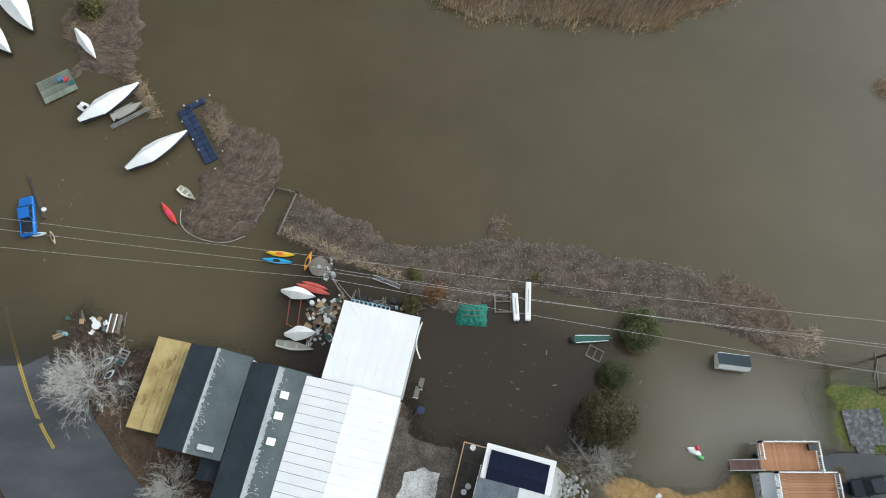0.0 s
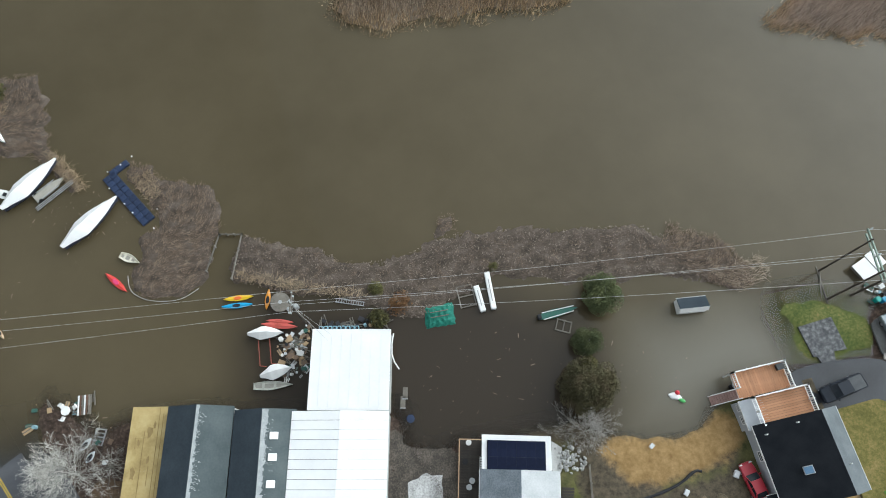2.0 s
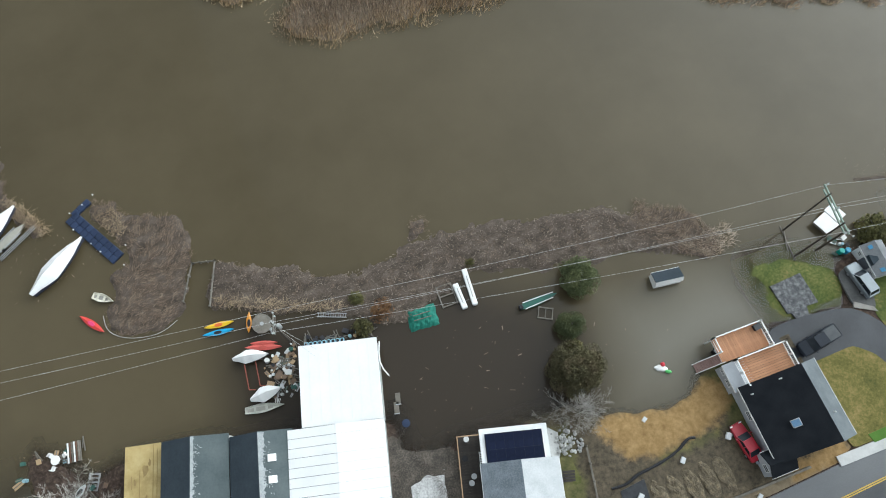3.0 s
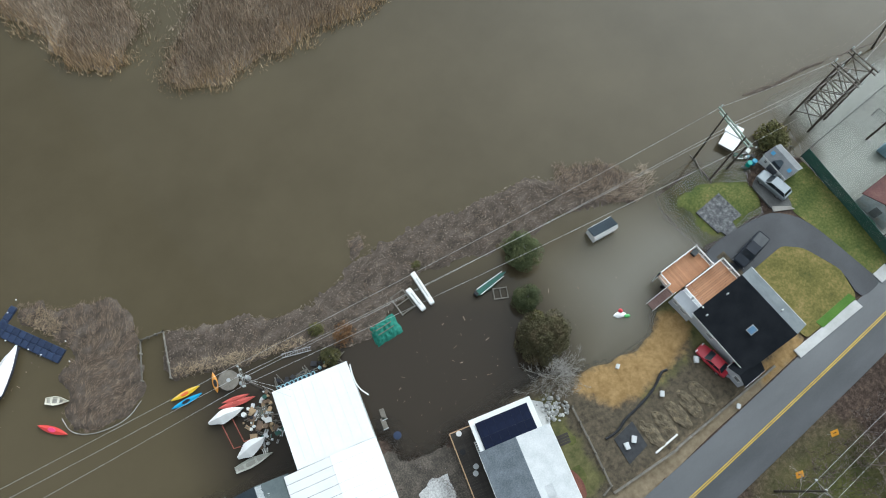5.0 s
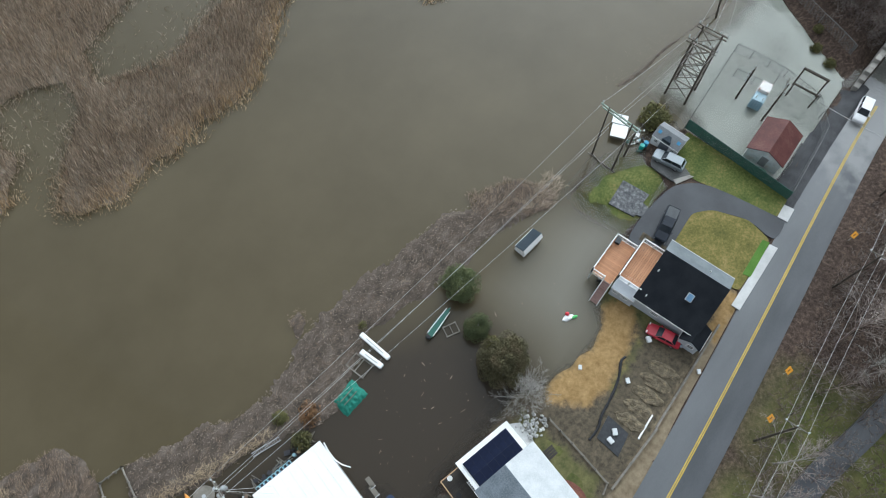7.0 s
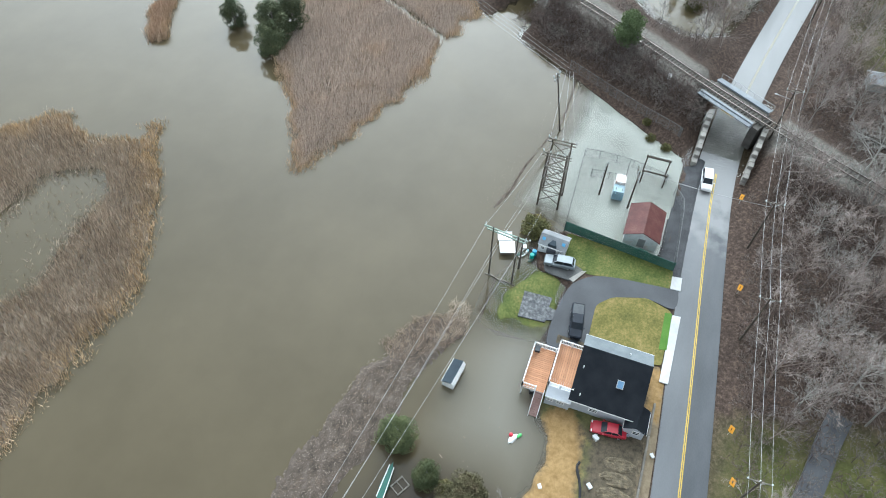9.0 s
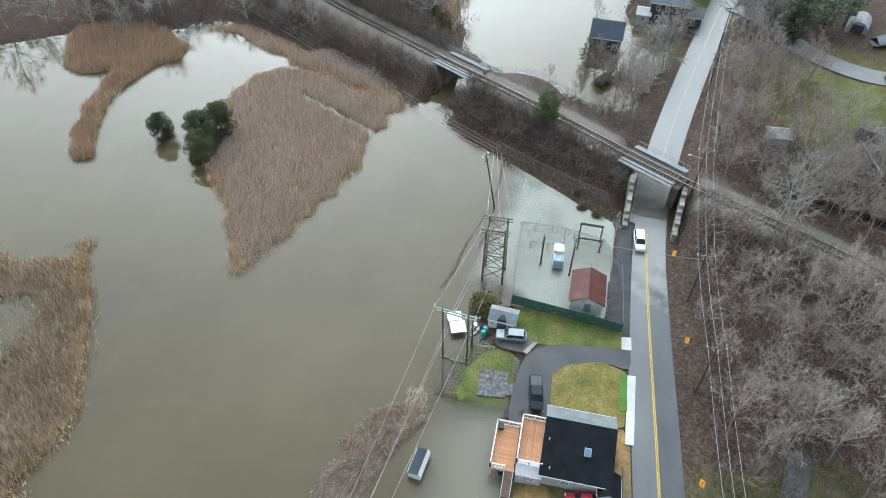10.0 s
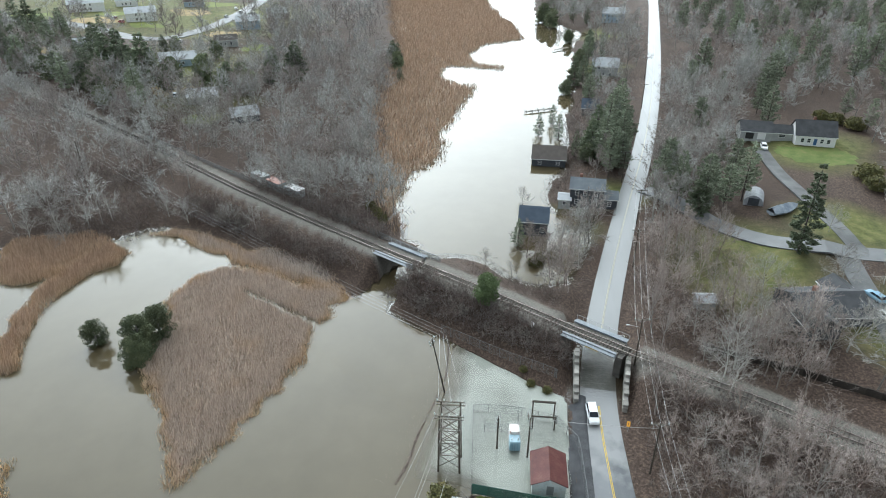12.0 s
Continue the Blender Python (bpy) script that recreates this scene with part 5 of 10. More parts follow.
BARE = []
for s in range(7):
    tv, cv = grow(200 + s, 10.5 + 0.5 * s, 14, 5, 6, 2, 0.3 + 0.05 * (s % 3), 24 + 8 * (s % 3), 80, 0.4 + 0.06 * (s % 2), 0.12, 0.62, 0.026, 0.1)
    BARE.append((raw("", *tv, BARK), raw("", *cv, TWIG)))
LIGHT = [grow(300 + s, 13.5, 13, 5, 6, 2, 0.28 + 0.06 * (s % 3), 8, 82, 0.48 + 0.05 * (s % 2), 0.12, 0.9, 0.05, 0.1, coarse=True) for s in range(7)]
FAR = [grow(320 + s, 14.5, 12, 5, 6, 2, 0.28 + 0.06 * (s % 3), 8, 82, 0.48 + 0.05 * (s % 2), 0.12, 1.2, 0.075, 0.1, coarse=True) for s in range(6)]


def plant_tree(meshes, m, label, category="tree", group="", name="bare_tree", parts=("trunk", "crown")):
    t = thing(name, m, label, category, group)
    for nm, me in zip(parts, meshes):
        share(nm, me, t, Matrix())
    return t


def zpoint(x, y):
    return float(ground_height(np.array([float(x)]), np.array([float(y)]))[0])


def spaced(poly, count, gap, seed, avoid=(), rail=4.5):
    """Places inside an outline, none nearer to another than gap."""
    pts, out = scatter(poly, count * 8, seed), []
    rd, _ = along(ROAD_LINE, pts[:, 0], pts[:, 1])
    ld, _ = along(RAIL_LINE, pts[:, 0], pts[:, 1])
    for p, a, b in zip(pts, rd, ld):
        if a > 6.0 and b > rail and all((p[0] - q[0]) ** 2 + (p[1] - q[1]) ** 2 > gap * gap for q in out) and all((p[0] - q[0]) ** 2 + (p[1] - q[1]) ** 2 > q[2] ** 2 for q in avoid):
            out.append(p)
            if len(out) == count:
                break
    return out


CLEAR = [(427, 287, 20), (405, 237, 20), (396, 164, 16), (435, 159, 14), (462, 228, 16), (325, 224, 12), (349, 159, 12), (306, 166, 13), (250, 129, 11), (230, 104, 9), (385, 285, 13), (365, 234, 16), (352, 207, 12), (380, 188, 12), (412, 186, 12), (156, -5, 8), (150, 104, 6), (158, 116, 10), (174, -21, 9), (205, -12, 10), (172, -28, 6), (140, -62, 13), (128, -50, 9), (214, -98, 17), (42, -34, 4), (37, -33, 4), (31, -31, 4), (25, -30.5, 4), (34, -28.4, 3.4), (35, -39.5, 6), (158, -80, 12), (116, -64, 11), (118, -41, 4), (176, -84, 9), (192, -84, 7), (150, -92, 12), (28, -44, 5), (160, -60, 7), (196, -86, 8), (120, -78, 8), (42, -35, 4), (150, -72, 8)]
rs = random.Random(5)
for poly, count, gap, seed in [
    ([(14, -26), (30, -25.5), (60, -24.5), (92, -25), (82, -44), (62, -76), (20, -72)], 118, 4.0, 1),
    ([(100, -27), (128, -29), (150, -36), (150, -48), (122, -57), (100, -60), (88, -50)], 60, 3.4, 2),
    ([(119, -10), (132, -4), (150, -2), (150, -12), (136, -15), (120, -13)], 14, 3.2, 3),
]:
    for p in spaced(poly, count, gap, seed, CLEAR, 7.5):
        s = rs.uniform(0.65, 1.2)
        k = rs.randrange(7)
        grown = plant_tree(BARE[k][:2], pose(p[0], p[1], zpoint(*p) - 0.1, rs.uniform(-4, 4), rs.uniform(-4, 4), rs.uniform(0, 360)) @ Matrix.Scale(s, 4), "tall bare grey-brown tree standing in leaf litter", "tree", "bare trees in the woods")
        grown.children[1].material_slots[0].link = "OBJECT"
        grown.children[1].material_slots[0].material = (TWIG_GREY, TWIG_BROWN, TWIG)[rs.choice([0, 1, 1, 2])]


def joined_woods(name, spots, source, mats, label, scale=(0.7, 1.25), seed=0):
    r = random.Random(seed)
    vs, fs, k = [[], []], [[], []], [0, 0]
    for x, y in spots:
        t = source[r.randrange(len(source))]
        s, a = r.uniform(*scale), r.uniform(0, 6.28)
        c, sn, z = math.cos(a) * s, math.sin(a) * s, zpoint(x, y) - 0.1
        for j in range(2):
            v, f = t[j]
            vs[j].append(np.stack([v[:, 0] * c - v[:, 1] * sn + x, v[:, 0] * sn + v[:, 1] * c + y, v[:, 2] * s + z], -1))
            fs[j].append(f + k[j])
            k[j] += len(v)
    top = raw(name, np.concatenate(vs[0]), np.concatenate(fs[0]), mats[0], label, "woodland", "stuff")
    raw("twigs", np.concatenate(vs[1]), np.concatenate(fs[1]), mats[1], parent=top)
    return top


# distance haze is put into these paler, greyer twig colours
HAZED_TWIGS = [surf("grey_canopy", [(0.3, 0.298, 0.283), (0.52, 0.515, 0.49)], 0.1, 0.9, 0.0), surf("russet_canopy", [(0.2, 0.172, 0.157), (0.37, 0.325, 0.3)], 0.1, 0.9, 0.0), surf("brown_grey_canopy", [(0.24, 0.23, 0.214), (0.44, 0.422, 0.395)], 0.1, 0.9, 0.0)]
WOODS = [
    ([(152, 72), (170, 60), (200, 50), (252, 56), (330, 64), (330, 110), (280, 130), (240, 110), (215, 120), (195, 112), (172, 84)], 230, 3.6, 11),
    ([(330, 64), (540, 98), (560, 190), (420, 165), (330, 120)], 120, 6.0, 12),
    ([(152, 97), (166, 92), (195, 134), (230, 182), (266, 238), (220, 250), (150, 190), (128, 150), (140, 112)], 170, 3.9, 13),
    ([(150, -36), (170, -38), (225, -52), (305, -70), (300, -110), (235, -78), (205, -66), (180, -58)], 150, 4.0, 14),
    ([(225, -112), (305, -75), (440, -94), (560, -112), (600, -200), (450, -230), (300, -220), (210, -150), (215, -118)], 330, 5.0, 15),
    ([(170, -22), (222, -36), (300, -52), (300, -34), (245, -26), (225, -22)], 34, 4.0, 16),
    ([(313, -31), (420, -46), (440, -78), (310, -56)], 50, 5.0, 17),
    ([(90, -62), (104, -76), (110, -110), (60, -130), (30, -90), (60, -80)], 90, 4.2, 18),
    ([(150, -100), (200, -112), (220, -150), (150, -160), (118, -100)], 70, 4.5, 19),
    ([(270, 240), (235, 190), (285, 180), (350, 230), (340, 300)], 60, 5.0, 20),
    ([(330, 170), (420, 190), (470, 215), (480, 300), (400, 320), (350, 250)], 50, 8.0, 21),
    ([(240, 118), (300, 140), (330, 150), (300, 190), (260, 175)], 22, 7.0, 22),
    ([(205, 140), (235, 160), (275, 215), (330, 290), (300, 300), (262, 232), (225, 180)], 30, 6.0, 23),
    ([(300, 150), (330, 100), (420, 140), (430, 180), (350, 170)], 60, 6.0, 24),
    ([(225, 115), (262, 105), (262, 125), (250, 140), (232, 132)], 24, 4.0, 25),
    ([(152, 36), (162, 34), (185, 45), (215, 51), (215, 60), (190, 58), (172, 68), (160, 56)], 60, 3.2, 28),
    ([(430, -34), (475, -14), (550, -16), (600, -60), (450, -60)], 90, 5.0, 26),
    ([(178, 92), (195, 112), (215, 125), (240, 112), (262, 128), (280, 150), (262, 190), (235, 165), (205, 140), (185, 118)], 70, 4.2, 29),
    ([(163, -28), (150, -20), (140, -16), (142, -12), (152, -14), (164, -22)], 12, 3.0, 27),
]
for poly, count, gap, seed in WOODS:
    spots = spaced(poly, int(count * 0.55), gap * 1.4, seed, CLEAR)
    for k, (twig, words) in enumerate([(HAZED_TWIGS[0], "pale grey leafless winter woodland"), (HAZED_TWIGS[1], "reddish-brown leafless winter woodland"), (HAZED_TWIGS[2], "grey-brown leafless winter woodland")]):
        joined_woods("bare_woods", spots[k::3], FAR if poly[0][0] > 180 else LIGHT, (BARK, twig), words, (0.65, 1.25), seed + k)

# low brush on the railway bank and road banks
BRUSHY = [grow(400 + s, 3.2, 9, 4, 5, 0, 0.02, 18, 78, 0.85, 0.2, 1.1, 0.03, coarse=True) for s in range(5)]
THICKET = [surf("mauve_thicket", [(0.085, 0.062, 0.053), (0.2, 0.152, 0.134)], 0.2, 0.9, 0.0), surf("grey_thicket", [(0.12, 0.1, 0.09), (0.26, 0.225, 0.203)], 0.2, 0.9, 0.0)]
for poly, count, gap, seed, sc in [
    ([(96, -9.5), (105, 7), (112, 21), (120, 30), (128, 25), (122, 13), (113, 0), (104, -12)], 430, 0.75, 31, (0.5, 1.15)),
    ([(126, 36), (130, 48), (140, 66), (152, 92), (158, 96), (160, 90), (144, 66), (132, 44)], 260, 1.1, 32, (0.7, 1.6)),
    ([(134, 33), (142, 45), (165, 78), (172, 72), (158, 46), (146, 34)], 220, 1.3, 33, (0.7, 1.6)),
    ([(84, -26), (92, -24), (97, -27), (84, -46), (70, -66), (62, -70)], 150, 1.6, 34, (0.5, 1.1)),
    ([(20, -25), (50, -24), (92, -25), (80, -46), (60, -60), (30, -56)], 380, 1.6, 38, (0.5, 1.2)),
    ([(12, -24.0), (84, -22.0), (84, -25.5), (12, -27)], 110, 1.3, 35, (0.25, 0.7)),
    ([(112, -8), (127, 13), (131, 9), (128, -1), (124, -8), (120, -12)], 50, 1.4, 36, (0.4, 0.9)),
    ([(-4.6, 8), (-2.6, 8), (0.6, -12), (-1.2, -12), (-0.6, 0)], 60, 0.5, 41, (0.15, 0.36)),
    ([(-43.5, 18), (-40, 17), (-37, 13.5), (-33.5, 4), (-29, -5), (-35, -0.5), (-39.5, 5.5)], 90, 0.6, 42, (0.14, 0.36)),
    ([(15.4, 4), (19, 3), (18, 0), (15.5, 0.5)], 14, 0.6, 43, (0.2, 0.5)),
    ([(97, 9), (100, 10), (96, 1), (91, -7), (88, -9.5), (89.5, -4), (93, 3)], 46, 0.9, 37, (0.12, 0.32)),
    ([(167, -13), (179, -9), (200, -17), (250, -20), (276, -26), (276, -31), (250, -25), (200, -22), (180, -15)], 70, 1.8, 44, (0.5, 1.3)),
    ([(180, 100), (200, 118), (215, 124), (238, 112), (262, 130), (262, 165), (235, 168), (208, 142), (186, 120)], 120, 2.6, 46, (0.7, 1.6)),
    ([(140, 100), (148, 96), (160, 98), (176, 118), (180, 140), (150, 140), (138, 125)], 170, 2.0, 39, (0.6, 1.4)),
    ([(100, -27), (128, -29), (150, -36), (150, -48), (122, -57), (100, -60), (88, -50)], 130, 1.8, 40, (0.4, 1.0)),
]:
    spots = spaced(poly, count, gap, seed, [(171, 76.5, 4.5), (166.6, 70.3, 4.5), (162.4, 63.2, 5)], 3.2)
    for k in range(2):
        joined_woods("brushwood", spots[k::2], BRUSHY, (BRUSH, THICKET[k]), ("tangled leafless mauve-brown brushwood on the bank", "tangled leafless grey brushwood on the bank")[k], scale=sc, seed=seed + k)


def conifer_mesh(seed, width, height, kind, n, size, mat, base=0.06):
    """An evergreen: many small leaf sprays gathered in uneven clumps on a trunk with limbs."""
    r = np.random.RandomState(seed)
    clumps = {"round": 70, "spire": 40}[kind]
    hs = np.sort(r.uniform(0.0, 0.96, clumps))
    c = []
    for h in hs:
        if kind == "round":
            prof = math.sqrt(max(0.03, 1 - (2 * h - 0.75) ** 2 / 1.6))
        else:
            prof = max(0.05, (1 - h) ** 0.9)
        a = r.uniform(0, 6.283)
        k = max(8, int(n / clumps * (0.5 + prof)))
        rad = 0.3 * (0.35 + 0.65 * prof) * r.uniform(0.75, 1.25)
        d = prof * r.uniform(0.3, 0.74)
        g = r.normal(0, 1, (k, 3))
        g /= np.linalg.norm(g, axis=1)[:, None]
        g *= r.uniform(0.55, 1.0, k)[:, None] ** 0.5 * rad
        g[:, 2] *= 0.75
        c.append(np.stack([(math.cos(a) * d + g[:, 0]) * width, (math.sin(a) * d + g[:, 1]) * width, (h * 0.9 + 0.04) * height + g[:, 2] * width], -1))
    c = np.concatenate(c)
    c[:, 2] = np.abs(c[:, 2] - 0.1) + 0.1 + base * height
    n = len(c)
    out = c * np.array([1, 1, 0.35])
    out[:, 2] += height * 0.12
    out /= np.linalg.norm(out, axis=1)[:, None] + 1e-9
    out += r.normal(0, 0.45, out.shape)
    out /= np.linalg.norm(out, axis=1)[:, None]
    u = np.cross(out, r.normal(0, 1, out.shape))
    u /= np.linalg.norm(u, axis=1)[:, None] + 1e-9
    s = size * r.uniform(0.6, 1.4, n)[:, None]
    w = np.cross(out, u)
    v = np.stack([c - u * s * 0.5, c + w * s * 0.4 + out * s * 0.1, c + u * s * 0.5 + out * s * 0.2, c - w * s * 0.3 + out * s * 0.7], 1).reshape(-1, 3)
    i = np.arange(n)[:, None] * 4
    f = np.concatenate([i + [0, 1, 3], i + [1, 2, 3]])
    crown = raw("", v, f, mat)
    segs = [(np.array([0, 0, -0.3]), np.array([0, 0, height * 0.5]), height * 0.022 + 0.05, height * 0.014 + 0.03), (np.array([0, 0, height * 0.5]), np.array([0, 0, height * 0.97]), height * 0.014 + 0.03, 0.02)]
    for k in range(14):
        z, a = height * r.uniform(0.15, 0.85), r.uniform(0, 6.28)
        ln = width * 0.7 * (1 - z / height) + 0.2
        segs.append((np.array([0, 0, z]), np.array([math.cos(a) * ln, math.sin(a) * ln, z + 0.2 * ln]), 0.05, 0.015))
    tv, tf = tube_arrays(segs, 5)
    return raw("", tv, tf, BARK), crown


def whorl_mesh(seed, width, height, kind, n, mat, base=0.1):
    """A pine or fir: whorls of boughs round a trunk, each carrying sprays of needles."""
    r = np.random.RandomState(seed)
    segs = [(np.array([0, 0, -0.3]), np.array([0, 0, height * 0.97]), height * 0.014 + 0.05, 0.03)]
    c, o, size = [], [], []
    levels = 15
    for k in range(levels):
        h = base + (0.97 - base) * (k + r.uniform(-0.3, 0.3)) / levels
        t = (h - base) / (1 - base)
        prof = max(0.07, (1 - t) ** (0.85 if kind == "spire" else 0.55) * min(1, 0.55 + t * 2.2))
        m = 7 if t < 0.7 else 5
        for j in range(m):
            a = j * 6.283 / m + r.uniform(0, 1.2)
            ln = width * prof * r.uniform(0.6, 1.12)
            tilt = r.uniform(-0.15, 0.12) if kind == "spire" else r.uniform(0.0, 0.4)
            d = np.array([math.cos(a), math.sin(a), tilt])
            root = np.array([0, 0, h * height])
            segs.append((root, root + d * ln * 0.8, 0.05, 0.012))
            q = max(4, int(n * (0.35 + prof)))
            u = r.uniform(0.22, 1.0, q) ** 0.8
            side = np.array([-d[1], d[0], 0])
            pts = root + d * (u * ln)[:, None] + side * (r.normal(0, 0.17, q) * ln * (1.25 - u))[:, None] + np.array([0, 0, 1]) * r.normal(0, 0.09 * width * 0.4, q)[:, None]
            c.append(pts)
            o.append(unit(d + side * r.normal(0, 0.6, q)[:, None] + np.array([0, 0, 1]) * r.normal(0.2, 0.35, q)[:, None]))
            size.append(width * 0.125 * r.uniform(0.6, 1.3, q))
    c, o, size = np.concatenate(c), np.concatenate(o), np.concatenate(size)[:, None]
    u = unit(np.cross(o, r.normal(0, 1, o.shape) + np.array([0, 0, 1.5])))
    v = np.stack([c - u * size * 0.3, c + u * size * 0.3, c + o * size], 1).reshape(-1, 3)
    tv, tf = tube_arrays(segs, 3)
    return raw("", tv, tf, BARK_DARK), raw("", v, np.arange(len(v)).reshape(-1, 3), mat)


CEDAR = conifer_mesh(501, 2.7, 4.6, "round", 13000, 0.14, CONIFER)
CEDAR_BROWN = conifer_mesh(502, 3.9, 6.0, "round", 21000, 0.16, CONIFER_B)
CEDAR_TALL = [conifer_mesh(503 + k, 3.1, 8.0, "round", 10000, 0.18, surf("tall_cedar_foliage", [(0.04, 0.05, 0.025), (0.085, 0.1, 0.05), (0.15, 0.155, 0.08)], 0.5, 0.9, 0.0, random_amt=0.25)) for k in range(2)]
BARK_DARK = surf("dark_bark", [(0.06, 0.05, 0.042), (0.13, 0.11, 0.095)], 1.2, 0.9, 0.4)
FIR = surf("fir_needles", [(0.085, 0.11, 0.066), (0.18, 0.205, 0.125)], 0.3, 0.9, 0.0, random_amt=0.25)
SPIRE = [whorl_mesh(510 + k, 3.2, 11.0, "spire", 22, FIR) for k in range(3)]
PINE_SOFT = surf("white_pine_needles", [(0.14, 0.165, 0.115), (0.28, 0.31, 0.215)], 0.3, 0.9, 0.0, random_amt=0.25)
WHITE_PINE = [whorl_mesh(520 + k, 3.9 + 0.4 * k, 17.0, "pine", 38, PINE_SOFT, 0.2) for k in range(3)]
CEDAR_FAR = [conifer_mesh(506 + k, 3.6, 7.8, "round", 1700, 0.5, surf("grey_green_cedar", [(0.08, 0.1, 0.055), (0.15, 0.172, 0.1), (0.23, 0.24, 0.14)], 0.5, 0.9, 0.0, random_amt=0.25)) for k in range(2)]
TALL_SPRUCE = whorl_mesh(558, 5.2, 24.0, "spire", 75, FIR, 0.06)
BIG_FIR = [whorl_mesh(550 + k, 4.2 + 0.5 * k, 11.5 + k, "spire", 46, FIR, 0.04) for k in range(2)]
YOUNG_PINE = conifer_mesh(530, 3.6, 7.5, "round", 7000, 0.26, PINE)
SHRUB = conifer_mesh(540, 1.2, 1.5, "round", 1500, 0.15, surf("olive_shrub_leaves", [(0.05, 0.052, 0.022), (0.11, 0.105, 0.04), (0.19, 0.15, 0.06)], 1.2, 0.9, 0.0, random_amt=0.2))
SHRUB_TAN = conifer_mesh(541, 1.5, 1.2, "round", 1400, 0.16, surf("russet_shrub", [(0.14, 0.075, 0.035), (0.26, 0.15, 0.075)], 1.0, 0.9, 0.0))


def put(meshes, x, y, s, label, name="evergreen_tree", category="tree", group="", z=None, wide=1.0):
    zz = (max(zpoint(x, y), -0.35) if z is None else z) - 0.05
    return plant_tree(meshes, pose(x, y, zz, 0, 0, rs.uniform(0, 360)) @ Matrix.Diagonal((s * wide, s * wide, s, 1)), label, category, group, name)


put(CEDAR, 24.2, 17.9, 1.05, "round dark green cedar standing in flood water")
put(CEDAR, 20.8, 12.4, 0.78, "small rounded olive cedar in flood water")
put(CEDAR_BROWN, 18.9, 7.0, 1.0, "broad olive-brown cedar in flood water")
put(SHRUB, 20.4, 9.8, 1.1, "green shrub beside the cedars", "shrub", "shrub")
for x, y, s in [(-3.6, 25.4, 1.0), (11.9, 24.9, 0.7), (-4.0, 21.2, 1.25), (-52.2, 66.8, 2.0), (95.5, -2.2, 0.8), (90.8, -6.6, 0.9), (92.4, -3.6, 0.9), (1.0, -8, 0.6)]:
    put(SHRUB, x, y, s, "small dark green shrub at the water's edge", "shrub", "shrub", "green shrubs")
put(SHRUB_TAN, -1.0, 22.8, 1.2, "russet leafless shrub on the marsh grass", "shrub", "shrub")
put(SHRUB, 64.4, 10.6, 1.9, "dark green bush beside the white shed", "shrub", "shrub", wide=1.15)
for x, y, s, k in [(96.0, 85.6, 0.8, 0), (90.4, 73.6, 0.95, 1), (94.4, 74.8, 1.15, 0), (99.6, 73.6, 1.1, 1)]:
    put(CEDAR_TALL[k], x, y, s, "dark green cedar on the reed island", group="island cedars", wide=1.15)
put(YOUNG_PINE, 111.6, 5.6, 0.95, "bright green young pine on the railway bank")
for x, y, s in [(146.5, -1.0, 0.8), (231.8, -8.5, 0.9), (229.4, -15.6, 0.95), (245, -14, 0.8), (208, -20, 0.9), (480, -24, 1.2), (500, -22, 1.3), (455, -36, 1.1), (525, -24, 1.2), (440, -44, 1.0), (365, -46, 1.0), (350, -44, 0.9), (282, -30, 0.9), (300, -34, 1.0), (326.5, 60.2, 1.2), (331, 64, 1.0), (211, 54.5, 0.7), (290, -36, 0.8), (300, 55, 0.8), (130, -90, 0.9)]:
    put(SPIRE[rs.randrange(3)], x, y, s, "dark green pointed evergreen tree", group="pointed evergreens")
put(TALL_SPRUCE, 140.6, -68.0, 1.0, "very tall dark spruce beside the lane", group="pointed evergreens")
put(TALL_SPRUCE, 137.0, -89.0, 0.6, "tall dark spruce beside the drive", group="pointed evergreens")
for x, y in [(157.5, 38.5), (161, 41), (154, 36.5), (137, -5), (139, -6.5), (141, -10)]:
    put(SHRUB, x, y, 1.6, "dense dark green evergreen shrub by the creek", "shrub", "shrub", "green shrubs")
pine_spots = [(190, -29), (194, -33), (199, -33.5), (206, -34.5), (219, -36), (184, -45), (168, -58), (172, -64), (176, -56), (196, -31), (201, -28.5), (212, -36), (164, -51), (186, -65), (339, -36), (296, -29.5), (262, -29), (231, -123), (225, -33), (232, -35.5), (214, -31), (240, -37), (205, -30), (176, -42), (171, -46), (250, -40)]
pine_spots += [tuple(p) for p in spaced([(180, -60), (225, -60), (305, -78), (440, -100), (560, -130), (560, -220), (420, -230), (300, -190), (240, -125), (200, -66)], 105, 7.5, 61, CLEAR)]
for x, y in pine_spots:
    put(WHITE_PINE[rs.randrange(3)], x, y, rs.uniform(0.7, 1.25), "tall grey-green pine in the woods", group="pines in the woods")
EVERGREENS = [(327, 272, 1.5, 1), (275, 227, 1.4, 0), (267, 208, 1.3, 0), (263, 195, 1.2, 0), (289, 231, 1.4, 1), (278, 185, 1.7, 2), (274, 176, 1.9, 2), (271, 164, 1.9, 2), (276, 154, 1.3, 0), (329, 185, 0.9, 1), (327, 177, 1.0, 0), (319, 152, 1.1, 0),
              (273, 138, 1.6, 0), (261, 122, 1.5, 1), (275, 122, 1.2, 0), (266, 115, 1.2, 0), (300, 116, 1.3, 1), (291, 102, 1.5, 2), (333, 64, 1.2, 1), (322, 60, 1.1, 0), (237, 165, 1.0, 0), (258, 186, 1.2, 1), (300, 245, 1.4, 2), (284, 214, 1.3, 1), (310, 210, 1.5, 2), (252, 178, 1.2, 0), (262, 150, 1.2, 1), (247, 168, 1.0, 0), (345, 250, 1.5, 1), (360, 280, 1.5, 2), (296, 200, 1.2, 0), (268, 128, 1.1, 0), (282, 112, 1.1, 1), (252, 128, 0.9, 0)]
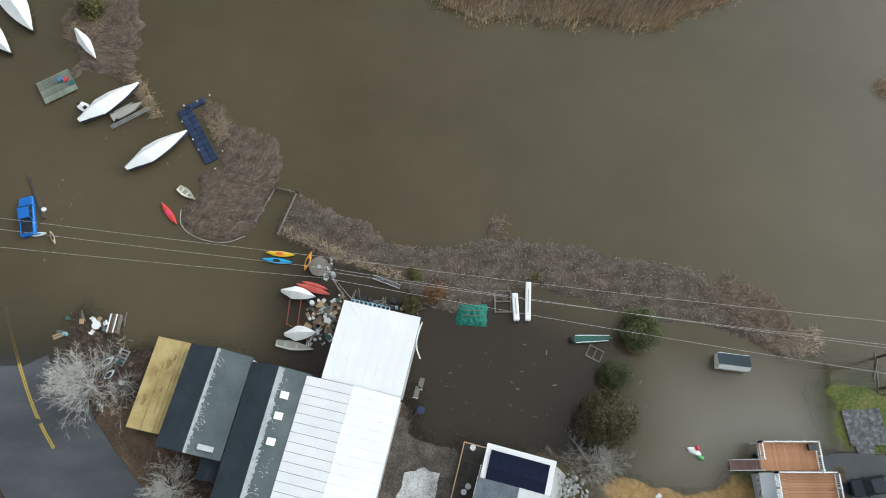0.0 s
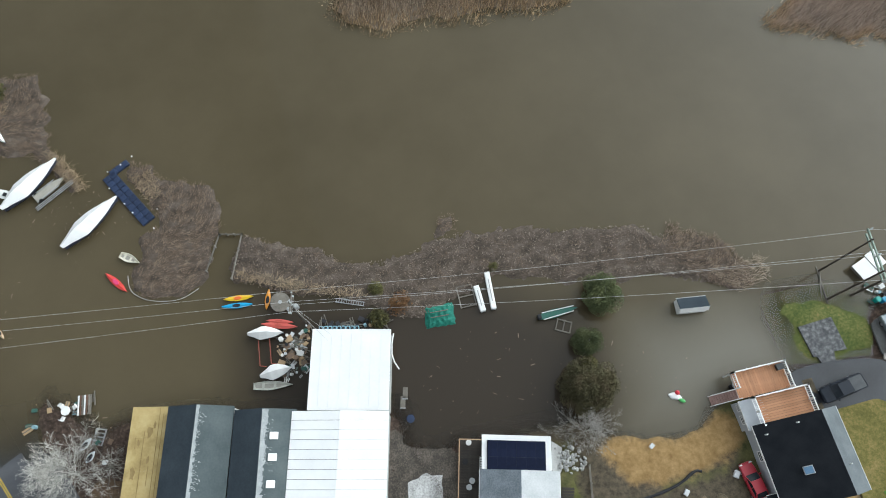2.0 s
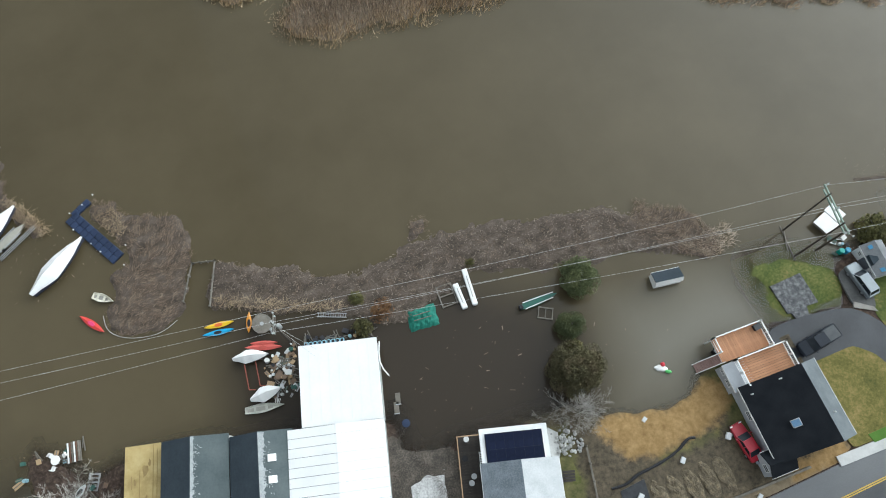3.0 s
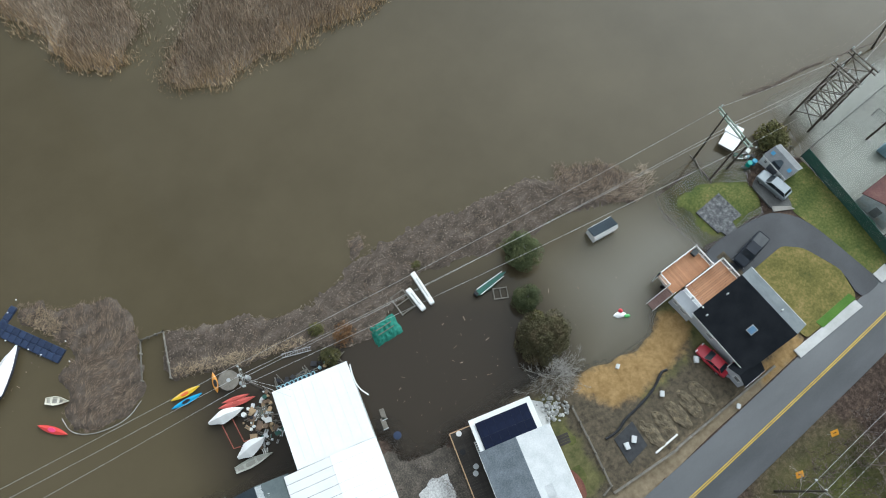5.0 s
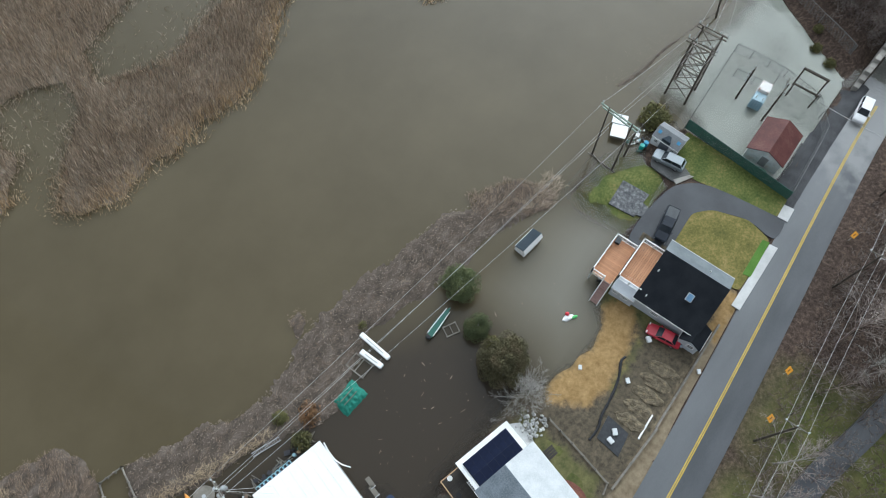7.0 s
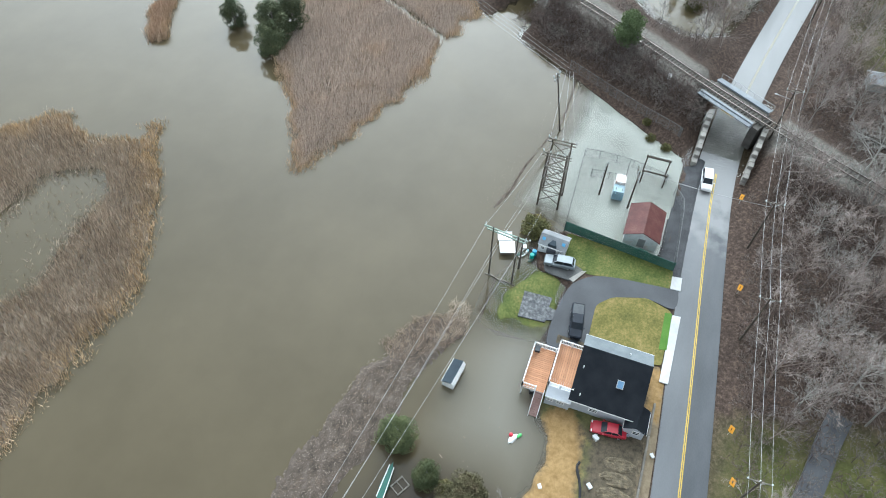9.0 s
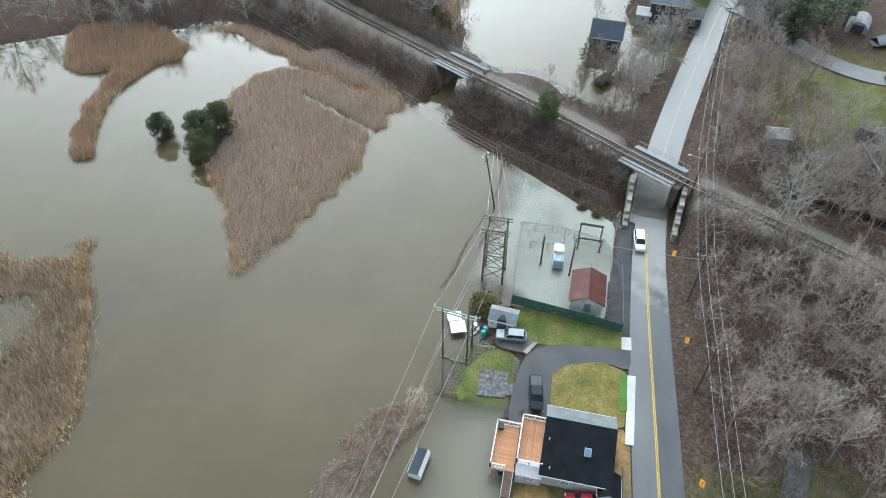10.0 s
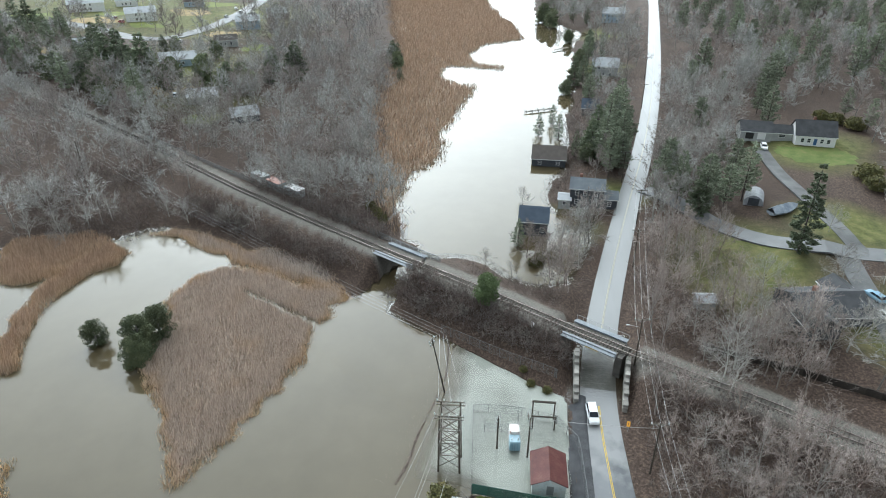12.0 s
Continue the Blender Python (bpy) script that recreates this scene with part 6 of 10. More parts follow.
for x, y, s, k in [(286.9, -21.5, 0.8, 0), (301.1, -26.2, 1.0, 1), (332.9, -31.2, 1.0, 0), (357.6, -37.6, 1.1, 1), (391.7, -29.3, 0.9, 0), (450.8, -16.3, 1.5, 0), (436.0, -21.3, 1.4, 0), (208, -25, 1.0, 1), (216, -27.5, 1.2, 1), (203, -23, 0.8, 0), (200, -31, 1.2, 1), (164, -49.7, 1.0, 1)]:
    put((CEDAR_FAR, BIG_FIR)[k][rs.randrange(2)], x, y, s * 1.1, "dense dark green evergreen by the creek", group="evergreens by the creek")
for x, y, s, k in EVERGREENS:
    put((CEDAR_FAR[rs.randrange(2)], BIG_FIR[0], BIG_FIR[1])[k], x, y, s * (1.05, 0.85, 0.95)[k], "tall dark green evergreen among the houses", group="evergreens among the houses", wide=(1.0, 1.25, 1.25)[k])
for x, y in spaced([(205, 132), (250, 150), (330, 210), (360, 300), (300, 260), (250, 195)], 26, 8.0, 63, [(266, 138, 9)]):
    put(WHITE_PINE[rs.randrange(3)], x, y, rs.uniform(0.7, 1.25), "tall green pine among bare trees", group="pines beyond the railway")

for x, y, s in [(239, -115, 2.4), (233, -120, 2.8), (187, -104, 3.0), (179, -103, 2.6), (243, -112, 2.2)]:
    put(SHRUB, x, y, s, "broad dark evergreen shrub beside the lawn", "shrub", "shrub", "green shrubs", wide=1.3)
# pale bare trees by the boatyard, and the grey thorn beside the cedar
for x, y, s, hh, n, flat in [(-41.7, 10.8, 601, 8.0, 72, 4), (-30.6, -0.3, 602, 5.9, 56, 6), (17.2, 2.2, 603, 6.6, 40, 6)]:
    tv, cv = grow(s, hh, n, 6, 6, 3, 0.03, flat, 84, 0.58, 0.035, 0.42, 0.015, 0.02)
    plant_tree((raw("", *tv, TWIG_PALE), raw("", *cv, TWIG_PALE if s != 603 else TWIG_GREY)), pose(x, y, max(zpoint(x, y), -0.2) - 0.05, 0, 0, 40), "wide-spreading pale grey bare tree", "tree")
STAR = []
for k in range(2):
    tv, cv = grow(620 + k, 11.0, 13, 6, 6, 4, 0.3, 14, 78, 0.5, 0.14, 0.85, 0.022, 0.1)
    STAR.append((raw("", *tv, TWIG_PALE), raw("", *cv, TWIG_GREY)))
for x, y, s in [(51, -37, 1.0), (57, -33, 0.8), (62, -42, 0.8), (47, -31, 0.6), (70, -34, 0.75), (78, -32, 0.7), (88, -38, 0.8), (109, -37, 0.8), (106, -52, 0.8), (151, -79, 0.75), (153, -3, 0.6), (151.5, -14, 0.6), (173.2, -2.3, 0.6), (134.6, 6.8, 0.5), (131, 0.5, 0.45), (141, -15, 0.7), (145, -18, 0.75), (137, -16, 0.6), (154.6, -13.7, 0.5), (143, 115.5, 0.8), (136, 128, 0.8), (135, 117.5, 0.75), (146.9, 77, 0.75), (144.5, 69, 0.7), (149, 90, 0.75), (152, 97, 0.7), (146, 136, 0.9), (147, 111, 0.8), (140, 122, 0.75), (108, -49, 0.95), (104, -58, 0.85), (133, -75, 0.7), (107, -57, 1.0), (103, -64, 1.1), (108, -70, 0.9), (122, -54, 1.0), (126, -72, 0.8), (98, -42, 1.2), (92, -38, 1.0), (128, -82, 0.9)]:
    plant_tree(STAR[rs.randrange(2)], pose(x, y, zpoint(x, y) - 0.1, 0, 0, rs.uniform(0, 360)) @ Matrix.Scale(s, 4), "spreading pale bare tree with fine twigs", "tree")

# ---- railway: rails, sleepers, the road bridge and the creek bridge ----
TRACK = dense(smooth(RAIL_LINE[1:16], 1, closed=False), 2.0)
track = thing("railway_track", pose(0, 0, 0), "single railway track on grey stone ballast", "railway", kind="structure")


def rail_strip(off, w, z0, z1):
    bm = bmesh.new()
    a, b = offset_line(TRACK, off - w / 2), offset_line(TRACK, off + w / 2)
    rows_ = []
    for (x0, y0), (x1, y1) in zip(a, b):
        rows_.append([bm.verts.new(p) for p in ((x0, y0, z0), (x0, y0, z1), (x1, y1, z1), (x1, y1, z0))])
    for r0, r1 in zip(rows_[:-1], rows_[1:]):
        for k in range(3):
            bm.faces.new((r0[k], r1[k], r1[k + 1], r0[k + 1]))
    bmesh.ops.recalc_face_normals(bm, faces=bm.faces[:])
    return bm


def spots_along(line, step, start=0.0, stop=1e9):
    out, s, nxt = [], 0.0, start
    for a, b in zip(line[:-1], line[1:]):
        a, b = Vector(a), Vector(b)
        d = (b - a).length
        while nxt <= s + d and nxt < stop:
            p = a.lerp(b, (nxt - s) / d)
            out.append((p.x, p.y, math.degrees(math.atan2(b.y - a.y, b.x - a.x))))
            nxt += step
        s += d
    return out


for off in (-0.75, 0.75):
    part("rail", rail_strip(off, 0.14, 5.1, 5.3), RAIL, track, "worn steel rail")
SLEEPER_WOOD = surf("sleeper_wood", [(0.05, 0.044, 0.038), (0.12, 0.105, 0.09)], 1.0, 0.9, 0.5, random_amt=0.25)
sleeper_me = mesh_of("sleeper", bx(-0.13, -1.3, 0, 0.13, 1.3, 0.18), SLEEPER_WOOD)
ties = spots_along(TRACK, 0.75)
near_ties = sorted(ties, key=lambda q: abs(q[1] + 5))[:290]
chosen = set(near_ties)
rest = bmesh.new()
for q in ties:
    m = pose(q[0], q[1], 4.96, 0, 0, q[2])
    if q in chosen:
        share("sleeper", sleeper_me, track, m)
    else:
        bmesh.ops.create_cube(rest, size=1, matrix=m @ pose(0, 0, 0.09) @ Matrix.Diagonal((0.26, 2.6, 0.18, 1)))
tagged(part("sleepers_far", rest, SLEEPER_WOOD, track), kind="stuff")

GIRDER = surf("blue_grey_bridge_paint", [(0.2, 0.22, 0.238), (0.29, 0.31, 0.33)], 0.8, 0.75, 0.15, spec=0.15)
STONE = surf("bridge_stone", [(0.2, 0.19, 0.17), (0.36, 0.34, 0.31)], 0.9, 0.9, 0.5, random_amt=0.2)


def rail_bridge(x, y, rz, length, label, wide=4.8, deep=0.9, sign=False):
    br = thing("railway_bridge", pose(x, y, 0, 0, 0, rz), label, "bridge")
    h = length / 2
    for s in (-1, 1):
        bm = bx(-h, s * wide / 2 - 0.12, 5.35 - deep, h, s * wide / 2 + 0.12, 5.3)
        box(bm, -h, s * wide / 2 - 0.28, 5.3, h, s * wide / 2 + 0.28, 5.4)
        box(bm, -h, s * wide / 2 - 0.28, 5.25 - deep, h, s * wide / 2 + 0.28, 5.35 - deep)
        g = part("girder", bm, GIRDER, br, "blue-grey steel plate girder")
        for k in range(int(length / 1.3) + 1):
            px = -h + 0.1 + k * (length - 0.2) / int(length / 1.3)
            part("stiffener", bx(px - 0.05, s * (wide / 2 + 0.12), 5.4 - deep, px + 0.05, s * (wide / 2 + 0.3), 5.3), GIRDER, g)
        rl = part("railing", bar(bmesh.new(), (-h, s * (wide / 2 + 1.05), 6.2), (h, s * (wide / 2 + 1.05), 6.2), 0.03), STEEL, br, "thin steel railing")
        bar_bm = bmesh.new()
        for k in range(9):
            px = -h + k * length / 8
            bar(bar_bm, (px, s * (wide / 2 + 1.05), 5.2), (px, s * (wide / 2 + 1.05), 6.2), 0.03)
        part("railing_posts", bar_bm, STEEL, rl)
        part("walkway", bx(-h, s * (wide / 2 + 0.28), 5.12, h, s * (wide / 2 + 1.1), 5.2), GIRDER, br)
        # abutment stone is darkened: shade under the bridge put into its colour
        part("abutment", bx(s * (h + 0.5) - 0.7, -wide / 2 + 0.1, -1, s * (h + 0.5) + 0.7, wide / 2 - 0.1, 4.6), surf("shaded_stone", [(0.06, 0.056, 0.05), (0.13, 0.12, 0.108)], 0.8, 0.9, 0.5), br, "stone abutment coloured dark for the shade under the bridge")
    part("deck", bx(-h, -wide / 2 + 0.12, 4.66, h, wide / 2 - 0.12, 4.94), BALLAST, br, "ballasted bridge deck")
    if sign:
        p = part("height_sign", bx(-2.2, wide / 2 + 0.32, 4.35, 0.6, wide / 2 + 0.36, 4.95), paint("sign_yellow", (0.7, 0.45, 0.04)), br, "yellow clearance sign with dark bars")
        part("sign_bar", bx(-1.9, wide / 2 + 0.36, 4.55, 0.3, wide / 2 + 0.375, 4.75), BLACK, p)
    return br


rail_bridge(101.6, -15.9, 57.6, 11.4, "blue-grey steel railway bridge over the flooded road", sign=True)
rail_bridge(130.0, 27.4, 58.0, 11.6, "low grey steel railway bridge over the creek", deep=0.8)


def stone_wall(name, line, z0, heights, label):
    """A stepped wing wall of large squared blocks."""
    w = thing(name, pose(0, 0, 0), label, "wall", kind="structure")
    for i, (x, y, a) in enumerate(spots_along(line, 1.25)):
        h = heights[0] + (heights[1] - heights[0]) * i / 9
        k = 0
        while z0 + k * 0.62 < h:
            bm = bx(-0.6, -0.45, 0, 0.6, 0.45, 0.6, bevel=0.05)
            share("stone_block", mesh_of("stone_block", bm, STONE), w, pose(x + rs.uniform(-0.05, 0.05), y + rs.uniform(-0.06, 0.06), z0 + k * 0.62, 0, 0, a + rs.uniform(-2, 2)))
            k += 1


stone_wall("wing_wall", [(98.6, -12.4), (87.5, -11.7)], -0.7, (4.2, 0.6), "stepped wing wall of squared grey stone blocks")
stone_wall("wing_wall", [(97.0, -22.0), (86.0, -20.2)], -0.7, (4.2, 0.8), "stepped wing wall of squared grey stone blocks")
stone_wall("wing_wall", [(131.6, 33.0), (126.5, 37.2)], -0.7, (3.6, 0.4), "mossy stone wing wall at the creek bridge")


# ---- fences ----
MESH_WIRE = surf("fence_wire", [(0.13, 0.135, 0.135), (0.22, 0.225, 0.225)], 2, 0.6, 0.0, metal=0.3)


def mesh_fence(line, h, label, gap=2.4, zbase=None, cell=0.35, name="chain_link_fence", wire=0.014):
    f = thing(name, pose(0, 0, 0), label, "fence", kind="structure")
    pts = spots_along(line, gap)
    end = line[-1]
    pts.append((end[0], end[1], 0))
    zs = [max(zpoint(p[0], p[1]), -0.3) if zbase is None else zbase for p in pts]
    post_me = mesh_of("fence_post", bar(bmesh.new(), (0, 0, 0), (0, 0, h), 0.04), MESH_WIRE)
    for p, z in zip(pts, zs):
        share("fence_post", post_me, f, pose(p[0], p[1], z))
    bm = bmesh.new()
    for (a, za), (b, zb) in zip(list(zip(pts, zs))[:-1], list(zip(pts, zs))[1:]):
        beam(bm, (a[0], a[1], za + h - 0.04), (b[0], b[1], zb + h - 0.04), 0.05, 0.05)
        n = max(2, int(gap / cell))
        for k in range(-n, n):
            t0, t1 = k / n, k / n + 1.0
            for s in (0, 1):
                u0, u1 = max(t0, 0), min(t1, 1)
                if u1 - u0 < 0.05:
                    continue
                v0, v1 = (u0 - t0), (u1 - t0)
                if s:
                    v0, v1 = 1 - v0, 1 - v1
                beam(bm, (a[0] + (b[0] - a[0]) * u0, a[1] + (b[1] - a[1]) * u0, za + v0 * h), (a[0] + (b[0] - a[0]) * u1, a[1] + (b[1] - a[1]) * u1, za + v1 * h), wire, wire)
    part("wire_mesh", bm, MESH_WIRE, f)
    return f


mesh_fence([(106.5, 15.0), (98.2, 0.9), (93.4, -8.4)], 2.2, "grey chain-link fence along the foot of the railway bank")
mesh_fence([(65.9, 6.0), (84.2, 6.8), (84.2, -1.2), (82.6, -8.0)], 2.2, "grey chain-link fence round the flooded substation", gap=3.0)
mesh_fence([(82.6, -8.0), (77.2, -11.4), (64.2, -11.8)], 2.2, "grey chain-link fence beside the road", gap=3.0)
mesh_fence([(79.4, 4.6), (79.8, -1.2), (84.2, -1.2)], 2.2, "inner chain-link cage of the substation", gap=3.0)
mesh_fence([(128.2, 17.5), (136.5, 30), (160.5, 63), (176.5, 90), (203, 129)], 1.8, "long chain-link fence above the railway", gap=4.0, cell=0.5, zbase=4.2, wire=0.045)

green_fence = thing("green_fence", pose(0, 0, 0), "dark green privacy fence of slatted panels on posts", "fence", kind="structure")
GREEN = surf("green_fence_slats", [(0.03, 0.085, 0.07), (0.05, 0.125, 0.1)], 0.8, 0.6, 0.1, random_amt=0.08)
gpts = spots_along([(65.9, 5.9), (63.7, -11.9)], 2.55)
gpost = mesh_of("fence_post", bar(bmesh.new(), (0, 0, 0), (0, 0, 2.3), 0.06), surf("green_post", [(0.03, 0.07, 0.06), (0.04, 0.09, 0.075)], 1, 0.5, 0))
gpanel = bmesh.new()
for k in range(16):
    box(gpanel, 0.06 + k * 0.152, -0.02, 0.05, 0.06 + k * 0.152 + 0.142, 0.02, 2.15)
box(gpanel, 0, -0.035, 2.15, 2.55, 0.035, 2.22)
gpanel = mesh_of("fence_panel", gpanel, GREEN)
for p in gpts:
    share("fence_post", gpost, green_fence, pose(p[0], p[1], 0.1))
for p in gpts[:-1]:
    share("fence_panel", gpanel, green_fence, pose(p[0], p[1], 0.2, 0, 0, p[2]))

# guard wall and wooden fences round the garden
low_wall = thing("garden_wall", pose(0, 0, 0), "low grey timber edging between the garden and the road", "wall", kind="structure")
for p in spots_along([(14.3, -12.2), (22, -12.85), (39.5, -12.85)], 2.4):
    part("timber", bx(0, -0.13, 0.2, 2.36, 0.13, 0.82), WOOD_GREY, low_wall).matrix_basis = pose(p[0], p[1], 0, 0, 0, p[2])
side_fence = thing("wooden_fence", pose(0, 0, 0), "weathered grey post-and-rail fence beside the yard", "fence", kind="structure")
sf = spots_along([(16.7, -1.6), (15.8, -6), (14.4, -12), (11.8, -11.3)], 2.0)
for p, q in zip(sf[:-1], sf[1:]):
    part("fence_post", bx(p[0] - 0.07, p[1] - 0.07, 0.2, p[0] + 0.07, p[1] + 0.07, 1.5), WOOD_GREY, side_fence)
    for z in (0.7, 1.2):
        part("fence_rail", beam(bmesh.new(), (p[0], p[1], z), (q[0], q[1], z), 0.12, 0.05), WOOD_GREY, side_fence)
ufence = thing("mooring_fence", pose(0, 0, 0), "weathered timber rails standing round a flooded slip", "fence")
for a, b in [((-24.7, 32.6), (-22.5, 37.4)), ((-22.5, 37.4), (-19.6, 36.7)), ((-19.6, 36.7), (-21.6, 30.8))]:
    part("rail", beam(bmesh.new(), (*a, 0.5), (*b, 0.5), 0.16, 0.14), WOOD_GREY, ufence)
    for k in range(4):
        x, y = a[0] + (b[0] - a[0]) * k / 3, a[1] + (b[1] - a[1]) * k / 3
        part("post", bar(bmesh.new(), (x, y, -1), (x, y, 0.8), 0.11), WOOD_GREY, ufence)


# ---- buildings ----
def window_unit(parent, m, w, h, trim=WHITE):
    f = bmesh.new()
    for a in ((-w / 2 - 0.09, -h / 2 - 0.09, w / 2 + 0.09, -h / 2), (-w / 2 - 0.09, h / 2, w / 2 + 0.09, h / 2 + 0.09), (-w / 2 - 0.09, -h / 2, -w / 2, h / 2), (w / 2, -h / 2, w / 2 + 0.09, h / 2), (-w / 2, -0.03, w / 2, 0.03)):
        box(f, a[0], -0.05, a[1], a[2], 0.06, a[3])
    win = new("window", mesh_of("window", f, trim))
    win.parent = parent
    win.matrix_basis = m
    share("pane", mesh_of("pane", bx(-w / 2, -0.02, -h / 2, w / 2, 0.015, h / 2), GLASS), win, Matrix())


def wall_spot(side, u, z, w, d):
    """Where a window sits on a wall: the side that it faces and how far along."""
    return {"x-": pose(-w / 2 - 0.02, u, z, 0, 0, 90), "x+": pose(w / 2 + 0.02, u, z, 0, 0, -90), "y-": pose(u, -d / 2 - 0.02, z, 0, 0, 0), "y+": pose(u, d / 2 + 0.02, z, 0, 0, 180)}[side]


def gable_building(name, m, w, d, eave, ridge, wall_mat, roof_mat, label, category="house", off=0.0, over=0.35, windows=(), doors=(), chimney=None, group="", roof_mats=None, eave2=None, trim=True):
    """Walls with two gables and a roof of two slopes; the ridge runs along local y, off metres from the middle."""
    t = thing(name, m, label, category, group)
    e2 = eave if eave2 is None else eave2
    bm = bmesh.new()
    prof = [(-w / 2, -0.6), (w / 2, -0.6), (w / 2, e2), (off, ridge - 0.05), (-w / 2, eave)]
    a = [bm.verts.new((x, -d / 2, z)) for x, z in prof]
    b = [bm.verts.new((x, d / 2, z)) for x, z in prof]
    bm.faces.new(a)
    bm.faces.new(b[::-1])
    for i in range(5):
        j = (i + 1) % 5
        bm.faces.new((a[i], b[i], b[j], a[j]))
    bmesh.ops.recalc_face_normals(bm, faces=bm.faces[:])
    part("wall", bm, wall_mat, t)
    for s, e in ((-1, eave), (1, e2)):
        run, rise = abs(s * w / 2 - off), ridge - e
        bm = bmesh.new()
        x1 = s * (w / 2 + over)
        z1 = e - rise / run * over
        pts = [(off, ridge), (x1, z1), (x1, z1 + 0.14), (off, ridge + 0.14)]
        lo = [bm.verts.new((x, -d / 2 - over, z + 0.01)) for x, z in pts]
        hi = [bm.verts.new((x, d / 2 + over, z + 0.01)) for x, z in pts]
        bm.faces.new(lo)
        bm.faces.new(hi[::-1])
        for i in range(4):
            j = (i + 1) % 4
            bm.faces.new((lo[i], hi[i], hi[j], lo[j]))
        bmesh.ops.recalc_face_normals(bm, faces=bm.faces[:])
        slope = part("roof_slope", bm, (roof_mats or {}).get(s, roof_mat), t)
        if trim:
            part("eave_trim", bx(x1 - 0.04 * s, -d / 2 - over, z1 - 0.05, x1 + 0.05 * s, d / 2 + over, z1 + 0.13), WHITE, slope)
    for side, u, z, ww, hh in windows:
        window_unit(t, wall_spot(side, u, z, w, d), ww, hh)
    for side, u, ww, hh, mat in doors:
        dr = part("door", bx(-ww / 2, -0.05, 0, ww / 2, 0.04, hh), mat, t)
        dr.matrix_basis = wall_spot(side, u, 0.25, w, d)
        part("handle", bx(ww * 0.36, -0.1, 1.0, ww * 0.42, -0.05, 1.06), STEEL, dr)
    if chimney:
        x, y, z = chimney
        part("chimney", bx(x - 0.4, y - 0.4, z - 2, x + 0.4, y + 0.4, z), surf("chimney_brick", [(0.16, 0.08, 0.06), (0.26, 0.14, 0.11)], 2, 0.9, 0.3), t, "red brick chimney")
    return t


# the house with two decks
# far slope: same black shingle, sky sheen put into its paler colour
hs = gable_building("house", pose(40.6, -6.3, 0.35), 9.0, 8.6, 3.1, 5.5, SIDING, ROOF_BLACK, "grey-sided house with a black shingle roof above the flood", off=2.3, eave2=4.3, roof_mats={1: surf("black_shingle_sheen", [(0.1, 0.115, 0.125), (0.17, 0.19, 0.2)], 0.6, 0.85, 0.3, fine=16), -1: ROOF_BLACK},
                    windows=[("x-", 1.2, 1.7, 1.0, 0.7), ("x-", 2.9, 2.6, 0.9, 0.4), ("x-", -1.2, 2.6, 0.8, 0.4), ("y-", 0.5, 1.8, 1.0, 1.1), ("x+", 2, 2, 1.0, 1.1), ("x+", -2, 2, 1.0, 1.1)])
sl = part("skylight", bx(-0.55, -0.45, 0, 0.55, 0.45, 0.16, bevel=0.03), STEEL, hs, "blue-glazed roof window")
sl.matrix_basis = pose(-1.25, -1.15, 4.66, 0, -19.4, 0)
share("glass", mesh_of("glass", bx(-0.47, -0.37, 0.16, 0.47, 0.37, 0.18), surf("blue_glass", [(0.1, 0.2, 0.33), (0.16, 0.27, 0.4)], 1, 0.1, 0, spec=0.6)), sl, Matrix())
for x, y, z in [(-3.9, 3.4, 3.55), (3.2, -1.5, 5.1), (-0.5, 3.9, 4.8)]:
    part("vent_pipe", bar(bmesh.new(), (x, y, z - 0.2), (x, y, z + 0.45), 0.08), WHITE, hs)
wing = gable_building("house_wing", pose(37.0, -0.4, 0.35), 2.6, 3.3, 2.2, 2.55, SIDING, SIDING, "low grey-sided wing below the upper deck", over=0.08, windows=[("x-", -0.4, 1.55, 0.9, 0.6), ("x-", 1.0, 1.55, 0.7, 0.5)])
porch = gable_building("porch", pose(36.5, -10.7, 0.35, 0, 0, 90), 2.6, 3.0, 2.4, 3.3, SIDING, ROOF_BLACK, "small grey-sided entry porch with a gable", "porch", over=0.2, windows=[("y+", -0.3, 1.7, 0.8, 0.7)])


def railing_run(parent, a, b, z, h=1.0, mat=WHITE):
    a, b = Vector(a), Vector(b)
    ln = (b - a).length
    r = part("railing", beam(beam(bmesh.new(), (*a, z + h), (*b, z + h), 0.13, 0.1), (*a, z + 0.12), (*b, z + 0.12), 0.07, 0.07), mat, parent)
    n = max(1, round(ln / 1.8))
    for k in range(n + 1):
        p = a.lerp(b, k / n)
        part("post", bx(p.x - 0.09, p.y - 0.09, z - 0.1, p.x + 0.09, p.y + 0.09, z + h + 0.12), mat, r)
    stick = mesh_of("baluster", bx(-0.025, -0.025, 0.12, 0.025, 0.025, h - 0.04), mat)
    for k in range(int(ln / 0.22)):
        p = a.lerp(b, (k + 0.5) / int(ln / 0.22))
        share("baluster", stick, r, pose(p.x, p.y, z))


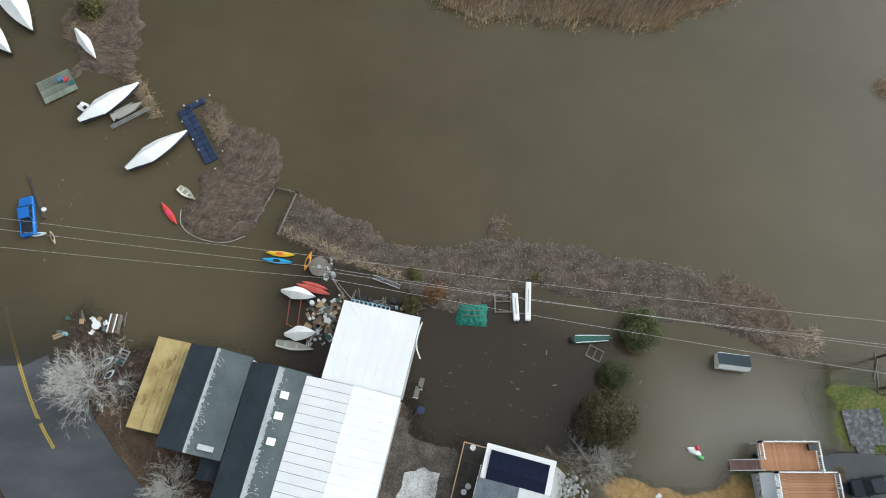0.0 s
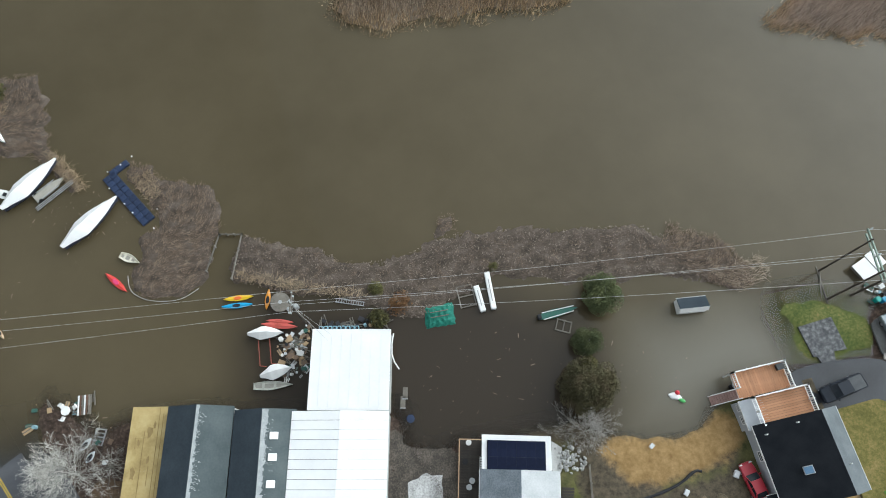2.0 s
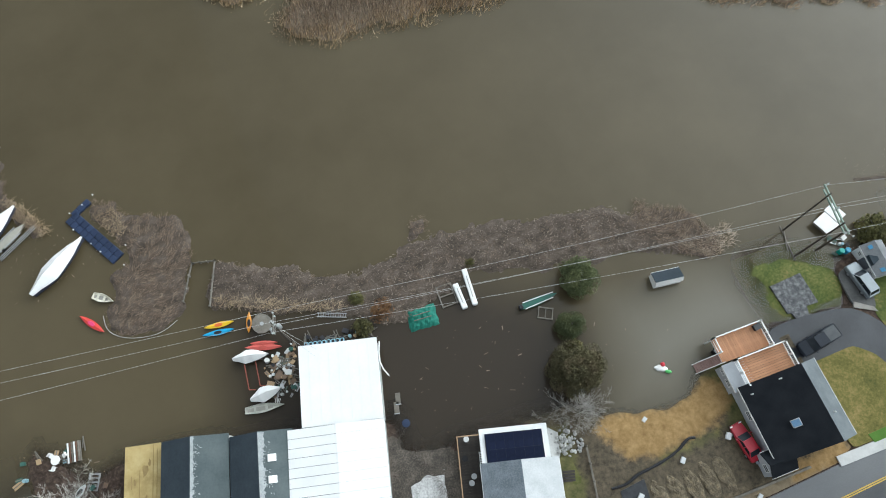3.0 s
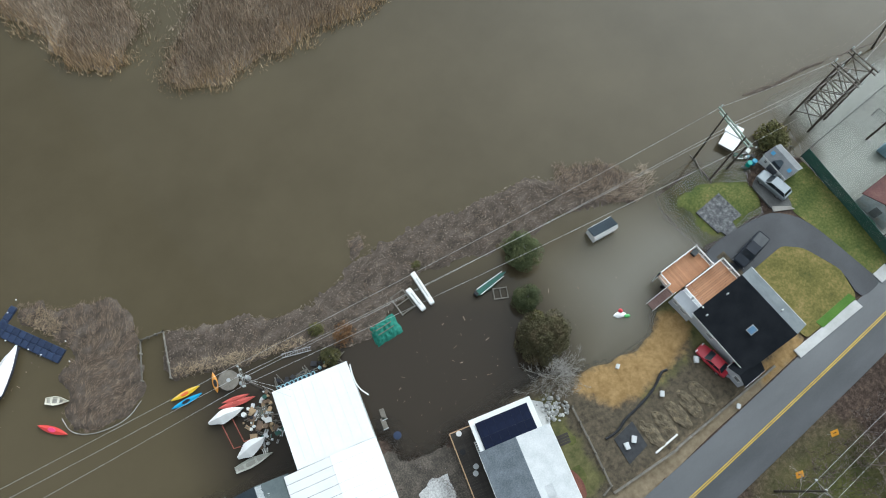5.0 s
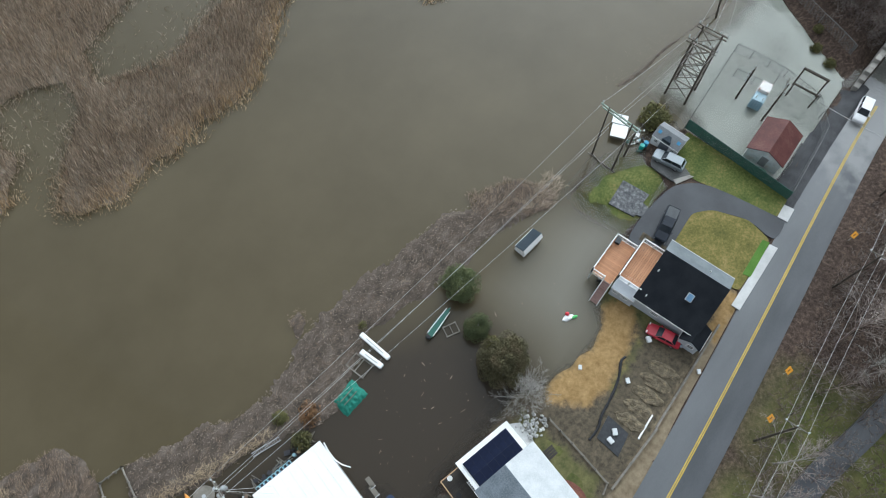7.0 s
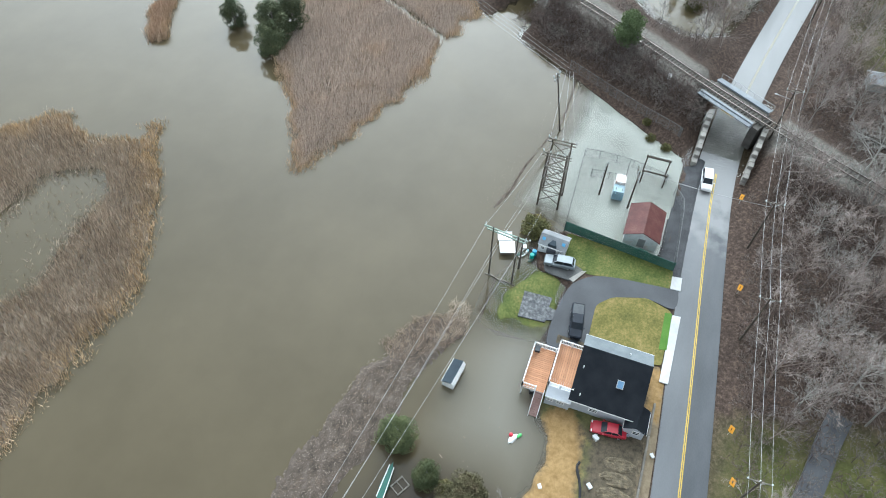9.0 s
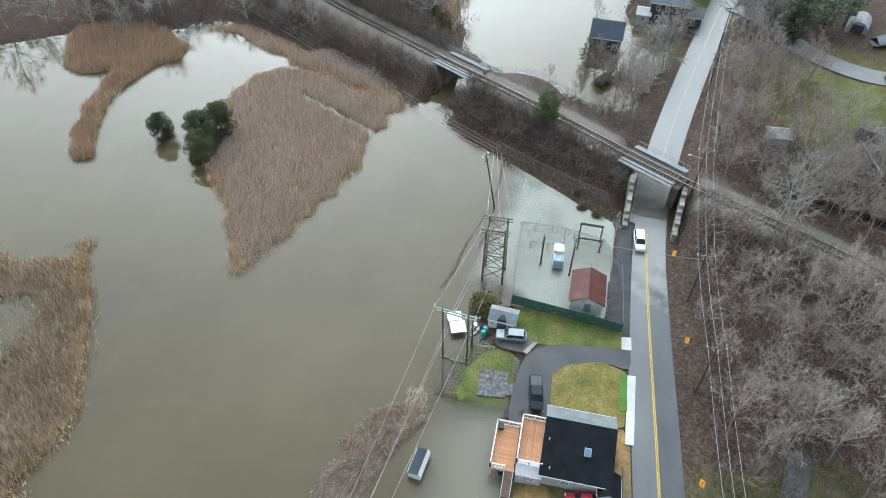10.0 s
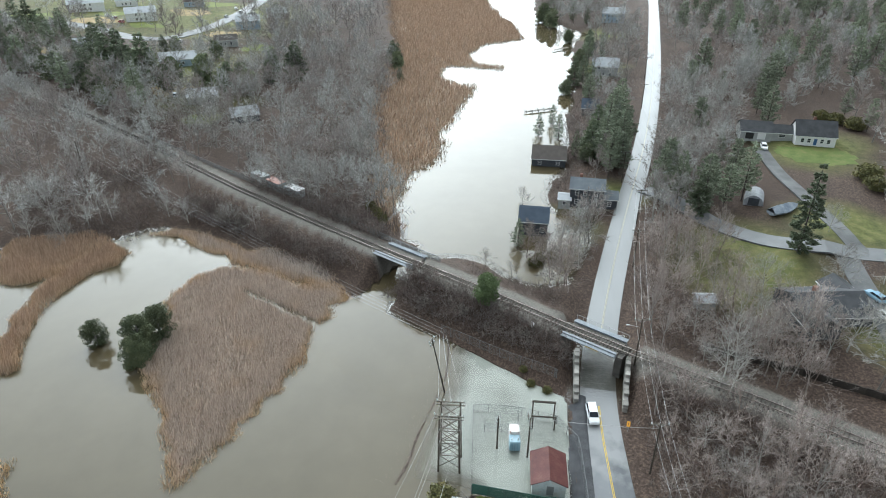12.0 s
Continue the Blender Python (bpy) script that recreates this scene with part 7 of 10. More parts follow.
def timber_deck(x0, y0, x1, y1, z, label, rails, boards="x"):
    d = thing("deck", pose(0, 0, 0), label, "deck")
    n = int(((y1 - y0) if boards == "x" else (x1 - x0)) / 0.28)
    w = ((y1 - y0) if boards == "x" else (x1 - x0)) / n
    me = mesh_of("board", bx(x0, 0.012, z - 0.04, x1, w - 0.012, z) if boards == "x" else bx(0.012, y0, z - 0.04, w - 0.012, y1, z), DECK_WOOD)
    for k in range(n):
        share("board", me, d, pose(0, y0 + k * w, 0) if boards == "x" else pose(x0 + k * w, 0, 0))
    bm = bx(x0, y0, z - 0.3, x1, y0 + 0.06, z - 0.05)
    box(bm, x0, y1 - 0.06, z - 0.3, x1, y1, z - 0.05)
    box(bm, x0, y0 + 0.06, z - 0.3, x0 + 0.06, y1 - 0.06, z - 0.05)
    box(bm, x1 - 0.06, y0 + 0.06, z - 0.3, x1, y1 - 0.06, z - 0.05)
    part("rim", bm, WHITE, d)
    for x in (x0 + 0.15, x1 - 0.15):
        for y in (y0 + 0.15, y1 - 0.15):
            part("leg", bx(x - 0.08, y - 0.08, -0.3, x + 0.08, y + 0.08, z - 0.05), WHITE, d)
    for a, b in rails:
        railing_run(d, a, b, z)
    return d


timber_deck(36.0, 1.55, 42.6, 4.75, 2.4, "tan board deck with white railings over the flood", [((36.1, 4.65), (42.5, 4.65)), ((42.5, 4.65), (42.5, 1.6)), ((36.1, 4.65), (36.1, 2.8))], "y")
timber_deck(37.0, -2.0, 43.9, 1.45, 2.9, "upper tan board deck with white railings", [((37.1, 1.35), (43.8, 1.35)), ((43.8, 1.35), (43.8, -1.9)), ((37.1, 1.35), (37.1, -1.9))])
st = thing("deck_stairs", pose(0, 0, 0), "wooden stair with white railings down from the deck", "stairs")
for k in range(11):
    part("tread", bx(33.4 + k * 0.245, 1.62, 0.16 + k * 0.205, 33.7 + k * 0.245, 2.72, 0.21 + k * 0.205), surf("stair_tread", [(0.26, 0.16, 0.14), (0.36, 0.24, 0.21)], 1, 0.7, 0.1), st)
for y in (1.58, 2.76):
    part("stringer", beam(bmesh.new(), (33.3, y, 0.05), (36.1, y, 2.35), 0.06, 0.24), WHITE, st)
    part("handrail", beam(bmesh.new(), (33.4, y, 1.1), (36.0, y, 3.3), 0.09, 0.09), WHITE, st)
grill = thing("barbecue", pose(36.8, 3.3, 0, 0, 0, 20), "covered black barbecue under the deck", "barbecue")
part("body", bx(-0.5, -0.3, 0.1, 0.5, 0.3, 0.95, bevel=0.06), BLACK, grill)
part("lid", bx(-0.48, -0.28, 0.95, 0.48, 0.28, 1.2, bevel=0.1), STEEL, grill)
box_ = thing("deck_box", pose(42.0, 4.1, 2.4, 0, 0, 5), "dark grey storage box on the deck", "storage box")
part("body", bx(-0.45, -0.35, 0, 0.45, 0.35, 0.45, bevel=0.03), BLACK, box_)
part("lid", bx(-0.47, -0.37, 0.46, 0.47, 0.37, 0.52, bevel=0.02), surf("grey_lid", [(0.06, 0.065, 0.07), (0.09, 0.095, 0.1)], 2, 0.5, 0.05), box_)
ac = thing("heat_pump", pose(35.2, -10.0, 0.42, 0, 0, 10), "pale grey outdoor heat pump beside the porch", "heat pump")
part("body", bx(-0.4, -0.4, 0, 0.4, 0.4, 0.75, bevel=0.05), surf("pump_grey", [(0.3, 0.34, 0.4), (0.4, 0.44, 0.5)], 2, 0.5, 0.05), ac)
part("fan_grille", bar(bmesh.new(), (0, 0, 0.75), (0, 0, 0.79), 0.33, n=16), BLACK, ac)

# the house with solar panels
SM = pose(7.0, -5.2, 0.5, 0, 0, -14.5)
# sunward slope takes the paler shingle: its light is put into the colour
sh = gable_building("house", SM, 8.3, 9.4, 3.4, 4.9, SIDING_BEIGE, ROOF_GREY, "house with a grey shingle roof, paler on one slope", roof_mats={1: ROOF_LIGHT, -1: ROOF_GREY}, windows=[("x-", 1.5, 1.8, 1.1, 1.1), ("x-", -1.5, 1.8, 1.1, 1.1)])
part("dormer", bx(0.5, -2.3, 4.0, 1.8, -1.0, 4.75), ROOF_LIGHT, sh, "pale box dormer")
sb = thing("solar_extension", pose(8.3, 1.15, 0.5, 0, 0, -14.5), "white flat-roofed extension carrying dark solar panels", "house")
part("wall", bx(-3.7, -2.1, -0.6, 3.7, 2.1, 3.2), WHITE, sb)
part("roof", bx(-3.95, -2.2, 3.2, 3.95, 2.35, 3.4, bevel=0.03), ROOF_WHITE, sb)
part("panel_bed", bx(-3.35, -1.9, 3.41, 3.3, 1.75, 3.47), BLACK, sb)
for i in range(6):
    for j in range(2):
        p = part("solar_panel", bx(-0.535, -0.88, 0, 0.535, 0.88, 0.05), SOLAR, sb, "dark blue solar panel")
        p.matrix_basis = pose(-2.75 + i * 1.09, -0.95 + j * 1.78, 3.55 + (0.06 if j else 0.0), 2, 0, 0)
        part("panel_frame", box(bx(-0.535, -0.9, -0.03, 0.535, -0.88, 0.055), -0.535, 0.88, -0.03, 0.535, 0.9, 0.055), BLACK, p)
sd = thing("side_deck", pose(2.9, -0.1, 0, 0, 0, -14.5), "dark stained timber deck with a tan rail", "deck")
DARK_DECK = surf("dark_stained_boards", [(0.03, 0.026, 0.023), (0.06, 0.052, 0.045)], 1, 0.7, 0.2, random_amt=0.15)
bme = mesh_of("board", bx(-1.5, 0.01, 1.0, 1.5, 0.29, 1.05), DARK_DECK)
for k in range(30):
    share("board", bme, sd, pose(0, -4.5 + k * 0.3, 0))
TAN = surf("tan_rail", [(0.4, 0.26, 0.15), (0.5, 0.34, 0.2)], 1, 0.7, 0.1)
part("rail", box(bx(-1.6, -4.5, 1.9, -1.48, 4.5, 2.0), -1.6, 4.4, 1.9, 1.5, 4.52, 2.0), TAN, sd, "tan timber handrail")
for k in range(6):
    part("post", bx(-1.6, -4.5 + k * 1.78, 0, -1.48, -4.38 + k * 1.78, 1.9), TAN, sd)
lad = thing("white_rack", pose(4.5, 1.0, 1.05, 0, 0, -14.5), "white slatted rack standing on the deck", "rack")
for k in range(8):
    part("slat", bx(-0.35, -1.0 + k * 0.27, 0.7, 0.35, -0.88 + k * 0.27, 0.76), WHITE, lad)
part("side", box(bx(-0.4, -1.1, 0, -0.35, 1.1, 0.8), 0.35, -1.1, 0, 0.4, 1.1, 0.8), WHITE, lad)
for x, y, c in [(3.5, 4.0, WHITE), (2.6, 2.0, BLACK), (2.4, -0.8, STEEL), (2.9, -0.2, STEEL)]:
    pot = thing("deck_pot", pose(x, y, 1.05), "small round pot standing on the dark deck", "pot", "pots on the deck")
    part("pot", bar(bmesh.new(), (0, 0, 0), (0, 0, 0.45), 0.22, 0.32, 12), c, pot)
    part("rim", bar(bmesh.new(), (0, 0, 0.45), (0, 0, 0.5), 0.34, 0.34, 12), c, pot)

pad("gravel_strip", [(13.2, 2.0), (14.2, 1.0), (13.4, -1.5), (12.8, -2.1), (12.3, -1.0)], 0.56, surf("white_chippings", [(0.42, 0.42, 0.41), (0.7, 0.7, 0.69)], 1.2, 0.9, 0.7, fine=14, fine_amt=0.6), "strip of white chippings beside the extension", k=0)
pad("mulch_bed", [(11.5, -6.6), (12.1, -7.4), (12.3, -9.0), (11.7, -10.5), (10.9, -10.8), (11.1, -9.5), (11.3, -8.2)], 0.57, surf("red_mulch", [(0.1, 0.04, 0.03), (0.22, 0.095, 0.07)], 1.2, 0.95, 0.8, fine=14, fine_amt=0.6), "curved bed of red bark mulch beside the house", k=1)
rubble = thing("rubble_pile", pose(14.7, -0.4, 0.5), "heap of broken white and grey stones beside the house", "rubble")
stone_mes = []
for k in range(5):
    bm = bmesh.new()
    bmesh.ops.create_icosphere(bm, subdivisions=1, radius=0.22)
    for v in bm.verts:
        v.co *= 1 + 0.45 * noise.noise(v.co * 4 + Vector((k * 3, 0, 0)))
        v.co.z *= 0.6
    stone_mes.append(mesh_of("stone", bm, surf("pale_rubble", [(0.3, 0.3, 0.29), (0.62, 0.62, 0.6)], 1.5, 0.9, 0.5, random_amt=0.35)))
for k in range(90):
    share("stone", stone_mes[k % 5], rubble, pose(rs.gauss(0, 0.75), rs.gauss(0, 0.7), rs.uniform(0, 0.25), rs.uniform(0, 90), 0, rs.uniform(0, 360)) @ Matrix.Scale(rs.uniform(0.5, 1.4), 4))
back_steps = thing("back_steps", pose(13.1, -3.2, 0.5, 0, 0, -14.5), "dark timber steps at the back of the house", "steps")
for k in range(4):
    part("tread", bx(-0.2, -0.35 - k * 0.32, 0.55 - k * 0.14, 1.2, -0.07 - k * 0.32, 0.6 - k * 0.14), DARK_DECK, back_steps)
part("stringer", beam(bmesh.new(), (-0.22, 0, 0.55), (-0.22, -1.4, 0.05), 0.08, 0.2), DARK_DECK, back_steps)

# boatyard sheds
def ragged_strip(length, w, seed, z):
    """A bleached band below a ridge: a narrow solid strip that breaks up into blotches and short runs."""
    bm = bmesh.new()
    r = random.Random(seed)
    y = -length / 2
    while y < length / 2 - 0.1:
        st = r.uniform(0.12, 0.4)
        v = [bm.verts.new(p) for p in ((0.0, y, z), (w * r.uniform(0.2, 0.42), y - r.uniform(0, 0.1), z), (w * r.uniform(0.2, 0.42), y + st, z), (0.0, y + st, z))]
        bm.faces.new(v)
        y += st
    for _ in range(int(length * 16)):
        x = w * (0.2 + 0.95 * r.random() ** 1.8)
        y = r.uniform(-length / 2, length / 2)
        if noise.noise(Vector((x * 0.8, y * 0.55, seed))) + 0.5 - 0.75 * x / w < 0:
            continue
        a, b, k = r.uniform(0.04, 0.2), r.uniform(0.015, 0.06), r.randint(4, 6)
        tilt = r.gauss(-0.35, 0.3)
        ring = []
        for q in range(k):
            t = 6.283 * q / k
            px, py = a * math.cos(t) * r.uniform(0.6, 1.2), b * math.sin(t) * r.uniform(0.6, 1.4)
            ring.append(bm.verts.new((min(max(x + px * math.cos(tilt) - py * math.sin(tilt), 0.0), w * 1.25), min(max(y + px * math.sin(tilt) + py * math.cos(tilt), -length / 2), length / 2), z + 0.002 * r.random())))
        bm.faces.new(ring)
    bmesh.ops.recalc_face_normals(bm, faces=bm.faces[:])
    bmesh.ops.solidify(bm, geom=bm.faces[:], thickness=0.008)
    return bm


BLEACH = surf("bleached_felt", [(0.2, 0.22, 0.225), (0.46, 0.48, 0.49)], 1.2, 0.85, 0.2, fine=7, fine_amt=0.6)
# lit copy of the dark felt: daylight on the sunward slopes, put into colour
ROOF_LIT = surf("dark_felt_lit", [(0.055, 0.072, 0.077), (0.105, 0.126, 0.13)], 0.3, 0.8, 0.2, fine=14)
g1 = gable_building("boat_shed", pose(-26.9, 8.9, 0.3, 0, 0, -12.5), 7.3, 11.4, 4.3, 5.9, SIDING_BEIGE, ROOF_DARK, "long boat shed with a dark felt roof, bleached at the ridge", "shed", over=0.15, trim=False, roof_mats={1: ROOF_LIT, -1: ROOF_DARK})
sm_ = part("ridge_stain", ragged_strip(11.6, 1.1, 3, 0.0), BLEACH, g1, "pale bleached streak along the ridge")
sm_.matrix_basis = pose(0.05, 0, 6.075, 0, 23.6, 0)
g2 = gable_building("boat_shed", pose(-20.6, 2.4, 0.3, 0, 0, -12.0), 6.9, 20.5, 4.4, 6.0, SIDING_BEIGE, ROOF_DARK, "long boat shed with a dark felt roof and three skylights", "shed", over=0.12, trim=False, roof_mats={1: ROOF_LIT, -1: ROOF_DARK})
sm_ = part("ridge_stain", ragged_strip(20.6, 1.9, 4, 0.0), BLEACH, g2, "pale bleached streak along the ridge")
sm_.matrix_basis = pose(0.05, 0, 6.175, 0, 24.9, 0)
for y in (7.4, 5.1, 2.3):
    q = part("skylight", bx(-0.48, -0.4, 0, 0.48, 0.4, 0.2, bevel=0.03), WHITE, g2, "white domed skylight")
    q.matrix_basis = pose(1.35, y, 5.52, 0, 24.9, 0)
vb = part("roof_vent", bx(-0.9, -0.3, 0, 0.9, 0.3, 0.3, bevel=0.04), STEEL, g1)
vb.matrix_basis = pose(2.0, -4.9, 5.15, 0, 23, 0)
g3 = thing("flat_shed", pose(-32.95, 10.9, 0.3, 0, 0, -12.0), "lean-to shed with an ochre membrane roof in patched strips", "shed")
part("wall", bx(-2.0, -5.2, -0.6, 2.0, 5.2, 2.7), SIDING_BEIGE, g3)
for k, (a, b) in enumerate([(-2.15, -0.4), (-0.385, 1.1), (1.115, 1.55), (1.565, 2.15)]):
    for j in range(3):
        part("roof_sheet", bx(a, -5.35 + j * 3.57, 2.7 + 0.02 * k, b, -5.36 + (j + 1) * 3.57, 2.86 + 0.02 * k), ROOF_YELLOW, g3)
for x, y0, y1 in [(-0.39, -5.2, 2.6), (1.11, -5.3, 5.3), (1.56, -4.8, 4.6), (0.5, -3.4, -1.2), (-1.3, 0.6, 2.0)]:
    part("seam", bx(x - 0.035, y0, 2.93, x + 0.035, y1, 2.945), ROOF_STAIN, g3, "dark seam in the membrane")
for x, y, a in [(0.2, 2.4, 0.5), (-0.9, 1.2, 0.35), (0.7, 3.3, 0.3), (-1.2, -2.0, 0.5), (0.4, -0.6, 0.3)]:
    bm = bmesh.new()
    bmesh.ops.create_circle(bm, cap_ends=True, segments=14, radius=a, matrix=pose(x, y, 2.947) @ Matrix.Diagonal((0.5, 1.4, 1, 1)))
    for v in bm.verts:
        v.co += Vector((noise.noise(v.co * 5), noise.noise(v.co * 5 + Vector((3, 1, 0))), 0)) * a * 0.6
    part("stain", bm, ROOF_STAIN, g3, "dark stain on the membrane")
an = gable_building("annex", pose(-26.3, 1.6, 0.3, 0, 0, -12), 2.2, 2.4, 2.2, 2.7, SIDING_BEIGE, ROOF_DARK, "small dark-roofed annex behind the boat shed", "shed", over=0.1, trim=False)

SEAM = surf("roof_seam", [(0.1, 0.1, 0.1), (0.2, 0.2, 0.2)], 1, 0.7, 0)
wb = thing("white_boat_shed", pose(-8.25, 15.0, 0.3, 0, 0, -13.0), "white sheet-roofed boat shed at the water's edge", "shed")
part("wall", bx(-4.55, -4.6, -0.6, 4.55, 4.6, 4.3), SIDING_BEIGE, wb)
for k in range(8):
    part("roof_sheet", bx(-4.7 + k * 1.175, -4.75, 4.32 + 0.012 * (k % 2), -4.7 + (k + 1) * 1.175 - 0.012, 4.75, 4.46 + 0.012 * (k % 2)), ROOF_WHITE, wb)
part("roof_underlay", bx(-4.6, -4.65, 4.3, 4.6, 4.65, 4.315), SEAM, wb)
wf = thing("white_boat_shed", pose(-12.2, 1.2, 0.3, 0, 0, -13.0), "large white sheet-roofed boat shed with lapped panels", "shed")
bm = bmesh.new()
prism([(-5.3, -9.4), (5.3, -9.4), (5.3, 9.4), (-5.3, 9.4)], -0.6, 4.55, bm)
part("wall", bm, SIDING_BEIGE, wf)
for s in (-1, 1):
    for k in range(18):
        p = part("roof_sheet", bx(0.0 if s > 0 else -5.55, -9.5 + k * 1.056, 0, 5.55 if s > 0 else 0.0, -9.5 + (k + 1) * 1.056 - (0.05 if s < 0 else 0.014), 0.1), ROOF_WHITE, wf)
        p.matrix_basis = pose(0, 0, 5.25 + 0.01 * (k % 2), 0, 5.0 * s, 0)
    u = part("roof_underlay", bx(0.0 if s > 0 else -5.5, -9.4, -0.03, 5.5 if s > 0 else 0.0, 9.4, -0.005), SEAM, wf)
    u.matrix_basis = pose(0, 0, 5.25, 0, 5.0 * s, 0)

# sheds and hut
gable_building("garden_shed", pose(35.2, 14.05, -0.55, 0, 0, 83), 1.7, 3.7, 1.7, 2.2, WHITE, ROOF_DARK, "small white shed with a dark roof standing in flood water", "shed", over=0.05, roof_mats={-1: WHITE, 1: ROOF_DARK}, off=-0.6, windows=[("x+", 0.9, 1.3, 0.5, 0.5), ("x-", 0.5, 1.2, 0.6, 0.6)])
hut = gable_building("substation_hut", pose(69.9, -5.95, 0.05, 0, 0, 90), 5.2, 6.3, 2.5, 3.8, surf("whitewashed_block", [(0.4, 0.43, 0.43), (0.58, 0.6, 0.6), (0.5, 0.44, 0.4)], 0.9, 0.8, 0.3), ROOF_RED, "whitewashed hut with a rust-red metal roof in a flooded yard", "hut", over=0.3, trim=False,
                     windows=[("x+", 1.0, 1.5, 0.6, 0.6)], doors=[("y+", -0.2, 1.1, 1.9, surf("grey_door", [(0.2, 0.2, 0.2), (0.27, 0.27, 0.27)], 1, 0.6, 0.1))])
gs = gable_building("storage_shed", pose(61.6, 6.7, 0.25, 0, 0, -4), 2.9, 4.3, 1.9, 2.75, WHITE, surf("mid_grey_shingle", [(0.15, 0.16, 0.17), (0.3, 0.31, 0.32)], 0.7, 0.85, 0.3, fine=9, fine_amt=0.5), "white storage shed with a grey roof and a small dormer", "shed", over=0.12, windows=[("x-", 1.4, 1.2, 0.5, 0.5), ("x-", -1.4, 1.2, 0.5, 0.5)], doors=[("x-", 0, 1.5, 1.8, surf("slate_door", [(0.1, 0.11, 0.13), (0.14, 0.15, 0.17)], 1, 0.6, 0.1))])
part("dormer", prism([(-1.5, -0.7), (0, 0.0), (-1.5, 0.7)], 2.0, 2.6), ROOF_DARK, gs, "dark triangular dormer")
for y in (-1.6, 1.6):
    q = part("skylight", bx(-0.25, -0.25, 0, 0.25, 0.25, 0.06), paint("blue_panel", (0.1, 0.35, 0.6)), gs)
    q.matrix_basis = pose(-0.7, y, 2.55, 0, -30, 0)

# houses beyond the railway
W2 = [("x-", -2.5, 1.6, 0.9, 1.3), ("x-", 0.5, 1.6, 0.9, 1.3), ("x-", 2.8, 1.6, 0.9, 1.3)]
W4 = W2 + [("x-", -2.5, 4.3, 0.9, 1.3), ("x-", 0.5, 4.3, 0.9, 1.3), ("x-", 2.8, 4.3, 0.9, 1.3), ("y-", 0, 1.6, 1, 1.3), ("y-", 0, 4.3, 1, 1.3)]
ROOF_NAVY = surf("slate_blue_roof", [(0.035, 0.05, 0.075), (0.065, 0.085, 0.115)], 0.5, 0.7, 0.3, fine=12)
ROOF_BROWN = surf("brown_shingle", [(0.06, 0.05, 0.044), (0.1, 0.086, 0.076)], 0.5, 0.85, 0.3, fine=12)
ROOF_PALE = surf("pale_grey_roof", [(0.36, 0.375, 0.395), (0.5, 0.515, 0.53)], 0.5, 0.85, 0.3, fine=12)
ROOF_SLATE = surf("dark_slate_shingle", [(0.045, 0.046, 0.05), (0.085, 0.086, 0.09)], 0.5, 0.85, 0.3, fine=12)
ROOF_STEEL = surf("steel_blue_shingle", [(0.1, 0.115, 0.13), (0.16, 0.175, 0.19)], 0.5, 0.85, 0.3, fine=12)
BLUE_SIDING = surf("blue_grey_siding", [(0.28, 0.37, 0.46), (0.38, 0.47, 0.56)], 0.5, 0.7, 0.1)
gable_building("creek_house", pose(156.4, -5.2, 0.2, 0, 0, -4), 8.4, 7.6, 4.0, 6.6, SIDING_DARK, ROOF_NAVY, "small dark house with a slate-blue roof in the flood", windows=[("x-", -2.4, 1.8, 1.0, 1.2), ("y-", 0, 2.2, 1, 1.2)])
gable_building("creek_house", pose(173.5, -20.8, 0.9, 0, 0, -6), 8.0, 9.5, 5.6, 7.4, SIDING_DARK, ROOF_STEEL, "tall dark grey house with white window trim", windows=W4, chimney=(0.5, 2, 8.4))
gable_building("house_wing", pose(172.0, -27.2, 0.9, 0, 0, -6), 6.0, 4.2, 3.0, 4.4, SIDING_DARK, ROOF_STEEL, "lower dark grey wing beside the tall house", windows=[("x-", 0, 1.5, 0.9, 1.2)])
gable_building("house_wing", pose(171.5, -14.4, 0.6, 0, 0, -6), 4.5, 3.4, 2.6, 3.4, SIDING_BEIGE, ROOF_PALE, "small pale side wing of the dark house", windows=[("x-", 0, 1.5, 0.8, 1.0)])
gable_building("creek_house", pose(207.5, -11.3, 0.0, 0, 0, -3), 12.0, 11.0, 2.6, 5.2, SIDING_DARK, ROOF_BROWN, "low brown-roofed boathouse standing in the water", windows=[("x-", -3, 1.3, 1, 1), ("x-", 3, 1.3, 1, 1)])
gable_building("creek_house", pose(258.0, -29.5, 0.6, 0, 0, -5), 9.0, 6.5, 3.6, 6.2, SIDING_DARK, ROOF_NAVY, "small slate-blue-roofed house by the creek", windows=[("x-", -1.5, 1.8, 1, 1.2), ("x-", 1.5, 1.8, 1, 1.2)])
gable_building("creek_house", pose(318.0, -42.0, 1.0, 0, 0, -8), 9.0, 12.0, 5.0, 8.2, SIDING_BEIGE, ROOF_PALE, "grey two-storey house half hidden by trees", windows=W4)
gable_building("creek_house", pose(452.0, -62.0, 1.4, 0, 0, -8), 9.0, 14.0, 6.0, 9.0, BLUE_SIDING, ROOF_PALE, "tall blue-grey house with white windows", windows=W4 + [("x-", -5, 1.6, 0.9, 1.3), ("x-", 5, 1.6, 0.9, 1.3), ("x-", 5, 4.3, 0.9, 1.3)])
hz = max(zpoint(220, -100), 1.0)
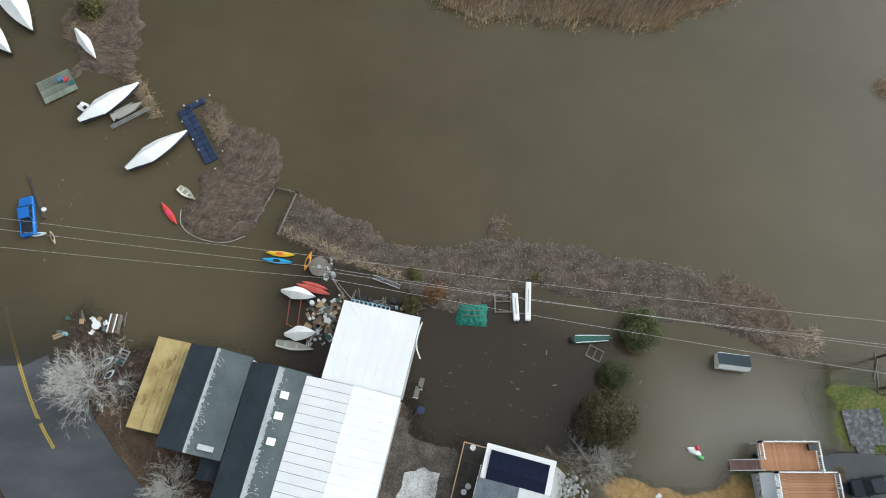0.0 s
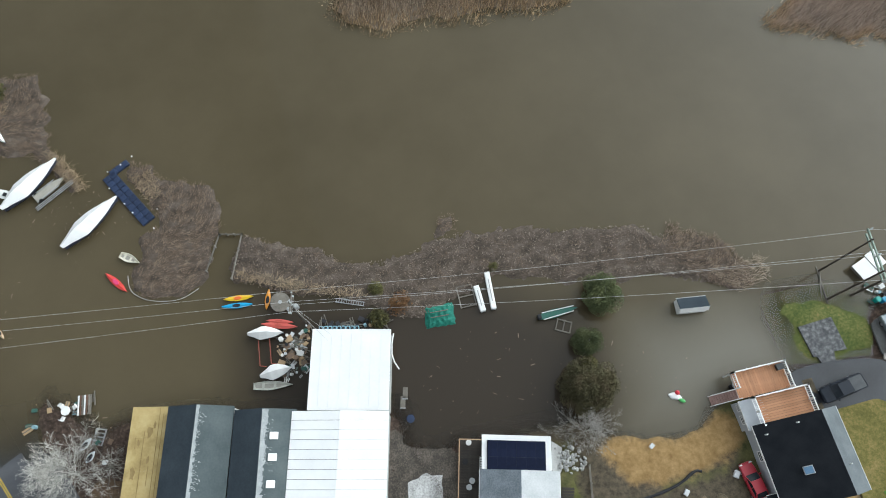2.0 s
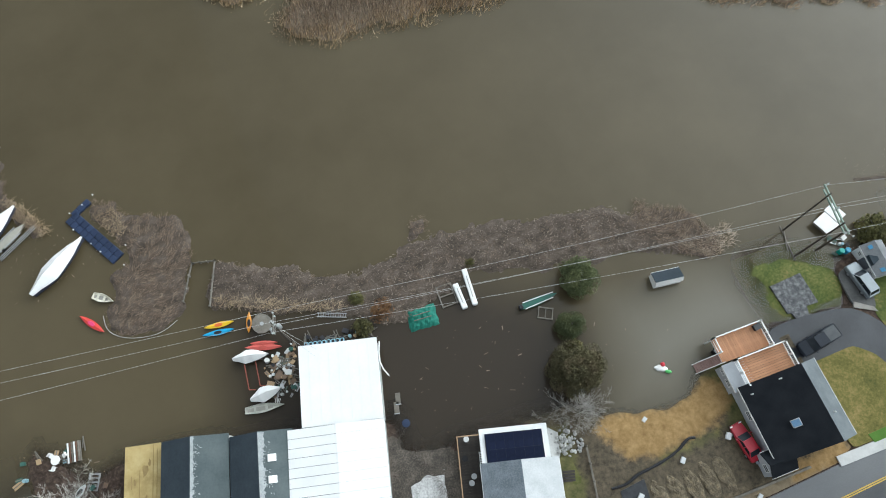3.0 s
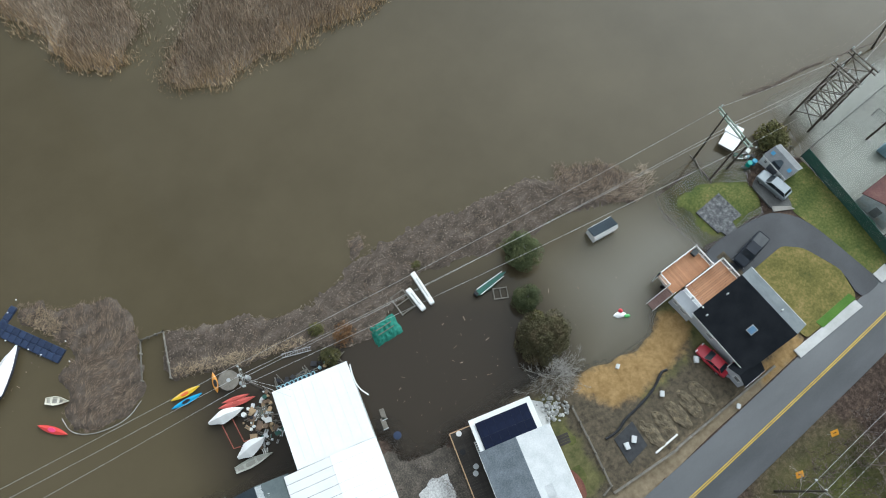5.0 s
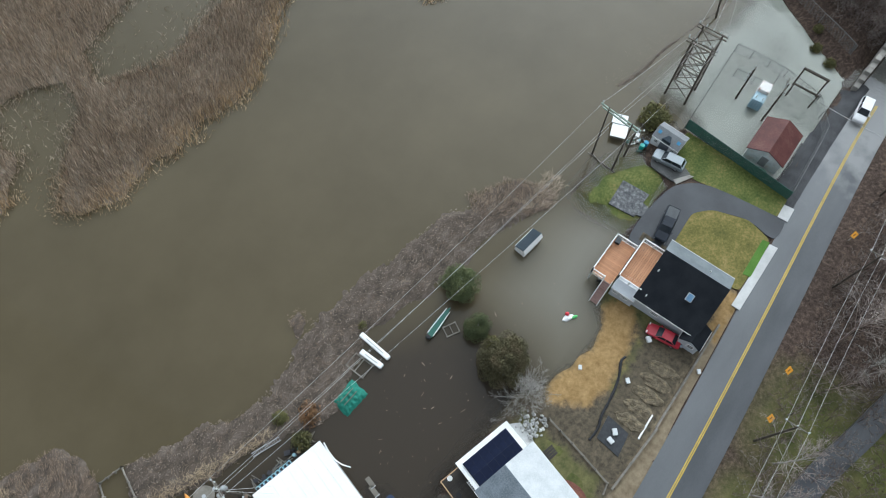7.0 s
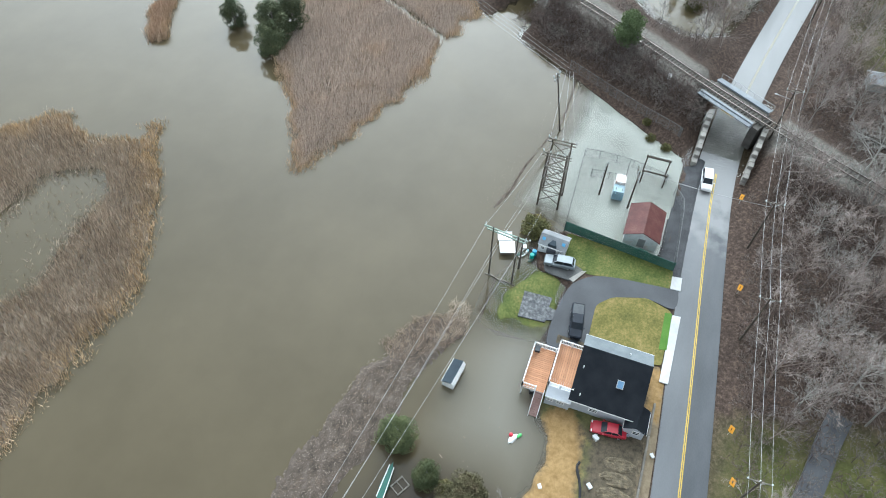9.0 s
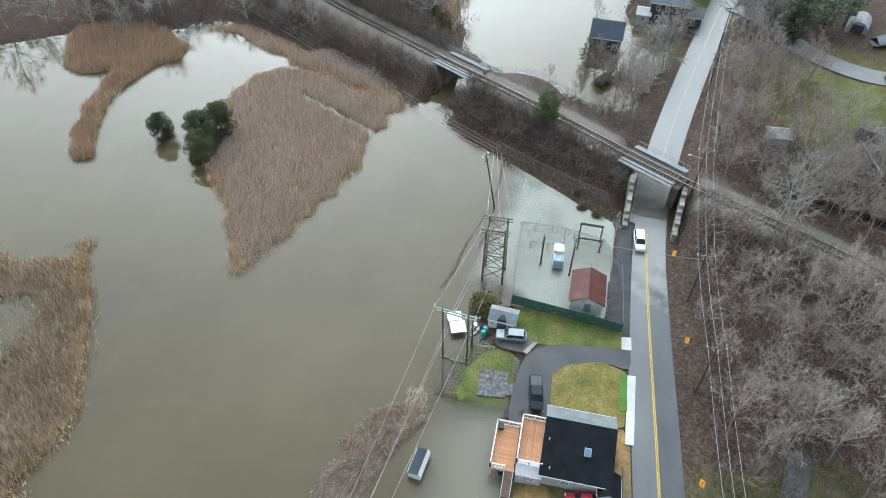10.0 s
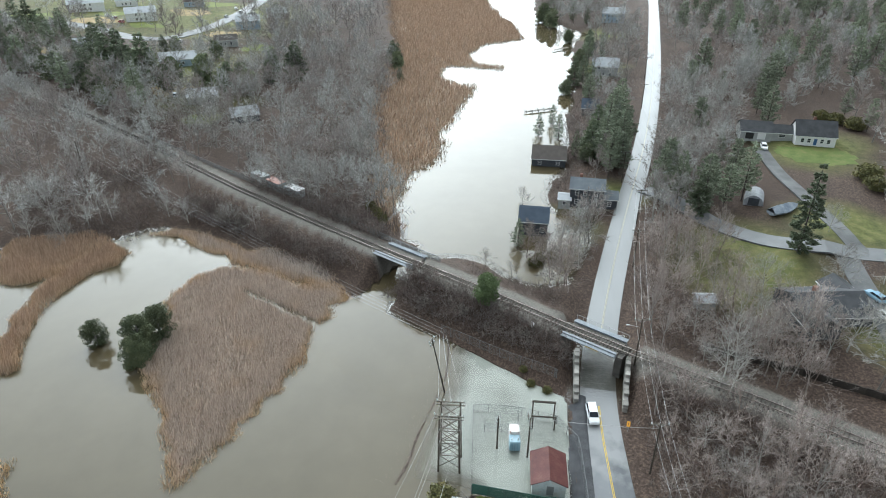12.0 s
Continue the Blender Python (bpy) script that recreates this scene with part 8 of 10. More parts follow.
gable_building("house", pose(218.6, -99.6, hz, 0, 0, -7), 8.6, 12.4, 3.4, 7.4, WHITE, ROOF_SLATE, "white cape house with a dark shingle roof and lawn", windows=[("x-", -4, 1.7, 0.9, 1.3), ("x-", -2, 1.7, 0.9, 1.3), ("x-", 2, 1.7, 0.9, 1.3), ("x-", 4, 1.7, 0.9, 1.3)], doors=[("x-", 0, 1.0, 2.1, paint("blue_door", (0.05, 0.13, 0.3)))], chimney=(0.6, 0.5, 8.4))
# one garage door is a dark panel painting the shade of an open bay
gable_building("garage", pose(222.6, -81.8, hz, 0, 0, -7), 8.0, 10.0, 2.9, 5.4, SIDING_BEIGE, ROOF_SLATE, "grey garage wing with a dark shingle roof", "garage", doors=[("x-", 2, 2.6, 2.2, surf("dark_opening", [(0.02, 0.02, 0.02), (0.05, 0.05, 0.05)], 1, 0.8, 0)), ("x-", -1.8, 2.6, 2.2, WHITE)])
gable_building("breezeway", pose(221.6, -90.2, hz, 0, 0, -7), 5.6, 6.6, 2.6, 4.6, SIDING_BEIGE, ROOF_SLATE, "low link between garage and house", windows=[("x-", 0, 1.6, 2.0, 1.0)])
gable_building("house", pose(116.0, -64.0, zpoint(116, -64), 0, 0, 8), 11.0, 15.0, 2.8, 5.2, SIDING_DARK, ROOF_SLATE, "low dark-roofed house behind bare trees", windows=[("x-", -4, 1.5, 1.2, 1.1), ("x-", 2, 1.5, 1.2, 1.1)], chimney=(1, 2, 6.0))
gable_building("house_wing", pose(111.0, -60.0, zpoint(116, -64), 0, 0, 98), 7.0, 9.0, 2.8, 5.0, SIDING_DARK, ROOF_SLATE, "gabled wing of the dark low house", windows=[("x-", 0, 1.5, 1.0, 1.1)])
gable_building("house_wing", pose(119.0, -70.0, zpoint(116, -64), 0, 0, 98), 6.0, 12.0, 2.6, 4.4, SIDING_BEIGE, ROOF_SLATE, "grey-walled wing beside the drive")
gable_building("garden_shed", pose(118.6, -41.2, zpoint(118.6, -41.2), 0, 0, 4), 3.2, 3.8, 2.0, 2.9, SIDING_BEIGE, ROOF_PALE, "small grey shed at the edge of the woods", "shed")
for x, y, rz, w, d, e, r, wm, rm, lab in [
    (250, 129, 20, 9, 12, 3.2, 5.6, SIDING_BEIGE, ROOF_PALE, "pale grey-roofed house among evergreens"),
    (230, 104, 30, 7, 10, 2.8, 5.2, SIDING_DARK, ROOF_PALE, "weathered grey house among bare trees"),
    (306, 166, 22, 11, 17, 3.4, 6.0, BLUE_SIDING, ROOF_PALE, "blue-grey house with a grey roof"),
    (349, 159, 22, 9, 12, 3.4, 5.6, SIDING_BEIGE, ROOF_BROWN, "brown-roofed house behind evergreens"),
    (427, 287, 35, 11, 22, 5.2, 7.8, WHITE, ROOF_PALE, "white two-storey suburban house"),
    (405, 237, 30, 12, 18, 5.2, 8.0, WHITE, ROOF_PALE, "white house with a grey gabled roof"),
    (453, 273, 30, 9, 14, 3.6, 6.0, WHITE, ROOF_PALE, "white ranch house with a grey roof"),
    (396, 164, 20, 10, 14, 5.0, 7.6, BLUE_SIDING, ROOF_PALE, "blue-grey two-storey house on the street"),
    (435, 159, 20, 9, 13, 3.4, 6.0, WHITE, ROOF_PALE, "white house with a pale grey roof"),
    (462, 228, 20, 9, 13, 3.4, 6.0, BLUE_SIDING, ROOF_BROWN, "blue suburban house with a brown roof"),
    (325, 224, 40, 9, 13, 3.4, 6.0, WHITE, ROOF_PALE, "white house among evergreens"),
]:
    gable_building("suburban_house", pose(x, y, max(zpoint(x, y), 0.5), 0, 0, rz), w, d, e, r, wm, rm, lab, windows=W4 if e > 4 else W2)

# front yards, worn tan in places
for x, y, r0, green in [(396, 262, 11, 0), (390, 226, 9, 1), (438, 220, 12, 0), (470, 217, 12, 1), (346, 140, 9, 1), (300, 176, 8, 1), (262, 148, 9, 0), (228, 121, 8, 1), (318, 239, 8, 0), (398, 305, 12, 1), (420, 262, 9, 1), (375, 172, 9, 0)]:
    ring = [(x + r0 * (1 + 0.25 * math.sin(3 * a + x)) * math.cos(a), y + r0 * (1.3 + 0.3 * math.sin(2 * a + y)) * math.sin(a)) for a in [j * 0.4488 for j in range(14)]]
    apron("front_yard", ring, 1.2, lambda gx, gy: ground_height(gx, gy) + 0.1, (surf("tan_yard_grass", [(0.2, 0.15, 0.07), (0.42, 0.32, 0.17)], 0.2, 0.95, 0.4), surf("green_yard_grass", [(0.09, 0.12, 0.025), (0.2, 0.21, 0.055)], 0.2, 0.95, 0.4))[green], ("worn tan winter grass in a front yard", "yellow-green winter grass in a front yard")[green], "lawn", amp=0.8)

OLD_ASPHALT = surf("old_grey_asphalt", [(0.1, 0.1, 0.1), (0.19, 0.19, 0.19)], 0.25, 0.9, 0.2, spec=0.1, fine=30)


# drives and streets beyond the railway, following the ground
def draped(name, line, w, mat, label, lift=0.14, category="road"):
    ln = dense(smooth(line, 2, closed=False), 3.0)
    a, b = offset_line(ln, -w / 2), offset_line(ln, w / 2)
    za, zb = zat(a), zat(b)
    bm = bmesh.new()
    va = [bm.verts.new((p[0], p[1], max(q, r) + lift)) for p, q, r in zip(a, za, zb)]
    vb_ = [bm.verts.new((p[0], p[1], max(q, r) + lift)) for p, q, r in zip(b, za, zb)]
    for i in range(len(ln) - 1):
        bm.faces.new((va[i], va[i + 1], vb_[i + 1], vb_[i]))
    r = bmesh.ops.extrude_face_region(bm, geom=bm.faces[:])
    for v in r["geom"]:
        if isinstance(v, bmesh.types.BMVert):
            v.co.z -= 0.4
    bmesh.ops.recalc_face_normals(bm, faces=bm.faces[:])
    return tagged(part(name, bm, mat), label, category, kind="structure")


draped("side_lane", [(184, -39), (176, -45), (166, -49.5), (158, -53), (150.8, -58.4), (145.6, -65), (142.6, -76.8), (141, -88), (139, -130)], 6.5, surf("wet_lane_asphalt", [(0.085, 0.087, 0.09), (0.15, 0.152, 0.156)], 0.2, 0.55, 0.1, fine=30, spec=0.5), "grey asphalt lane leaving the road into the trees")
draped("house_drive", [(213, -81.5), (202, -80.5), (188.5, -80), (172.6, -81), (155.6, -82), (140, -84)], 4.2, OLD_ASPHALT, "grey drive up to the white house")
draped("house_drive", [(139, -79), (130, -77.5), (120, -76.5), (106, -75)], 5.0, OLD_ASPHALT, "asphalt drive beside the low house")
draped("woodland_drive", [(47, -36), (42.9, -34.5), (38.1, -33.3), (33.8, -32), (28.4, -30.6), (20, -29.6), (8, -30)], 3.0, ASPHALT, "narrow dark asphalt drive through the woods")
draped("suburban_street", [(380, 330), (385, 296), (384, 270), (365, 234), (351, 207), (366, 191), (413, 185), (490, 190), (560, 196)], 9.0, surf("pale_asphalt", [(0.15, 0.15, 0.152), (0.22, 0.22, 0.222)], 0.3, 0.7, 0.1), "pale residential street between houses")


# ---- vehicles ----
def vehicle(m, label, category, length, width, stations, col, glass_span, bed=None, height=1.5, belt=0.95):
    """A body lofted from stations (x, low z, shoulder z, half width) and a glazed cabin on top."""
    t = thing(category.replace(" ", "_"), m, label, category)
    bm = bmesh.new()
    rings = []
    for x, lo, sh_, hw in stations:
        rings.append([bm.verts.new(p) for p in ((x, -hw * 0.9, lo), (x, -hw, lo + 0.25), (x, -hw * 0.98, sh_ - 0.12), (x, -hw * 0.88, sh_), (x, hw * 0.88, sh_), (x, hw * 0.98, sh_ - 0.12), (x, hw, lo + 0.25), (x, hw * 0.9, lo))])
    for r0, r1 in zip(rings[:-1], rings[1:]):
        for k in range(8):
            bm.faces.new((r0[k], r0[(k + 1) % 8], r1[(k + 1) % 8], r1[k]))
    bm.faces.new(rings[0][::-1])
    bm.faces.new(rings[-1])
    bmesh.ops.recalc_face_normals(bm, faces=bm.faces[:])
    body = part("body", bm, col, t)
    g0, g1_, r0, r1 = glass_span          # foot of rear glass, foot of windscreen, roof rear, roof front
    hw = width / 2 * 0.86
    bm = bmesh.new()
    lo = [bm.verts.new(p) for p in ((g0, -hw, belt), (g1_, -hw, belt), (g1_, hw, belt), (g0, hw, belt))]
    hi = [bm.verts.new(p) for p in ((r0, -hw * 0.84, height - 0.05), (r1, -hw * 0.84, height - 0.05), (r1, hw * 0.84, height - 0.05), (r0, hw * 0.84, height - 0.05))]
    bm.faces.new(hi)
    for i in range(4):
        j = (i + 1) % 4
        bm.faces.new((lo[i], lo[j], hi[j], hi[i]))
    bmesh.ops.recalc_face_normals(bm, faces=bm.faces[:])
    part("glasshouse", bm, surf("car_glass", [(0.012, 0.016, 0.022), (0.03, 0.037, 0.046)], 1, 0.2, 0, spec=0.3), t, "tinted glass")
    part("roof", prism([(r0 - 0.06, -hw * 0.86), (r1 + 0.06, -hw * 0.86), (r1 + 0.06, hw * 0.86), (r0 - 0.06, hw * 0.86)], height - 0.06, height), col, t)
    for s in (-1, 1):
        part("pillar", beam(bmesh.new(), (g1_, s * hw, belt), (r1, s * hw * 0.85, height - 0.03), 0.06, 0.06), col, t)
        part("pillar", beam(bmesh.new(), (g0, s * hw, belt), (r0, s * hw * 0.85, height - 0.03), 0.1, 0.06), col, t)
        mid = (g0 + g1_) / 2
        part("pillar", beam(bmesh.new(), (mid, s * hw * 1.01, belt), (mid, s * hw * 0.86, height - 0.03), 0.08, 0.05), col, t)
        part("mirror", bx(g1_ - 0.35, s * (hw + 0.1), belt, g1_ - 0.2, s * (hw + 0.32), belt + 0.16), col, t)
        part("headlight", bx(length / 2 - 0.16, s * width * 0.34 - 0.18, 0.62, length / 2 - 0.02, s * width * 0.34 + 0.18, 0.78), surf("lamp_glass", [(0.7, 0.7, 0.7), (0.8, 0.8, 0.8)], 1, 0.1, 0), t)
        part("tail_light", bx(-length / 2 + 0.0, s * width * 0.38 - 0.12, 0.66, -length / 2 + 0.1, s * width * 0.38 + 0.12, 0.88), paint("tail_red", (0.35, 0.02, 0.02)), t)
        for wx in (-length * 0.3, length * 0.3):
            w = part("wheel", bar(bmesh.new(), (0, -0.11, 0), (0, 0.11, 0), 0.34, n=14), TYRE, t)
            w.matrix_basis = pose(wx, s * (width / 2 - 0.12), 0.34)
            share("rim", mesh_of("rim", bar(bmesh.new(), (0, -0.12, 0), (0, 0.12, 0), 0.2, n=10), STEEL), w, Matrix())
    if bed:
        b0, b1 = bed
        part("bed_floor", bx(b0, -width * 0.4, belt - 0.02, b1, width * 0.4, belt + 0.02), BLACK, t, "open dark load bed")
        part("bed_cover" if bed == "x" else "tailgate", bx(b0 - 0.06, -width * 0.42, belt - 0.3, b0, width * 0.42, belt + 0.12), col, t)
        for s in (-1, 1):
            part("bed_side", bx(b0, s * width * 0.43 - 0.05, belt - 0.05, b1, s * width * 0.43 + 0.05, belt + 0.12), col, t)
    return t


SEDAN = [(-2.32, 0.35, 0.8, 0.72), (-2.2, 0.28, 0.92, 0.84), (-1.2, 0.25, 0.95, 0.9), (0.6, 0.25, 0.93, 0.9), (1.5, 0.25, 0.86, 0.88), (2.15, 0.28, 0.74, 0.8), (2.34, 0.35, 0.62, 0.66)]
SUV = [(-2.4, 0.4, 0.95, 0.82), (-2.3, 0.32, 1.05, 0.92), (-1.0, 0.3, 1.08, 0.96), (0.9, 0.3, 1.06, 0.96), (1.8, 0.3, 1.0, 0.94), (2.3, 0.32, 0.9, 0.86), (2.42, 0.4, 0.75, 0.74)]
TRUCK = [(-2.85, 0.5, 1.0, 0.88), (-2.8, 0.42, 1.06, 0.95), (-0.9, 0.4, 1.06, 0.98), (0.9, 0.4, 1.08, 0.98), (2.0, 0.4, 1.05, 0.96), (2.7, 0.42, 0.98, 0.9), (2.85, 0.5, 0.85, 0.8)]
vehicle(pose(34.7, -7.7, 0.42, 0, 0, 97), "red sedan parked on the wet grass beside the house", "car", 4.6, 1.8, SEDAN, paint("red_car_paint", (0.42, 0.015, 0.035)), (-1.75, 1.0, -1.05, 0.25), height=1.45, belt=0.9)
vehicle(pose(58.7, 5.0, 0.48, 0, 0, 96), "silver estate car parked beside the storage shed", "car", 4.7, 1.85, SUV, paint("silver_car_paint", (0.24, 0.27, 0.29), 0.3, 0.3), (-2.2, 1.15, -1.8, 0.45), height=1.65, belt=1.02)
vehicle(pose(49.2, 0.0, 0.44, 0, 0, 188), "dark grey pickup truck with a covered bed on the drive", "pickup truck", 5.7, 1.95, TRUCK, surf("charcoal_car_paint", [(0.012, 0.016, 0.024), (0.018, 0.023, 0.034)], 1.2, 0.45, 0.05, spec=0.2), (-0.85, 1.55, -0.6, 0.85), bed=(-2.8, -0.9), height=1.8, belt=1.05)
part("bed_cover", bx(-2.78, -0.84, 1.08, -0.92, 0.84, 1.14, bevel=0.02), surf("grey_tonneau", [(0.07, 0.074, 0.08), (0.12, 0.125, 0.13)], 1, 0.7, 0.05, spec=0.15), bpy.data.objects["pickup_truck"], "grey soft bed cover")
vehicle(pose(-54.9, 33.2, -0.35, 0, 0, 106), "bright blue pickup truck standing in flood water", "pickup truck", 5.3, 1.85, TRUCK, paint("blue_car_paint", (0.01, 0.14, 0.5), 0.3), (-0.85, 1.55, -0.6, 0.85), bed=(-2.6, -0.9), height=1.75, belt=1.05)
vehicle(pose(84.7, -14.4, 0.22, 0, 0, 184), "white car with a blue windscreen on the wet road", "car", 4.9, 1.95, SUV, paint("white_car_paint", (0.75, 0.76, 0.77), 0.3), (-2.25, 1.25, -1.85, 0.5), height=1.75, belt=1.05)
for x, y, rz, lab, col in [(121.7, -77.2, 20, "pale blue car on a wooded drive", (0.25, 0.42, 0.55)), (114.3, -76.0, 15, "white car on a wooded drive", (0.7, 0.7, 0.7)), (212.5, -82.4, 170, "white car with a yellow plough on the drive", (0.72, 0.72, 0.72)),
                           (270, 150, 60, "pale car beside a far house", (0.6, 0.62, 0.64)), (408, 262, 40, "white van beside a far house", (0.7, 0.7, 0.7)), (404, 254, 40, "dark red car beside a far house", (0.2, 0.03, 0.03)), (425, 190, 40, "pale car on a far street", (0.6, 0.6, 0.6)), (350, 186, 30, "white car beside a far house", (0.7, 0.7, 0.7)),
                           (455, 195, 20, "white car parked on a far street", (0.7, 0.7, 0.7)), (440, 178, 100, "dark car beside a far house", (0.05, 0.05, 0.06))]:
    vehicle(pose(x, y, zpoint(x, y) + 0.16, 0, 0, rz), lab, "car", 4.6, 1.85, SUV, paint("paint_%d" % int(x), col), (-2.2, 1.15, -1.8, 0.45), height=1.6, belt=1.02)

# dark retaining wall above the railway cutting
rw = thing("retaining_wall", pose(0, 0, 0), "dark timber retaining wall along the railway cutting", "wall", kind="structure")
wall_me = mesh_of("wall_board", bx(-1.25, -0.12, -0.6, 1.25, 0.12, 1.5, bevel=0.03), surf("dark_timber", [(0.03, 0.026, 0.022), (0.07, 0.06, 0.052)], 0.8, 0.9, 0.4, random_amt=0.2))
for x, y, a in spots_along([(103.5, -39), (101.6, -42.7), (97.0, -52.2), (89.0, -65.5)], 2.5):
    share("wall_board", wall_me, rw, pose(x, y, zpoint(x, y), 0, 0, a + rs.uniform(-1, 1)))

# cars parked along the far street
for x, y, rz, col, words in [(401, 254, 40, (0.75, 0.75, 0.74), "white van parked by a suburban house"), (393, 244, 60, (0.3, 0.03, 0.03), "red car parked by a suburban house"), (443, 187, 10, (0.5, 0.52, 0.54), "silver car parked on the far street"), (348, 127, 30, (0.75, 0.75, 0.74), "white car parked among the far trees"), (253.5, 143, 20, (0.6, 0.66, 0.7), "pale car parked beside the grey-roofed house")]:
    vehicle(pose(x, y, zpoint(x, y) + 0.05, 0, 0, rz), words, "car", 4.9, 1.95, SUV, paint("far_paint_%d" % int(x), col, 0.35), (-2.25, 1.25, -1.85, 0.5), height=1.75, belt=1.05)

apron("house_lawn", [(213.5, -85), (214, -95), (213, -107), (206, -110), (199, -107), (197, -97), (199, -88), (206, -84.5)], 1.0, lambda x, y: ground_height(x, y) + 0.06, surf("green_lawn", [(0.06, 0.09, 0.02), (0.11, 0.14, 0.035), (0.17, 0.16, 0.06)], 0.3, 0.9, 0.5, fine=10, fine_amt=0.5), "green lawn in front of the white house", "ground", amp=0.9)

# ---- poles, lattice tower and cables ----
INSUL = surf("insulator", [(0.4, 0.45, 0.45), (0.6, 0.63, 0.62)], 3, 0.3, 0)


def insulators(parent, spots, z, h=0.35):
    for x, y in spots:
        part("insulator", bar(bar(bmesh.new(), (x, y, z), (x, y, z + h), 0.06, 0.06, 8), (x, y, z + h * 0.3), (x, y, z + h * 0.6), 0.11, 0.11, 8), INSUL, parent)


def utility_pole(x, y, h, rz, label, arms=((-0.4, 2.6),), transformer=False, lean=(0, 0), base=None, lamp=False):
    z = max(zpoint(x, y), -0.4) if base is None else base
    t = thing("utility_pole", pose(x, y, z, lean[0], lean[1], rz), label, "utility pole")
    part("pole", bar(bmesh.new(), (0, 0, -0.5), (0, 0, h), 0.17, 0.11, 10), WOOD_POLE, t)
    for dz, w in arms:
        a = part("crossarm", beam(bmesh.new(), (0.14, -w / 2, h + dz), (0.14, w / 2, h + dz), 0.12, 0.14), WOOD_GREY, t)
        insulators(a, [(0.14, -w / 2 + 0.1), (0.14, 0), (0.14, w / 2 - 0.1)], h + dz + 0.06)
        part("brace", beam(beam(bmesh.new(), (0.14, -w * 0.3, h + dz), (0.12, 0, h + dz - 0.7), 0.04, 0.04), (0.14, w * 0.3, h + dz), (0.12, 0, h + dz - 0.7), 0.04, 0.04), STEEL, t)
    if transformer:
        for k in range(3):
            a = 2.1 * k
            c = part("transformer", bar(bmesh.new(), (0.5 * math.cos(a), 0.5 * math.sin(a), h - 2.4), (0.5 * math.cos(a), 0.5 * math.sin(a), h - 1.4), 0.26, n=12), STEEL, t, "grey can transformer")
            insulators(c, [(0.5 * math.cos(a), 0.5 * math.sin(a))], h - 1.4, 0.25)
    if lamp:
        l_ = part("lamp_arm", bar(bmesh.new(), (0, 0, h - 2), (0, 2.4, h - 1.5), 0.04), STEEL, t)
        part("lamp_head", bx(-0.12, 2.2, h - 1.56, 0.12, 2.8, h - 1.42, bevel=0.03), STEEL, l_)
    return t


def cable(a, b, sag, label, r=0.017, group="power lines"):
    a, b = Vector(a), Vector(b)
    n = 18
    pts = [a.lerp(b, i / n) - Vector((0, 0, 4 * sag * (i / n) * (1 - i / n))) for i in range(n + 1)]
    bm = bmesh.new()
    rings = []
    side = Vector((-(b - a).y, (b - a).x, 0)).normalized()
    for p in pts:
        rings.append([bm.verts.new(p + side * r * math.cos(k * 2.094) + Vector((0, 0, r * math.sin(k * 2.094)))) for k in range(3)])
    for r0, r1 in zip(rings[:-1], rings[1:]):
        for k in range(3):
            bm.faces.new((r0[k], r0[(k + 1) % 3], r1[(k + 1) % 3], r1[k]))
    return tagged(part("power_cable", bm, WIRE), label, "cable", group)


# the wooden two-legged frame by the white tarpaulin
hf = thing("pole_frame", pose(0, 0, -0.4), "two-legged wooden pole frame carrying the power lines", "utility pole")
for x, y in [(53.4, 14.8), (52.9, 11.0)]:
    part("pole", bar(bmesh.new(), (x, y, -0.5), (x, y, 12.2), 0.15, 0.1, 10), WOOD_POLE, hf)
for z, a, b in [(11.8, -1.4, 1.4), (11.2, -1.0, 1.0)]:
    ca = part("crossarm", beam(bmesh.new(), (53.55, 14.8 - a, z), (52.8, 11.0 - b, z), 0.16, 0.2), surf("green_arm", [(0.25, 0.33, 0.27), (0.33, 0.4, 0.34)], 1, 0.7, 0.1), hf)
    insulators(ca, [(53.7, 16.0), (53.2, 12.9), (52.7, 9.9)], z + 0.1, 0.5)
part("foot_beam", beam(bmesh.new(), (53.3, 15.4, 0.45), (52.7, 10.4, 0.45), 0.12, 0.14), WOOD_GREY, hf)
part("foot_beam", beam(bmesh.new(), (53.4, 14.7, 0.6), (52.4, 12.0, 0.6), 0.1, 0.12), WOOD_GREY, hf)
utility_pole(56.2, 10.8, 7.5, 10, "short wooden pole with a crossarm behind the tarpaulin", arms=((-0.3, 2.2),))

tower = thing("lattice_tower", pose(71.6, 9.9, -0.4), "wooden lattice tower with crossarms standing in flood water", "pylon")
leg = [(-1.7, -1.75), (1.7, -1.75), (1.7, 1.75), (-1.7, 1.75)]
H = 12.6
for x, y in leg:
    part("leg", bar(bmesh.new(), (x, y, -0.6), (x * 0.86, y * 0.86, H), 0.17, 0.13, 8), WOOD_POLE, tower)
for i in range(4):
    (x0, y0), (x1, y1) = leg[i], leg[(i + 1) % 4]
    for k in range(4):
        za, zb = 1.5 + k * 2.6, 1.5 + (k + 1) * 2.6
        fa, fb = 1 - 0.14 * za / H, 1 - 0.14 * zb / H
        part("brace", beam(bmesh.new(), (x0 * fa, y0 * fa, za), (x1 * fb, y1 * fb, zb), 0.1, 0.1), WOOD_GREY, tower)
        part("brace", beam(bmesh.new(), (x1 * fa, y1 * fa, za), (x0 * fb, y0 * fb, zb), 0.1, 0.1), WOOD_GREY, tower)
        part("girt", beam(bmesh.new(), (x0 * fb, y0 * fb, zb), (x1 * fb, y1 * fb, zb), 0.12, 0.12), WOOD_GREY, tower)
